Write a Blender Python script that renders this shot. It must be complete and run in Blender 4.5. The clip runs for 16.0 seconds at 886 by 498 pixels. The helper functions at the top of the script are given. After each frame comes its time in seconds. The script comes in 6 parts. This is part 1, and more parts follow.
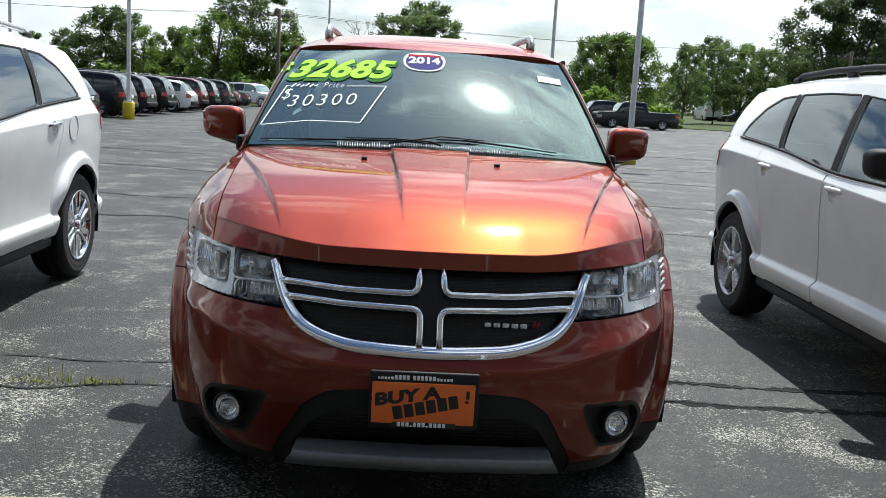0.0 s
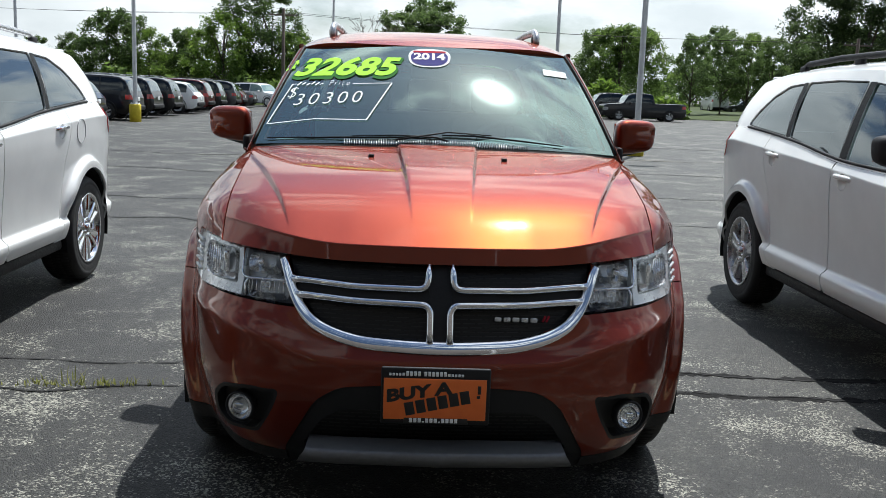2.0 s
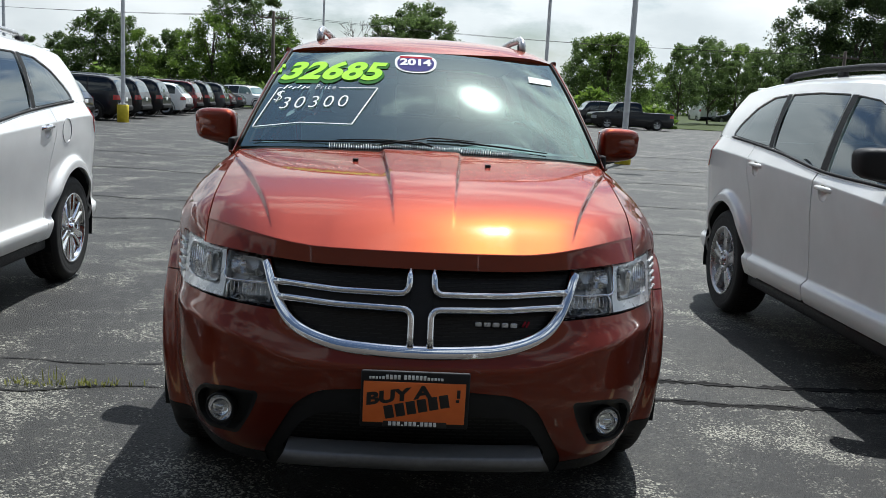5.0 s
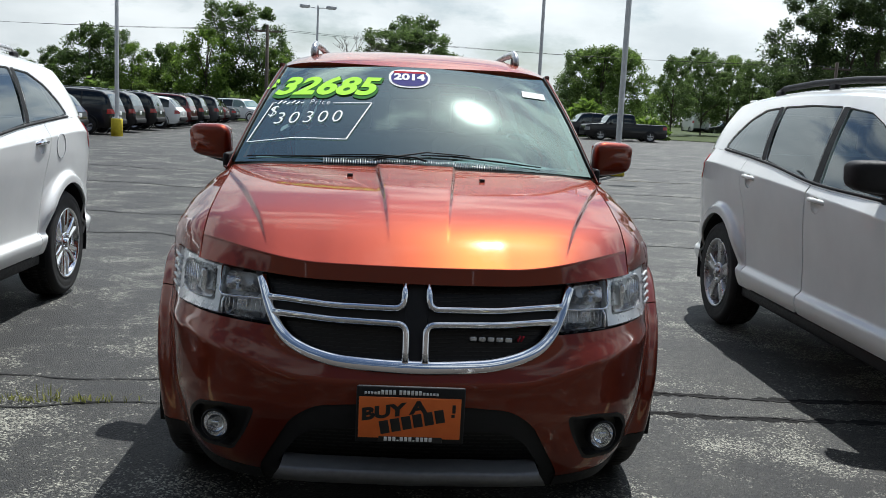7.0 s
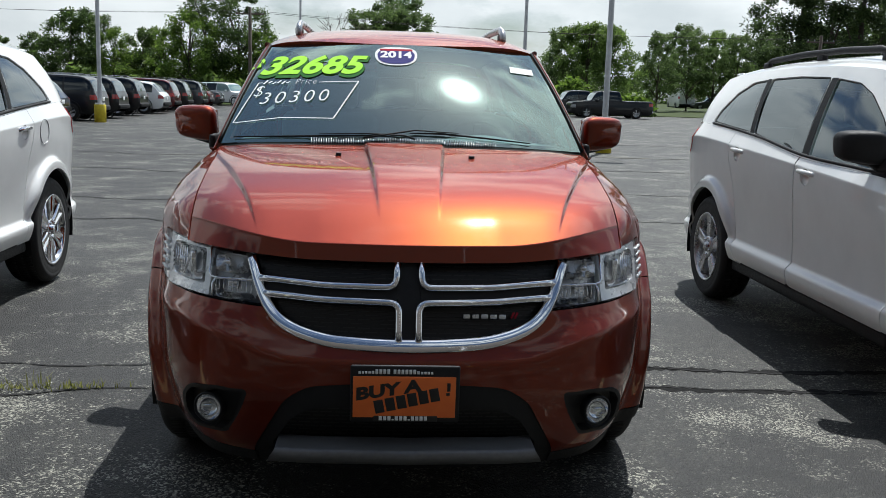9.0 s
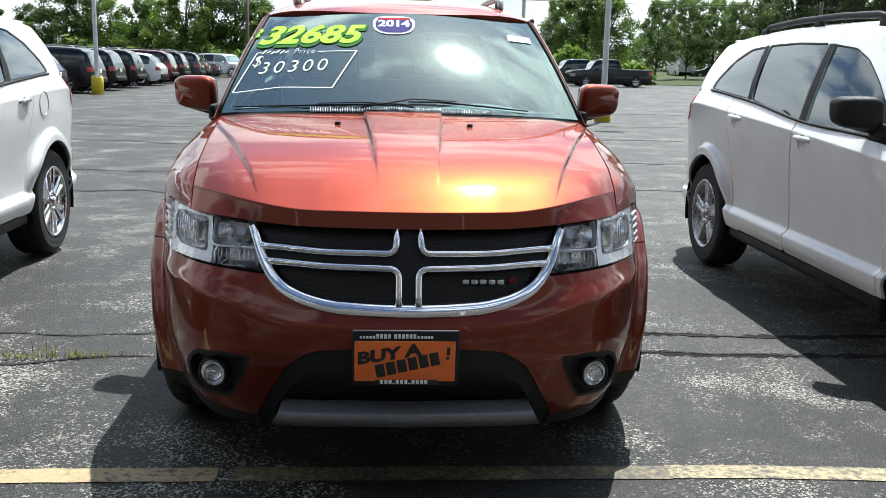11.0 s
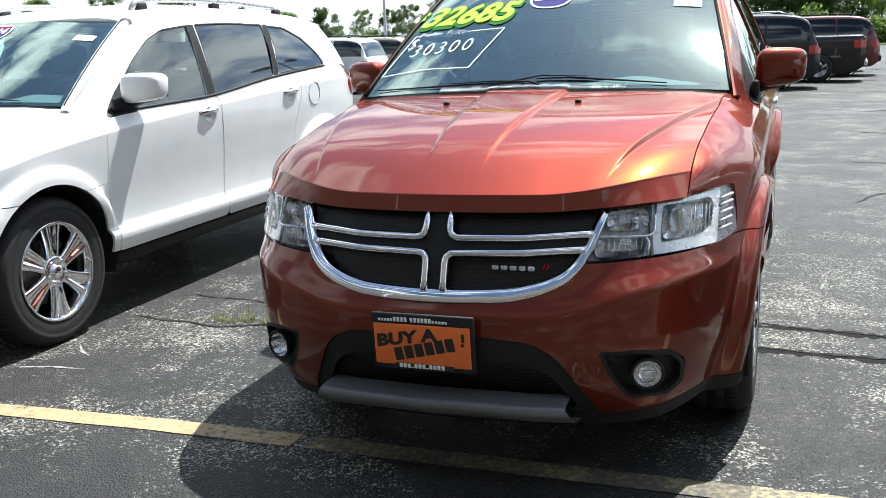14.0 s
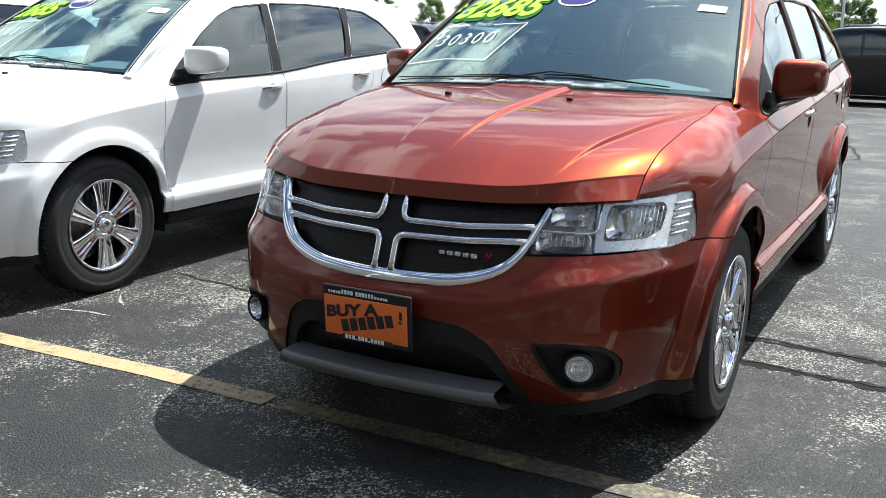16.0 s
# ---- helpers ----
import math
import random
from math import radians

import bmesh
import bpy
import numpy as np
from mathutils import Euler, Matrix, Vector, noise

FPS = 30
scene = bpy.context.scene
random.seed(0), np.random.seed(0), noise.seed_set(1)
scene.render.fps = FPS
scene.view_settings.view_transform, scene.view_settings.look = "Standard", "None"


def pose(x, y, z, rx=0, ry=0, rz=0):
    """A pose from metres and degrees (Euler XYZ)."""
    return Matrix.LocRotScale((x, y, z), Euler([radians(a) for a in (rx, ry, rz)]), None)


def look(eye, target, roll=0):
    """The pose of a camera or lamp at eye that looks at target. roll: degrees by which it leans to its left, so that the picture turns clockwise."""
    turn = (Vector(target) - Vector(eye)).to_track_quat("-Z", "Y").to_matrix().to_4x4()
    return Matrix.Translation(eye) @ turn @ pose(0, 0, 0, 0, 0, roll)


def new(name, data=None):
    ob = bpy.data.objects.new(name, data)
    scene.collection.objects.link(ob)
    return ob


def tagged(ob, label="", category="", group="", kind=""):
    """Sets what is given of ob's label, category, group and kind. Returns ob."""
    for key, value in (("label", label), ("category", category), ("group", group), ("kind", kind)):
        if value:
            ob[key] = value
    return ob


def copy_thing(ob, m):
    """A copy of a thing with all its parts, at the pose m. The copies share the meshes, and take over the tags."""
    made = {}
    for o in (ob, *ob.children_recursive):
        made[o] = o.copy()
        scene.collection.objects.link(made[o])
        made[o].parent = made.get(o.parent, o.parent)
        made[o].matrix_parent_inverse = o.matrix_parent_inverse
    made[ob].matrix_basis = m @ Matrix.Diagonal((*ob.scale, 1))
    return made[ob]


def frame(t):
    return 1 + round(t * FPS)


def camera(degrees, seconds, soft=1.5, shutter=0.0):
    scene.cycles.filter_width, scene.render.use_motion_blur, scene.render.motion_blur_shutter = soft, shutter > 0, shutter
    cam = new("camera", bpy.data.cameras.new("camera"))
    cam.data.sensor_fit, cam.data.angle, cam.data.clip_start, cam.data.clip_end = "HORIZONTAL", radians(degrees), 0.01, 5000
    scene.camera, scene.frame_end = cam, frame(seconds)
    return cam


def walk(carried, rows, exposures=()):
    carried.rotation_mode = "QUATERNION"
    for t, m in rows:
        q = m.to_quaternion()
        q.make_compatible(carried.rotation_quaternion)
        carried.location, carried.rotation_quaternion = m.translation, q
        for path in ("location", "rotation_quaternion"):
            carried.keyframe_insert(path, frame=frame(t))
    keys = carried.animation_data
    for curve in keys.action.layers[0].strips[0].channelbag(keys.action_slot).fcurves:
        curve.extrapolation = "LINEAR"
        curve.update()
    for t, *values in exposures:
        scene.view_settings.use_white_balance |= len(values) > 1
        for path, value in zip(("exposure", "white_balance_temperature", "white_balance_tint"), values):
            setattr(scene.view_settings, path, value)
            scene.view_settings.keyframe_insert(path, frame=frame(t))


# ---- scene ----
cam = camera(50.0, 16.0, 0.75)
PATH = [
    (0, (-0.096, -2.687, 1.395), (-0.006, -0.715, 1.072), 3.3),
    (0.5, (-0.101, -2.687, 1.401), (-0.019, -0.712, 1.096), 3.0),
    (1, (-0.097, -2.689, 1.395), (-0.020, -0.715, 1.082), 2.7),
    (1.5, (-0.094, -2.697, 1.395), (-0.008, -0.725, 1.068), 2.2),
    (2, (-0.096, -2.689, 1.394), (-0.024, -0.718, 1.062), 2.1),
    (2.5, (-0.091, -2.688, 1.398), (-0.014, -0.715, 1.083), 2.1),
    (3, (-0.084, -2.698, 1.404), (0.021, -0.722, 1.110), 2.9),
    (3.5, (-0.084, -2.703, 1.400), (0.012, -0.730, 1.088), 2.5),
    (4, (-0.086, -2.707, 1.392), (0.005, -0.736, 1.065), 2.9),
    (4.2, (-0.082, -2.707, 1.392), (0.013, -0.736, 1.066), 3.2),
    (6.5, (-0.079, -2.717, 1.407), (0.029, -0.742, 1.106), 2.6),
    (7, (-0.081, -2.716, 1.406), (0.028, -0.741, 1.112), 2.8),
    (7.5, (-0.072, -2.721, 1.416), (0.055, -0.746, 1.130), 2.8),
    (8, (-0.071, -2.715, 1.413), (0.063, -0.738, 1.137), 2.8),
    (8.5, (-0.074, -2.702, 1.412), (0.045, -0.725, 1.132), 2.5),
    (9, (-0.090, -2.693, 1.392), (0.045, -0.726, 1.059), 1.8),
    (9.2, (-0.095, -2.688, 1.370), (0.049, -0.729, 0.996), 1.2),
    (11.3, (-0.087, -2.740, 1.388), (0.045, -0.785, 0.985), 1.5),
    (11.5, (-0.037, -2.733, 1.377), (0.024, -0.777, 0.964), 0.9),
    (12, (0.111, -2.716, 1.373), (0.083, -0.759, 0.959), -1.7),
    (12.2, (0.164, -2.684, 1.367), (0.189, -0.730, 0.942), -2.4),
    (12.5, (0.247, -2.582, 1.357), (0.117, -0.630, 0.945), -3.5),
    (12.7, (0.310, -2.511, 1.355), (0.080, -0.563, 0.965), -3.5),
    (13, (0.439, -2.455, 1.356), (0.186, -0.526, 0.893), -3.6),
    (13.2, (0.554, -2.497, 1.370), (0.199, -0.593, 0.868), -2.9),
    (13.5, (0.741, -2.561, 1.393), (0.237, -0.667, 0.997), -1.7),
    (13.7, (0.850, -2.549, 1.386), (0.226, -0.697, 0.960), -2.0),
    (14, (0.998, -2.493, 1.374), (0.316, -0.663, 0.943), -2.4),
    (14.2, (1.107, -2.432, 1.382), (0.420, -0.612, 0.920), -2.5),
    (14.5, (1.272, -2.372, 1.397), (0.534, -0.557, 1.000), -2.7),
    (14.7, (1.359, -2.381, 1.394), (0.559, -0.590, 1.009), -2.1),
    (15, (1.462, -2.396, 1.382), (0.531, -0.691, 0.904), -1.2),
    (15.2, (1.513, -2.385, 1.374), (0.551, -0.707, 0.866), -0.7),
    (15.5, (1.545, -2.366, 1.370), (0.614, -0.670, 0.863), 0.0),
    (15.8, (1.544, -2.372, 1.368), (0.600, -0.672, 0.903), 0.6),
    (16, (1.542, -2.379, 1.368), (0.616, -0.664, 0.922), 1.0),
]
EXPOSURES = [(0, 0.59, 6280, 7), (0.5, 0.31, 6280, 7), (1, 0.27, 6280, 7), (2, 0.44, 6280, 7), (3.5, 0.38, 6280, 7), (4.2, 0.29, 6280, 7), (6.5, 0.31, 6280, 7), (7, 0.28, 6280, 7), (7.5, 0.15, 6280, 7), (8.5, 0.05, 6280, 7), (9.2, 0.29, 6280, 7), (11.5, 0.96, 6280, 7), (12.5, 1.11, 6280, 7), (13.5, 1.14, 6280, 7), (16, 1.03, 6280, 7)]
walk(cam, [(t, look(eye, target, roll)) for t, eye, target, roll in PATH], EXPOSURES)

# ---- light and sky ----
SUN_WAY = Vector((0.174, 0.438, 0.882)).normalized()
SUN_EL = math.asin(SUN_WAY.z)
SUN_AZ = math.atan2(SUN_WAY.x, SUN_WAY.y)
world = bpy.data.worlds.new("sky")
scene.world = world
world.use_nodes = True
wn, wl = world.node_tree.nodes, world.node_tree.links
wn.clear()
sky = wn.new("ShaderNodeTexSky")
sky.sky_type, sky.sun_disc = "NISHITA", False
sky.sun_elevation, sky.sun_rotation = SUN_EL, SUN_AZ
sky.air_density, sky.dust_density, sky.ozone_density = 1.0, 0.7, 1.0
geo = wn.new("ShaderNodeTexCoord")
stretch = wn.new("ShaderNodeMapping")
stretch.inputs["Scale"].default_value = (2.0, 2.0, 5.0)
cloud = wn.new("ShaderNodeTexNoise")
cloud.inputs["Scale"].default_value, cloud.inputs["Detail"].default_value, cloud.inputs["Roughness"].default_value = 1.7, 9, 0.58
cover = wn.new("ShaderNodeValToRGB")
cover.color_ramp.elements[0].position, cover.color_ramp.elements[1].position = 0.355, 0.475
cover.color_ramp.elements[0].color, cover.color_ramp.elements[1].color = (0, 0, 0, 1), (1, 1, 1, 1)
shade_noise = wn.new("ShaderNodeTexNoise")
shade_noise.inputs["Scale"].default_value, shade_noise.inputs["Detail"].default_value = 3.1, 6
cloud_tone = wn.new("ShaderNodeValToRGB")
cloud_tone.color_ramp.elements[0].position, cloud_tone.color_ramp.elements[1].position = 0.35, 0.65
cloud_tone.color_ramp.elements[0].color, cloud_tone.color_ramp.elements[1].color = (9.1, 9.75, 10.1, 1), (12.8, 13.25, 13.4, 1)
blend = wn.new("ShaderNodeMix")
blend.data_type = "RGBA"
back = wn.new("ShaderNodeBackground")
back.inputs["Strength"].default_value = 0.080
wout = wn.new("ShaderNodeOutputWorld")
wl.new(geo.outputs["Generated"], stretch.inputs["Vector"])
wl.new(stretch.outputs[0], cloud.inputs["Vector"])
wl.new(stretch.outputs[0], shade_noise.inputs["Vector"])
split_way = wn.new("ShaderNodeSeparateXYZ")
thin = wn.new("ShaderNodeMath")
thin.operation = "MULTIPLY_ADD"
thin.inputs[1].default_value = -0.20
wl.new(geo.outputs["Generated"], split_way.inputs[0])
wl.new(split_way.outputs[2], thin.inputs[0])
wl.new(cloud.outputs[0], thin.inputs[2])
wl.new(thin.outputs[0], cover.inputs[0])
wl.new(shade_noise.outputs[0], cloud_tone.inputs[0])
wl.new(cover.outputs[0], blend.inputs[0])
wl.new(sky.outputs[0], blend.inputs[6])
wl.new(cloud_tone.outputs[0], blend.inputs[7])
# hazy aureole round the sun
dot = wn.new("ShaderNodeVectorMath")
dot.operation = "DOT_PRODUCT"
dot.inputs[1].default_value = tuple(SUN_WAY)
wl.new(geo.outputs["Generated"], dot.inputs[0])
aureole = wn.new("ShaderNodeMath")
aureole.operation = "POWER"
aureole.inputs[1].default_value = 320
hold = wn.new("ShaderNodeMath")
hold.operation = "MAXIMUM"
hold.inputs[1].default_value = 0.0
wl.new(dot.outputs["Value"], hold.inputs[0])
wl.new(hold.outputs[0], aureole.inputs[0])
core = wn.new("ShaderNodeMath")
core.operation = "POWER"
core.inputs[1].default_value = 1600
wl.new(hold.outputs[0], core.inputs[0])
gain = wn.new("ShaderNodeMath")
gain.operation = "MULTIPLY_ADD"
gain.inputs[1].default_value = 13.0
wl.new(core.outputs[0], gain.inputs[0])
wl.new(aureole.outputs[0], gain.inputs[2])
glow = wn.new("ShaderNodeMix")
glow.data_type, glow.blend_type = "RGBA", "ADD"
glow.inputs[0].default_value = 1.0
tone = wn.new("ShaderNodeMix")
tone.data_type, tone.blend_type, tone.clamp_result = "RGBA", "MULTIPLY", False
tone.inputs[0].default_value = 1.0
tone.inputs[6].default_value = (10.5, 10.3, 9.9, 1)
wl.new(gain.outputs[0], tone.inputs[7])
# haze and cloud shine more on the sun's side of the sky
lean = wn.new("ShaderNodeMath")
lean.operation = "POWER"
lean.inputs[1].default_value = 1.5
wl.new(hold.outputs[0], lean.inputs[0])
lift = wn.new("ShaderNodeMath")
lift.operation = "MULTIPLY_ADD"
lift.inputs[1].default_value, lift.inputs[2].default_value = 0.80, 0.52
wl.new(lean.outputs[0], lift.inputs[0])
haze = wn.new("ShaderNodeMix")
haze.data_type, haze.blend_type = "RGBA", "MULTIPLY"
haze.inputs[0].default_value = 1.0
wl.new(blend.outputs[2], haze.inputs[6])
wl.new(lift.outputs[0], haze.inputs[7])
wl.new(haze.outputs[2], glow.inputs[6])
wl.new(tone.outputs[2], glow.inputs[7])
wl.new(glow.outputs[2], back.inputs[0])
wl.new(back.outputs[0], wout.inputs[0])

sun = new("sun", bpy.data.lights.new("sun", "SUN"))
sun.data.energy, sun.data.angle, sun.data.color = 4.8, radians(0.53), (1.0, 0.98, 0.96)
sun.matrix_world = look(SUN_WAY * 50, (0, 0, 0))


# ---- materials ----
def material(name):
    m = bpy.data.materials.new(name)
    m.use_nodes = True
    m.node_tree.nodes.clear()
    out = m.node_tree.nodes.new("ShaderNodeOutputMaterial")
    return m, m.node_tree.nodes, m.node_tree.links, out


def noise_node(n, l, scale, detail=4, rough=0.55, vec=None):
    t = n.new("ShaderNodeTexNoise")
    t.inputs["Scale"].default_value, t.inputs["Detail"].default_value, t.inputs["Roughness"].default_value = scale, detail, rough
    if vec is None:
        c = n.new("ShaderNodeTexCoord")
        vec = c.outputs["Object"]
    l.new(vec, t.inputs["Vector"])
    return t


def ramp(n, l, src, stops):
    r = n.new("ShaderNodeValToRGB")
    e = r.color_ramp.elements
    while len(e) < len(stops):
        e.new(0.5)
    for el, (p, c) in zip(e, stops):
        el.position, el.color = p, (*c, 1) if len(c) == 3 else c
    l.new(src, r.inputs[0])
    return r


def bump_node(n, l, src, strength, dist=0.01):
    b = n.new("ShaderNodeBump")
    b.inputs["Strength"].default_value, b.inputs["Distance"].default_value = strength, dist
    l.new(src, b.inputs["Height"])
    return b


def surface(name, low, high, scale=20, rough=0.6, metal=0.0, bump=0.1, detail=6, coat=0.0, spec=0.5, rough_var=0.1, bump_scale=None):
    """A plain two-tone surface with grain in colour, gloss and relief."""
    m, n, l, out = material(name)
    p = n.new("ShaderNodeBsdfPrincipled")
    t = noise_node(n, l, scale, detail)
    c = ramp(n, l, t.outputs[0], [(0.3, low), (0.7, high)])
    l.new(c.outputs[0], p.inputs["Base Color"])
    r = ramp(n, l, t.outputs[0], [(0.3, (max(rough - rough_var, 0.02),) * 3), (0.7, (min(rough + rough_var, 1),) * 3)])
    l.new(r.outputs[0], p.inputs["Roughness"])
    p.inputs["Metallic"].default_value, p.inputs["Coat Weight"].default_value = metal, coat
    p.inputs["Coat Roughness"].default_value = 0.03
    p.inputs["Specular IOR Level"].default_value = spec
    if bump:
        t2 = noise_node(n, l, bump_scale or scale * 6, 3)
        b = bump_node(n, l, t2.outputs[0], bump, 0.004)
        l.new(b.outputs[0], p.inputs["Normal"])
    l.new(p.outputs[0], out.inputs[0])
    return m


def paint(name, base, metal=0.0, rough=0.35, flake=0.0, dust=0.06, spec=0.5, coat=1.0, pearl=None):
    """Clear-coated car paint with fine flake and a thin uneven film of dust."""
    m, n, l, out = material(name)
    p = n.new("ShaderNodeBsdfPrincipled")
    t = noise_node(n, l, 3.0, 5)
    lo, hi = tuple(v * 0.94 for v in base), tuple(min(1, v * (1 + dust) + dust * 0.02) for v in base)
    c = ramp(n, l, t.outputs[0], [(0.3, lo), (0.75, hi)])
    l.new(c.outputs[0], p.inputs["Base Color"])
    p.inputs["Metallic"].default_value, p.inputs["Roughness"].default_value = metal, rough
    p.inputs["Coat Weight"].default_value, p.inputs["Specular IOR Level"].default_value = coat, spec
    cr = ramp(n, l, noise_node(n, l, 14, 6).outputs[0], [(0.35, (0.015,) * 3), (0.75, (0.05,) * 3)])
    l.new(cr.outputs[0], p.inputs["Coat Roughness"])
    if flake:
        f = noise_node(n, l, 900, 1)
        b = bump_node(n, l, f.outputs[0], flake, 0.002)
        l.new(b.outputs[0], p.inputs["Normal"])
    last = p.outputs[0]
    if pearl:
        # mica flakes: a warmer, tighter lobe than the base coat's
        g, mx = n.new("ShaderNodeBsdfGlossy"), n.new("ShaderNodeMixShader")
        g.inputs["Color"].default_value, g.inputs["Roughness"].default_value = (*pearl[:3], 1), 0.34
        mx.inputs[0].default_value = pearl[3]
        l.new(p.outputs[0], mx.inputs[1])
        l.new(g.outputs[0], mx.inputs[2])
        last = mx.outputs[0]
    l.new(last, out.inputs[0])
    return m


def glass(name, tint, gloss=1.0, f0=0.08, power=3.4):
    """A thin pane: tinted, with a mirror-like gloss that grows towards grazing angles."""
    m, n, l, out = material(name)
    tr, gl, mx, lw = n.new("ShaderNodeBsdfTransparent"), n.new("ShaderNodeBsdfGlossy"), n.new("ShaderNodeMixShader"), n.new("ShaderNodeLayerWeight")
    dust = ramp(n, l, noise_node(n, l, 9, 6).outputs[0], [(0.4, tuple(v * 0.94 for v in tint)), (0.7, tint)])
    l.new(dust.outputs[0], tr.inputs[0])
    gl.inputs["Roughness"].default_value = 0.012
    gl.inputs["Color"].default_value = (*gloss, 1) if isinstance(gloss, tuple) else (gloss, gloss, gloss, 1)
    lw.inputs[0].default_value = 0.5
    pw, sc = n.new("ShaderNodeMath"), n.new("ShaderNodeMath")
    pw.operation, sc.operation = "POWER", "MULTIPLY_ADD"
    pw.inputs[1].default_value = power
    sc.inputs[1].default_value, sc.inputs[2].default_value = 1 - f0, f0
    l.new(lw.outputs["Facing"], pw.inputs[0])
    l.new(pw.outputs[0], sc.inputs[0])
    l.new(sc.outputs[0], mx.inputs[0])
    l.new(tr.outputs[0], mx.inputs[1])
    l.new(gl.outputs[0], mx.inputs[2])
    l.new(mx.outputs[0], out.inputs[0])
    return m


def leafy(name, dark, light):
    m, n, l, out = material(name)
    p, tl, mx = n.new("ShaderNodeBsdfPrincipled"), n.new("ShaderNodeBsdfTranslucent"), n.new("ShaderNodeMixShader")
    g = n.new("ShaderNodeNewGeometry")
    big = noise_node(n, l, 0.6, 4)
    add = n.new("ShaderNodeMath")
    add.operation = "MULTIPLY_ADD"
    l.new(g.outputs["Random Per Island"], add.inputs[0])
    add.inputs[1].default_value = 0.5
    sub = n.new("ShaderNodeMath")
    sub.operation = "SUBTRACT"
    l.new(big.outputs[0], sub.inputs[0])
    sub.inputs[1].default_value = 0.22
    l.new(sub.outputs[0], add.inputs[2])
    c = ramp(n, l, add.outputs[0], [(0.15, dark), (0.85, light)])
    l.new(c.outputs[0], p.inputs["Base Color"])
    l.new(c.outputs[0], tl.inputs["Color"])
    p.inputs["Roughness"].default_value = 0.55
    mx.inputs[0].default_value = 0.60
    l.new(p.outputs[0], mx.inputs[1])
    l.new(tl.outputs[0], mx.inputs[2])
    l.new(mx.outputs[0], out.inputs[0])
    return m


def asphalt_material():
    """Old car-lot asphalt: dark binder, pale aggregate where it has worn off, scuffs and fine crazing."""
    m, n, l, out = material("asphalt")
    p = n.new("ShaderNodeBsdfPrincipled")
    tc = n.new("ShaderNodeTexCoord")
    v = tc.outputs["Object"]

    def mix(mode, fac, a, b):
        k = n.new("ShaderNodeMix")
        k.data_type, k.blend_type, k.clamp_result = "RGBA", mode, False
        for i, q in ((0, fac), (6, a), (7, b)):
            if isinstance(q, bpy.types.NodeSocket):
                l.new(q, k.inputs[i])
            else:
                k.inputs[i].default_value = q if i == 0 else (*q, 1)
        return k.outputs[2]

    def grey(src, *stops):
        return ramp(n, l, src, [(q, (w, w, w * .98)) for q, w in stops]).outputs[0]

    mid = noise_node(n, l, 7, 8, 0.72, v)
    broad = noise_node(n, l, 0.45, 7, 0.62, v)
    patch = noise_node(n, l, 1.3, 9, 0.70, v)
    # single stones, each with its own tone, in two sizes, bedded in the dark binder
    wobble = noise_node(n, l, 55, 2, 0.5, v)
    bent = n.new("ShaderNodeVectorMath")
    bent.operation = "MULTIPLY_ADD"
    l.new(wobble.outputs[1], bent.inputs[0])
    bent.inputs[1].default_value = (0.014, 0.014, 0.0)
    l.new(v, bent.inputs[2])
    cells = []
    for size in (135, 60):
        c = n.new("ShaderNodeTexVoronoi")
        c.inputs["Scale"].default_value = size
        l.new(bent.outputs[0], c.inputs["Vector"])
        one = n.new("ShaderNodeSeparateColor")
        l.new(c.outputs["Color"], one.inputs[0])
        cells.append((c, one.outputs[0]))
    base = ramp(n, l, broad.outputs[0], [(0.34, (0.010, 0.010, 0.0105)), (0.5, (0.022, 0.0218, 0.0216)), (0.66, (0.047, 0.0465, 0.0458))]).outputs[0]
    col = mix("MULTIPLY", 1.0, base, grey(mid.outputs[0], (0.34, 0.5), (0.5, 0.95), (0.68, 1.5)))
    col = mix("MULTIPLY", 1.0, col, grey(cells[0][1], (0.0, 0.30), (0.45, 0.75), (0.8, 1.25), (0.93, 2.4), (1.0, 3.6)))
    col = mix("MULTIPLY", 0.8, col, grey(cells[1][1], (0.0, 0.45), (0.5, 0.9), (0.9, 1.5), (1.0, 2.2)))
    part_way = n.new("ShaderNodeSeparateXYZ")
    l.new(v, part_way.inputs[0])
    # sun-side sheen put into the colour: darker away from the sun, ragged border
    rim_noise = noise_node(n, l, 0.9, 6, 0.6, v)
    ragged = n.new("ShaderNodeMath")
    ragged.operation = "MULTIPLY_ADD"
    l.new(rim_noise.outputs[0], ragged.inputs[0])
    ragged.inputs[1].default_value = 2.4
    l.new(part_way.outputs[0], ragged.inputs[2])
    sheen_tone = n.new("ShaderNodeMapRange")
    sheen_tone.inputs["From Min"].default_value, sheen_tone.inputs["From Max"].default_value = 0.7, 2.0
    sheen_tone.inputs["To Min"].default_value, sheen_tone.inputs["To Max"].default_value = 0.42, 1.06
    l.new(ragged.outputs[0], sheen_tone.inputs[0])
    col = mix("MULTIPLY", 1.0, col, sheen_tone.outputs[0])
    # bare pale stones, thick in the worn patches and sparse elsewhere
    worn = n.new("ShaderNodeMath")
    worn.operation = "MULTIPLY_ADD"
    l.new(patch.outputs[0], worn.inputs[0])
    worn.inputs[1].default_value = 3.0
    l.new(cells[0][1], worn.inputs[2])
    bare = n.new("ShaderNodeMapRange")
    bare.inputs["From Min"].default_value, bare.inputs["From Max"].default_value = 2.36, 2.56
    l.new(worn.outputs[0], bare.inputs[0])
    # the wear is heaviest where cars nose into the bays
    trod = n.new("ShaderNodeMapRange")
    trod.inputs["From Min"].default_value, trod.inputs["From Max"].default_value = 0.8, 8.0
    trod.inputs["To Min"].default_value, trod.inputs["To Max"].default_value = 0.9, 0.65
    l.new(part_way.outputs[1], trod.inputs[0])
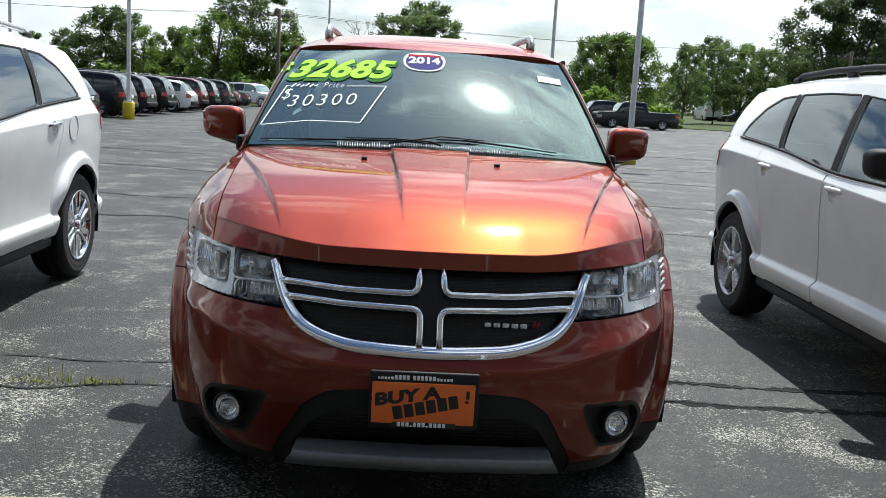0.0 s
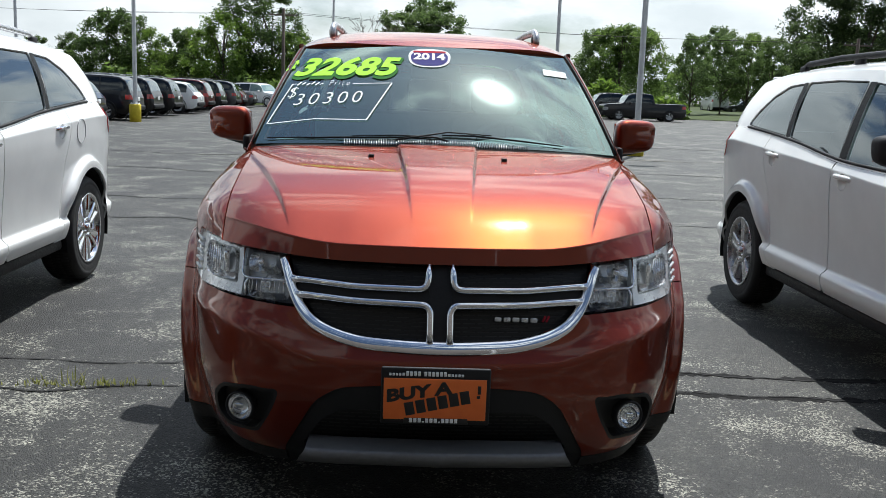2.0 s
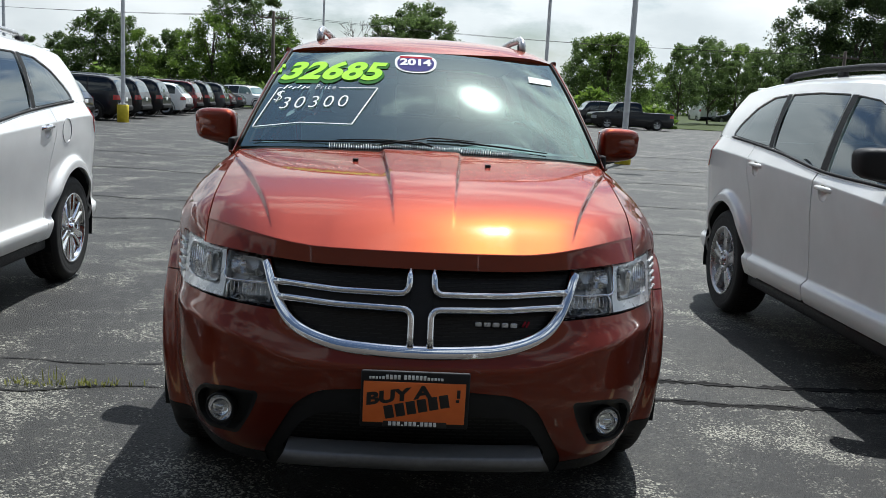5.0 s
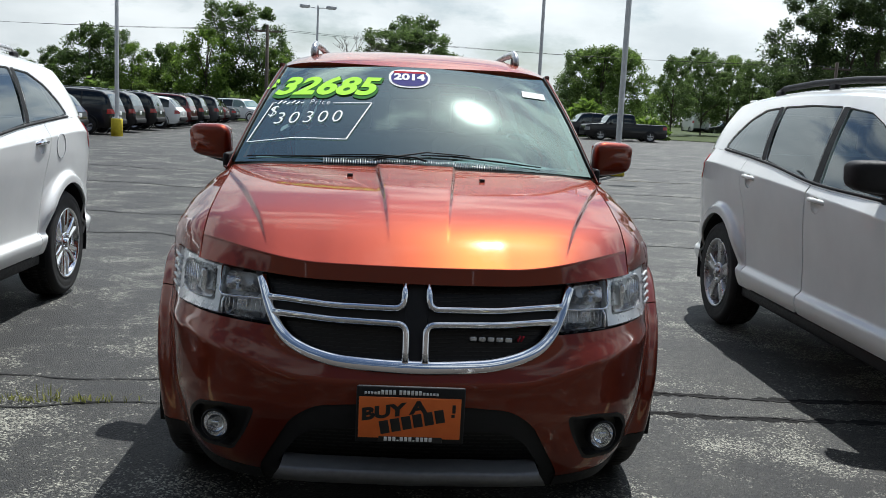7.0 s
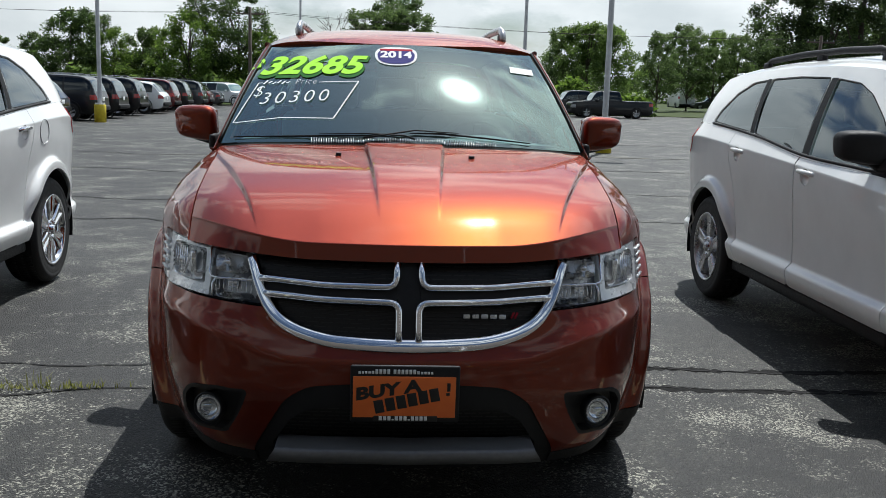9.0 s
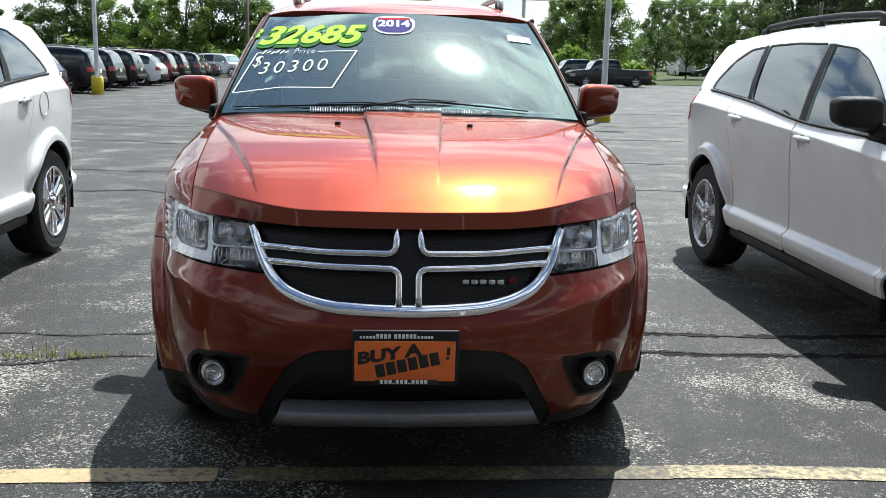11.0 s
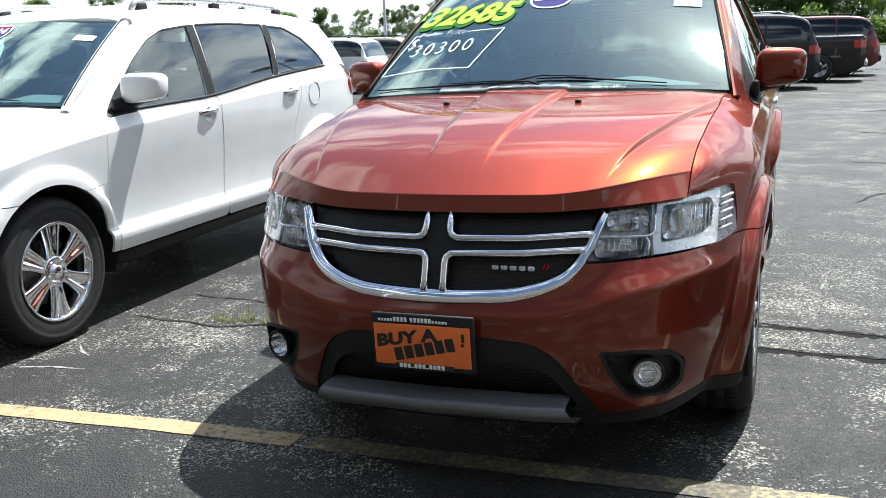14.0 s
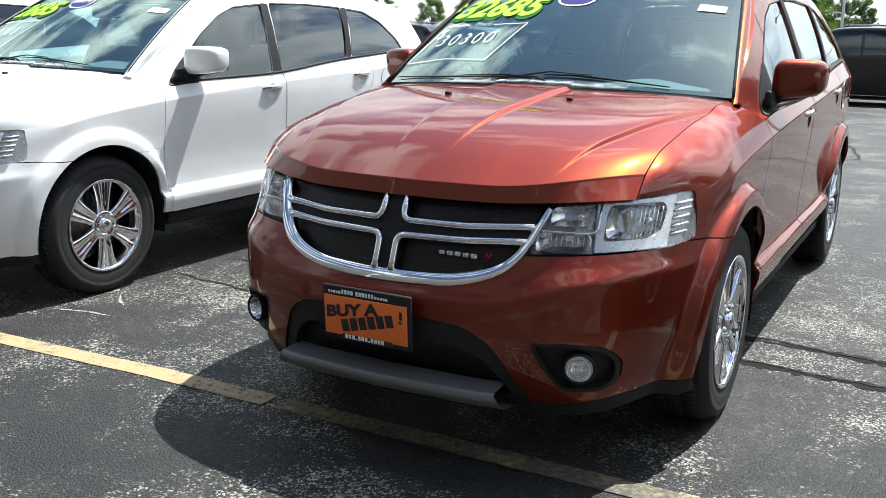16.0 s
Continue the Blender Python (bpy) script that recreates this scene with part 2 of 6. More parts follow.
    weight = n.new("ShaderNodeMath")
    weight.operation = "MULTIPLY"
    l.new(bare.outputs[0], weight.inputs[0])
    l.new(trod.outputs[0], weight.inputs[1])
    col = mix("MIX", weight.outputs[0], col, mix("MULTIPLY", 1.0, (0.39, 0.384, 0.37), grey(cells[1][1], (0.0, 0.55), (1.0, 1.15))))
    # long scuffs and rubbed streaks
    mp = n.new("ShaderNodeMapping")
    mp.inputs["Rotation"].default_value, mp.inputs["Scale"].default_value = (0, 0, 0.35), (0.5, 3.2, 1)
    l.new(v, mp.inputs["Vector"])
    streak = noise_node(n, l, 1.5, 8, 0.7, mp.outputs[0])
    col = mix("MULTIPLY", 0.9, col, grey(streak.outputs[0], (0.36, 0.55), (0.48, 1.0), (0.60, 1.0), (0.70, 1.35)))
    # pits between the stones
    pits = noise_node(n, l, 60, 3, 0.6, v)
    col = mix("MULTIPLY", 1.0, col, grey(pits.outputs[0], (0.33, 0.14), (0.39, 1.0)))
    # old oil stains in front of the bays
    edge = noise_node(n, l, 2.6, 6, 0.65, v)
    for cx, cy, rx, ry in ((-0.98, -0.48, 0.55, 0.20), (-0.50, -0.85, 0.75, 0.22), (1.6, 0.75, 0.5, 0.35), (-2.2, 0.1, 0.6, 0.3)):
        spot = n.new("ShaderNodeMapping")
        spot.inputs["Location"].default_value, spot.inputs["Scale"].default_value = (-cx / rx, -cy / ry, 0), (1 / rx, 1 / ry, 0)
        l.new(v, spot.inputs["Vector"])
        far = n.new("ShaderNodeVectorMath")
        far.operation = "LENGTH"
        l.new(spot.outputs[0], far.inputs[0])
        rag = n.new("ShaderNodeMath")
        rag.operation = "MULTIPLY_ADD"
        l.new(edge.outputs[0], rag.inputs[0])
        rag.inputs[1].default_value = 2.6
        l.new(far.outputs["Value"], rag.inputs[2])
        shrink = n.new("ShaderNodeMath")
        shrink.operation = "MULTIPLY"
        l.new(rag.outputs[0], shrink.inputs[0])
        shrink.inputs[1].default_value = 0.4
        col = mix("MULTIPLY", 1.0, col, grey(shrink.outputs[0], (0.74, 0.45), (0.92, 1.0)))
    # fine crazing
    warp = noise_node(n, l, 3.0, 4, 0.6, v)
    mixv = n.new("ShaderNodeVectorMath")
    mixv.operation = "MULTIPLY_ADD"
    l.new(warp.outputs[1], mixv.inputs[0])
    mixv.inputs[1].default_value = (0.5, 0.5, 0.0)
    l.new(v, mixv.inputs[2])
    vor = n.new("ShaderNodeTexVoronoi")
    vor.feature = "DISTANCE_TO_EDGE"
    vor.inputs["Scale"].default_value = 0.42
    l.new(mixv.outputs[0], vor.inputs["Vector"])
    col = mix("MULTIPLY", 0.8, col, grey(vor.outputs[0], (0.0, 0.45), (0.006, 0.62), (0.011, 1.0)))
    l.new(col, p.inputs["Base Color"])
    p.inputs["Roughness"].default_value = 0.64
    h = n.new("ShaderNodeMath")
    h.operation = "SUBTRACT"
    l.new(pits.outputs[0], h.inputs[0])
    l.new(cells[0][0].outputs["Distance"], h.inputs[1])
    b = bump_node(n, l, h.outputs[0], 0.8, 0.006)
    l.new(b.outputs[0], p.inputs["Normal"])
    l.new(p.outputs[0], out.inputs[0])
    return m


def line_paint_material(name, stops):
    """Yellow road paint, worn through to the asphalt in flakes."""
    m, n, l, out = material(name)
    p = n.new("ShaderNodeBsdfPrincipled")
    a = noise_node(n, l, 38, 8, 0.75)
    b = noise_node(n, l, 3, 5, 0.6)
    s = n.new("ShaderNodeMath")
    s.operation = "MULTIPLY_ADD"
    l.new(b.outputs[0], s.inputs[0])
    s.inputs[1].default_value = 0.6
    l.new(a.outputs[0], s.inputs[2])
    c = ramp(n, l, s.outputs[0], stops)
    l.new(c.outputs[0], p.inputs["Base Color"])
    p.inputs["Roughness"].default_value = 0.7
    bm = bump_node(n, l, a.outputs[0], 0.5, 0.004)
    l.new(bm.outputs[0], p.inputs["Normal"])
    l.new(p.outputs[0], out.inputs[0])
    return m


def mesh_grille_material():
    """Black moulded grille with a pressed pattern of small slots."""
    m, n, l, out = material("black grille mesh")
    p = n.new("ShaderNodeBsdfPrincipled")
    tc = n.new("ShaderNodeTexCoord")
    mp = n.new("ShaderNodeMapping")
    mp.inputs["Rotation"].default_value = (radians(90), 0, 0)
    l.new(tc.outputs["Object"], mp.inputs["Vector"])
    br = n.new("ShaderNodeTexBrick")
    br.inputs["Scale"].default_value = 1.0
    br.inputs["Brick Width"].default_value, br.inputs["Row Height"].default_value, br.inputs["Mortar Size"].default_value = 0.045, 0.012, 0.0045
    br.inputs["Color1"].default_value, br.inputs["Color2"].default_value = (0.026, 0.026, 0.026, 1), (0.014, 0.014, 0.014, 1)
    br.inputs["Mortar"].default_value = (0.003, 0.003, 0.003, 1)
    l.new(mp.outputs[0], br.inputs["Vector"])
    l.new(br.outputs[0], p.inputs["Base Color"])
    p.inputs["Roughness"].default_value = 0.38
    p.inputs["Specular IOR Level"].default_value = 0.4
    b = bump_node(n, l, br.outputs["Fac"], 1.0, 0.006)
    l.new(b.outputs[0], p.inputs["Normal"])
    l.new(p.outputs[0], out.inputs[0])
    return m


M = dict(
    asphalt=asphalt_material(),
    line=line_paint_material("yellow line paint", [(0.66, (0.07, 0.066, 0.058)), (0.74, (0.31, 0.230, 0.118)), (1.0, (0.44, 0.330, 0.18))]),
    # worn paint; its darker tone also carries the car's shade on the line
    line_worn=line_paint_material("dim worn line paint", [(0.74, (0.060, 0.057, 0.05)), (0.86, (0.17, 0.14, 0.075)), (1.05, (0.32, 0.26, 0.13))]),
    line_mid=line_paint_material("half-worn line paint", [(0.72, (0.07, 0.066, 0.058)), (0.84, (0.28, 0.235, 0.13)), (1.05, (0.48, 0.40, 0.22))]),
    seam=surface("filled seam", (0.007, 0.007, 0.007), (0.028, 0.0275, 0.027), 60, 0.95, bump=0.5, spec=0.1),
    scrape=surface("pale scraped stone", (0.14, 0.14, 0.135), (0.40, 0.395, 0.38), 60, 0.8, bump=0.3),
    copper=paint("copper orange paint", (0.160, 0.0140, 0.0060), 0.95, 0.58, 0.25, 0.05, 0.3, 1.0, (1.0, 0.33, 0.008, 0.028)),
    white=paint("white paint", (0.87, 0.88, 0.865), 0.0, 0.4),
    silver_white=paint("silver white paint", (0.86, 0.87, 0.845), 0.0, 0.35, 0.05),
    black=paint("black paint", (0.006, 0.006, 0.008), 0.0, 0.3, 0, 0.06, 0.3, 0.6),
    grey=paint("dark grey paint", (0.055, 0.058, 0.062), 0.4, 0.35),
    blue=paint("dark blue paint", (0.010, 0.022, 0.060), 0.3, 0.35),
    red=paint("dark red paint", (0.10, 0.008, 0.010), 0.3, 0.35),
    gold=paint("pale gold paint", (0.36, 0.32, 0.25), 0.4, 0.35),
    plastic=surface("black textured plastic", (0.010, 0.010, 0.011), (0.018, 0.018, 0.019), 60, 0.6, bump=0.25, spec=0.3),
    soft_black=surface("black rubber seal", (0.005, 0.005, 0.005), (0.010, 0.010, 0.010), 40, 0.6, bump=0.05, spec=0.25),
    frit=surface("dull black border", (0.006, 0.006, 0.006), (0.011, 0.011, 0.011), 40, 0.85, bump=0.05, spec=0.15),
    lamp_back=surface("bright lamp housing", (0.38, 0.383, 0.387), (0.52, 0.523, 0.526), 26, 0.28, metal=0.7, bump=0.05),
    # void: black linings with the deep shade of hollows put into the colour
    void=surface("deep-shade black lining", (0.004, 0.004, 0.004), (0.008, 0.008, 0.008), 10, 0.9, bump=0),
    skid=surface("grey satin skid plate", (0.13, 0.13, 0.135), (0.17, 0.17, 0.172), 50, 0.42, metal=0.3, bump=0.05),
    lamp_frame=surface("silver lamp surround", (0.62, 0.625, 0.63), (0.74, 0.745, 0.75), 30, 0.30, metal=0.6, bump=0.03),
    bowl=surface("faceted lamp bowl", (0.62, 0.63, 0.64), (0.82, 0.82, 0.83), 40, 0.06, metal=1.0, bump=0.05),
    chrome=surface("chrome", (0.80, 0.81, 0.83), (0.88, 0.88, 0.89), 8, 0.06, metal=1.0, bump=0, rough_var=0.03),
    alloy=surface("silver painted alloy", (0.50, 0.50, 0.51), (0.60, 0.60, 0.61), 20, 0.3, metal=0.8, bump=0),
    tyre=surface("tyre rubber", (0.009, 0.009, 0.009), (0.021, 0.0205, 0.020), 30, 0.75, bump=0.3),
    disc=surface("brake disc steel", (0.16, 0.15, 0.14), (0.26, 0.25, 0.24), 30, 0.4, metal=0.8, bump=0.1),
    reflector=surface("lamp reflector", (0.80, 0.81, 0.83), (0.92, 0.92, 0.93), 30, 0.08, metal=1.0, bump=0),
    lamp_grey=surface("grey lamp housing", (0.25, 0.26, 0.27), (0.36, 0.36, 0.37), 30, 0.35, metal=0.5, bump=0),
    lens=glass("clear lamp lens", (0.95, 0.96, 0.97), 1.0, 0.03, 5.5),
    amber=surface("amber lamp", (0.55, 0.16, 0.02), (0.65, 0.22, 0.03), 30, 0.25, bump=0),
    tail=surface("red lamp lens", (0.35, 0.012, 0.012), (0.48, 0.02, 0.02), 30, 0.12, bump=0, coat=1),
    windshield=glass("tinted windscreen", (0.68, 0.92, 0.88), (0.82, 1.0, 0.93), 0.25),
    side_glass=glass("tinted side glass", (0.45, 0.56, 0.55), (0.92, 0.98, 1.0), 0.09),
    dark_glass=glass("privacy glass", (0.10, 0.12, 0.125), (0.92, 0.98, 1.0), 0.08),
    interior=surface("grey interior trim", (0.20, 0.21, 0.215), (0.27, 0.275, 0.28), 30, 0.75, bump=0.2),
    seat=surface("grey seat cloth", (0.16, 0.16, 0.155), (0.22, 0.22, 0.215), 120, 0.9, bump=0.4),
    mesh=mesh_grille_material(),
    orange=surface("orange plate film", (0.78, 0.15, 0.025), (0.85, 0.19, 0.035), 20, 0.5, bump=0),
    ink=surface("black print", (0.012, 0.011, 0.011), (0.018, 0.017, 0.017), 30, 0.5, bump=0),
    chalk=surface("white marker", (0.74, 0.76, 0.75), (0.86, 0.87, 0.86), 80, 0.85, bump=0, spec=0.15),
    lime=surface("lime green vinyl", (0.36, 0.80, 0.06), (0.46, 0.90, 0.10), 20, 0.85, bump=0, spec=0.1),
    lime_dark=surface("dark green vinyl", (0.03, 0.13, 0.03), (0.05, 0.17, 0.04), 20, 0.85, bump=0, spec=0.1),
    badge_blue=surface("violet blue vinyl", (0.050, 0.048, 0.17), (0.065, 0.06, 0.20), 20, 0.85, bump=0, spec=0.1),
    badge_red=surface("red vinyl", (0.30, 0.02, 0.035), (0.38, 0.028, 0.045), 20, 0.85, bump=0, spec=0.1),
    pole=surface("grey galvanised pole", (0.60, 0.61, 0.62), (0.74, 0.75, 0.76), 6, 0.5, metal=0.0, bump=0.05),
    yellow=surface("yellow painted concrete", (0.62, 0.48, 0.02), (0.78, 0.62, 0.05), 8, 0.65, bump=0.2),
    wood=surface("weathered pole wood", (0.07, 0.055, 0.045), (0.14, 0.11, 0.09), 12, 0.85, bump=0.4),
    bark=surface("bark", (0.045, 0.035, 0.028), (0.11, 0.09, 0.07), 9, 0.9, bump=0.6),
    leaf_mid=leafy("mid green leaves", (0.045, 0.085, 0.018), (0.21, 0.31, 0.075)),
    leaf_dark=leafy("dark green leaves", (0.040, 0.070, 0.022), (0.17, 0.25, 0.075)),
    leaf_light=leafy("yellow green leaves", (0.045, 0.095, 0.013), (0.22, 0.33, 0.055)),
    # the mid green darkened, foliage shade put into the leaf colour
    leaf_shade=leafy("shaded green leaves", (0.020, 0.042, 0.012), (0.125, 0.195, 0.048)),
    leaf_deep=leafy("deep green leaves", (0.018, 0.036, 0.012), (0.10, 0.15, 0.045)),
    grass=leafy("verge grass", (0.05, 0.09, 0.015), (0.16, 0.22, 0.05)),
    weed=leafy("dry weeds", (0.10, 0.12, 0.03), (0.30, 0.30, 0.10)),
    tar=surface("crack tar", (0.012, 0.012, 0.012), (0.028, 0.0275, 0.027), 20, 0.85, bump=0.3, spec=0.2),
    wall_dark=surface("plain dark wall", (0.07, 0.06, 0.055), (0.11, 0.10, 0.09), 3, 0.85, bump=0.2),
    van=paint("white van paint", (0.72, 0.72, 0.72), 0.0, 0.4),
    fog_lens=glass("fog lamp lens", (0.93, 0.95, 0.96), 1.0, 0.03, 5.5),
)

# ---- mesh kit ----
def part(name, data, mat, parent=None, label="", smooth=True):
    """One mesh object from (verts, faces) or a bmesh, under a parent."""
    me = bpy.data.meshes.new(name)
    if isinstance(data, bmesh.types.BMesh):
        data.to_mesh(me)
        data.free()
    else:
        me.from_pydata([tuple(map(float, v)) for v in data[0]], [], [tuple(map(int, f)) for f in data[1]])
    me.materials.append(mat)
    if smooth:
        me.polygons.foreach_set("use_smooth", [True] * len(me.polygons))
    me.update()
    ob = new(name, me)
    if parent is not None:
        ob.parent = parent
    if label:
        ob["label"] = label
    return ob


def thing(name, label, category, group="", kind="", at=(0, 0, 0), rz=0):
    e = new(name)
    e.empty_display_size = 0.1
    e.matrix_basis = pose(*at, 0, 0, rz)
    return tagged(e, label, category, group, kind)


def join(*lots):
    V, F, k = [], [], 0
    for v, f in lots:
        V.extend([tuple(p) for p in v])
        F.extend([tuple(i + k for i in q) for q in f])
        k += len(v)
    return V, F


def moved(lot, m):
    return [tuple(m @ Vector(p)) for p in lot[0]], lot[1]


def mirrored(lot):
    return [(-p[0], p[1], p[2]) for p in lot[0]], [tuple(reversed(f)) for f in lot[1]]


def box(cx, cy, cz, sx, sy, sz, bev=0.01, seg=2):
    bm = bmesh.new()
    bmesh.ops.create_cube(bm, size=1.0)
    for v in bm.verts:
        v.co = Vector((v.co.x * sx, v.co.y * sy, v.co.z * sz))
    if bev:
        bmesh.ops.bevel(bm, geom=bm.edges[:], offset=min(bev, 0.49 * min(sx, sy, sz)), segments=seg, profile=0.5, affect="EDGES")
    for v in bm.verts:
        v.co += Vector((cx, cy, cz))
    bm.verts.index_update()
    lot = [tuple(v.co) for v in bm.verts], [tuple(v.index for v in f.verts) for f in bm.faces]
    bm.free()
    return lot


def lathe(profile, n=48, axis="x", closed=False):
    """Turn (radius, along) pairs round an axis."""
    V, F = [], []
    for r, a in profile:
        for i in range(n):
            w = 2 * math.pi * i / n
            c, s = r * math.cos(w), r * math.sin(w)
            V.append((a, c, s) if axis == "x" else (c, s, a))
    m = len(profile)
    for j in range(m if closed else m - 1):
        for i in range(n):
            a, b = j * n + i, j * n + (i + 1) % n
            c, d = ((j + 1) % m) * n + (i + 1) % n, ((j + 1) % m) * n + i
            F.append((a, d, c, b) if axis == "x" else (a, b, c, d))
    return V, F


def tube(points, radius, n=8, flat=1.0, up=(0, 0, 1), cap=True):
    """A round or flattened bar along a line of points; radius may be a list."""
    P = [Vector(p) for p in points]
    rad = radius if isinstance(radius, (list, tuple)) else [radius] * len(P)
    V, F = [], []
    for i, p in enumerate(P):
        d = (P[min(i + 1, len(P) - 1)] - P[max(i - 1, 0)]).normalized()
        u = Vector(up)
        a = d.cross(u)
        a = a.normalized() if a.length > 1e-5 else Vector((1, 0, 0))
        b = a.cross(d).normalized()
        for k in range(n):
            w = 2 * math.pi * k / n
            V.append(tuple(p + a * (rad[i] * math.cos(w)) + b * (rad[i] * flat * math.sin(w))))
    for i in range(len(P) - 1):
        for k in range(n):
            F.append((i * n + k, i * n + (k + 1) % n, (i + 1) * n + (k + 1) % n, (i + 1) * n + k))
    if cap:
        F.append(tuple(reversed(range(n))))
        F.append(tuple((len(P) - 1) * n + k for k in range(n)))
    return V, F


def spline(xs, ys, x):
    """Smooth curve through (xs, ys), monotone between the given places."""
    xs, ys, x = np.asarray(xs, float), np.asarray(ys, float), np.asarray(x, float)
    h = np.diff(xs)
    d = np.diff(ys) / h
    m = np.zeros(len(xs))
    m[0], m[-1] = d[0], d[-1]
    for i in range(1, len(xs) - 1):
        if d[i - 1] * d[i] > 0:
            w1, w2 = 2 * h[i] + h[i - 1], h[i] + 2 * h[i - 1]
            m[i] = (w1 + w2) / (w1 / d[i - 1] + w2 / d[i])
    k = np.clip(np.searchsorted(xs, x) - 1, 0, len(xs) - 2)
    t = np.clip((x - xs[k]) / h[k], 0, 1)
    return ((2 * t**3 - 3 * t**2 + 1) * ys[k] + (t**3 - 2 * t**2 + t) * h[k] * m[k] + (3 * t**2 - 2 * t**3) * ys[k + 1] + (t**3 - t**2) * h[k] * m[k + 1])


def smooth(t):
    t = np.clip(t, 0, 1)
    return t * t * (3 - 2 * t)


def inside(poly):
    """A function of two coordinates: distance to the outline, positive inside it."""
    Q = np.asarray(poly, float)

    def f(a, b):
        a, b = np.asarray(a, float), np.asarray(b, float)
        best, ins = np.full(a.shape, 1e9), np.zeros(a.shape, bool)
        for (x0, y0), (x1, y1) in zip(Q, np.roll(Q, -1, 0)):
            dx, dy = x1 - x0, y1 - y0
            t = np.clip(((a - x0) * dx + (b - y0) * dy) / (dx * dx + dy * dy + 1e-12), 0, 1)
            best = np.minimum(best, np.hypot(a - x0 - t * dx, b - y0 - t * dy))
            hit = ((y0 > b) != (y1 > b)) & (a < (x1 - x0) * (b - y0) / (y1 - y0 + 1e-15) + x0)
            ins ^= hit
        return np.where(ins, best, -best)
    return f


def rounded(poly, r, n=5):
    """The same outline with its corners rounded."""
    Q, out = [Vector((*p, 0)) for p in poly], []
    for i, p in enumerate(Q):
        a, b = Q[i - 1] - p, Q[(i + 1) % len(Q)] - p
        k = min(r, a.length * 0.45, b.length * 0.45)
        p0, p1 = p + a.normalized() * k, p + b.normalized() * k
        for j in range(n + 1):
            t = j / n
            q = p0 * (1 - t) ** 2 + p * 2 * t * (1 - t) + p1 * t * t
            out.append((q.x, q.y))
    return out


def grid(us, vs):
    U, W = np.meshgrid(us, vs, indexing="ij")
    nu, nv = U.shape
    i = np.arange((nu - 1) * (nv - 1))
    a = (i // (nv - 1)) * nv + i % (nv - 1)
    T = np.concatenate([np.stack([a, a + nv, a + nv + 1], 1), np.stack([a, a + nv + 1, a + 1], 1)])
    return np.stack([U.ravel(), W.ravel()], 1), T


def clip(P, T, f):
    """Cut a triangle mesh in its own flat coordinates along f = 0 and keep f > 0."""
    val = f(P)
    pos = val > 0
    cnt = pos[T].sum(1)
    keep = [tuple(t) for t in T[cnt == 3]]
    pts, cut = [tuple(p) for p in P], {}

    def edge(i, j):
        k = (i, j) if i < j else (j, i)
        if k not in cut:
            t = val[i] / (val[i] - val[j])
            cut[k] = len(pts)
            pts.append(tuple(P[i] + (P[j] - P[i]) * t))
        return cut[k]
    for t in T[(cnt == 1) | (cnt == 2)]:
        ring = []
        for i in range(3):
            a, b = int(t[i]), int(t[(i + 1) % 3])
            if pos[a]:
                ring.append(a)
            if pos[a] != pos[b]:
                ring.append(edge(a, b))
        for i in range(1, len(ring) - 1):
            keep.append((ring[0], ring[i], ring[i + 1]))
    pts, keep = np.array(pts), np.array(keep, int).reshape(-1, 3)
    used = np.unique(keep)
    back = np.full(len(pts), -1)
    back[used] = np.arange(len(used))
    return pts[used], back[keep]


def sheet(S, us, vs, keeps=(), rim=0.012, offset=0.0, flip=False):
    """A panel: the surface S(u, v) -> x, y, z over a grid, trimmed by functions of x, y, z, with an inward rim of that depth."""
    P, T = grid(us, vs)
    for k in keeps:
        P, T = clip(P, T, lambda q, k=k: k(*S(q[:, 0], q[:, 1])))
        if not len(T):
            return [], []
    X = np.stack(S(P[:, 0], P[:, 1]), 1)
    fn = np.cross(X[T[:, 1]] - X[T[:, 0]], X[T[:, 2]] - X[T[:, 0]])
    good = np.linalg.norm(fn, axis=1) > 1e-10
    T, fn = T[good], fn[good]
    if flip:
        T, fn = T[:, ::-1], -fn
    N = np.zeros_like(X)
    for k in range(3):
        np.add.at(N, T[:, k], fn)
    N /= np.linalg.norm(N, axis=1, keepdims=True) + 1e-12
    X = X + N * offset
    V, F = [tuple(p) for p in X], [tuple(t) for t in T]
    if rim:
        seen = {}
        for a, b, c in T:
            for e in ((a, b), (b, c), (c, a)):
                seen[e] = 1
        edges = [e for e in seen if (e[1], e[0]) not in seen]
        ids = {}
        for e in edges:
            for i in e:
                if i not in ids:
                    ids[i] = len(V)
                    V.append(tuple(X[i]))
                    V.append(tuple(X[i] - N[i] * rim))
        for a, b in edges:
            F.append((ids[b], ids[a], ids[a] + 1, ids[b] + 1))
    return V, F


def glyphs(text, size, shear=0.0, thick=0.0, space=1.0):
    """Flat outlines of words in the built-in font, as verts and faces in x, y."""
    cu = bpy.data.curves.new("words", "FONT")
    cu.body, cu.size, cu.shear, cu.offset, cu.space_character = text, size, shear, thick, space
    cu.resolution_u = 4
    ob = bpy.data.objects.new("words", cu)
    scene.collection.objects.link(ob)
    me = bpy.data.meshes.new_from_object(ob.evaluated_get(bpy.context.evaluated_depsgraph_get()))
    lot = [tuple(v.co) for v in me.vertices], [tuple(p.vertices) for p in me.polygons]
    bpy.data.objects.remove(ob)
    bpy.data.curves.remove(cu)
    bpy.data.meshes.remove(me)
    return lot


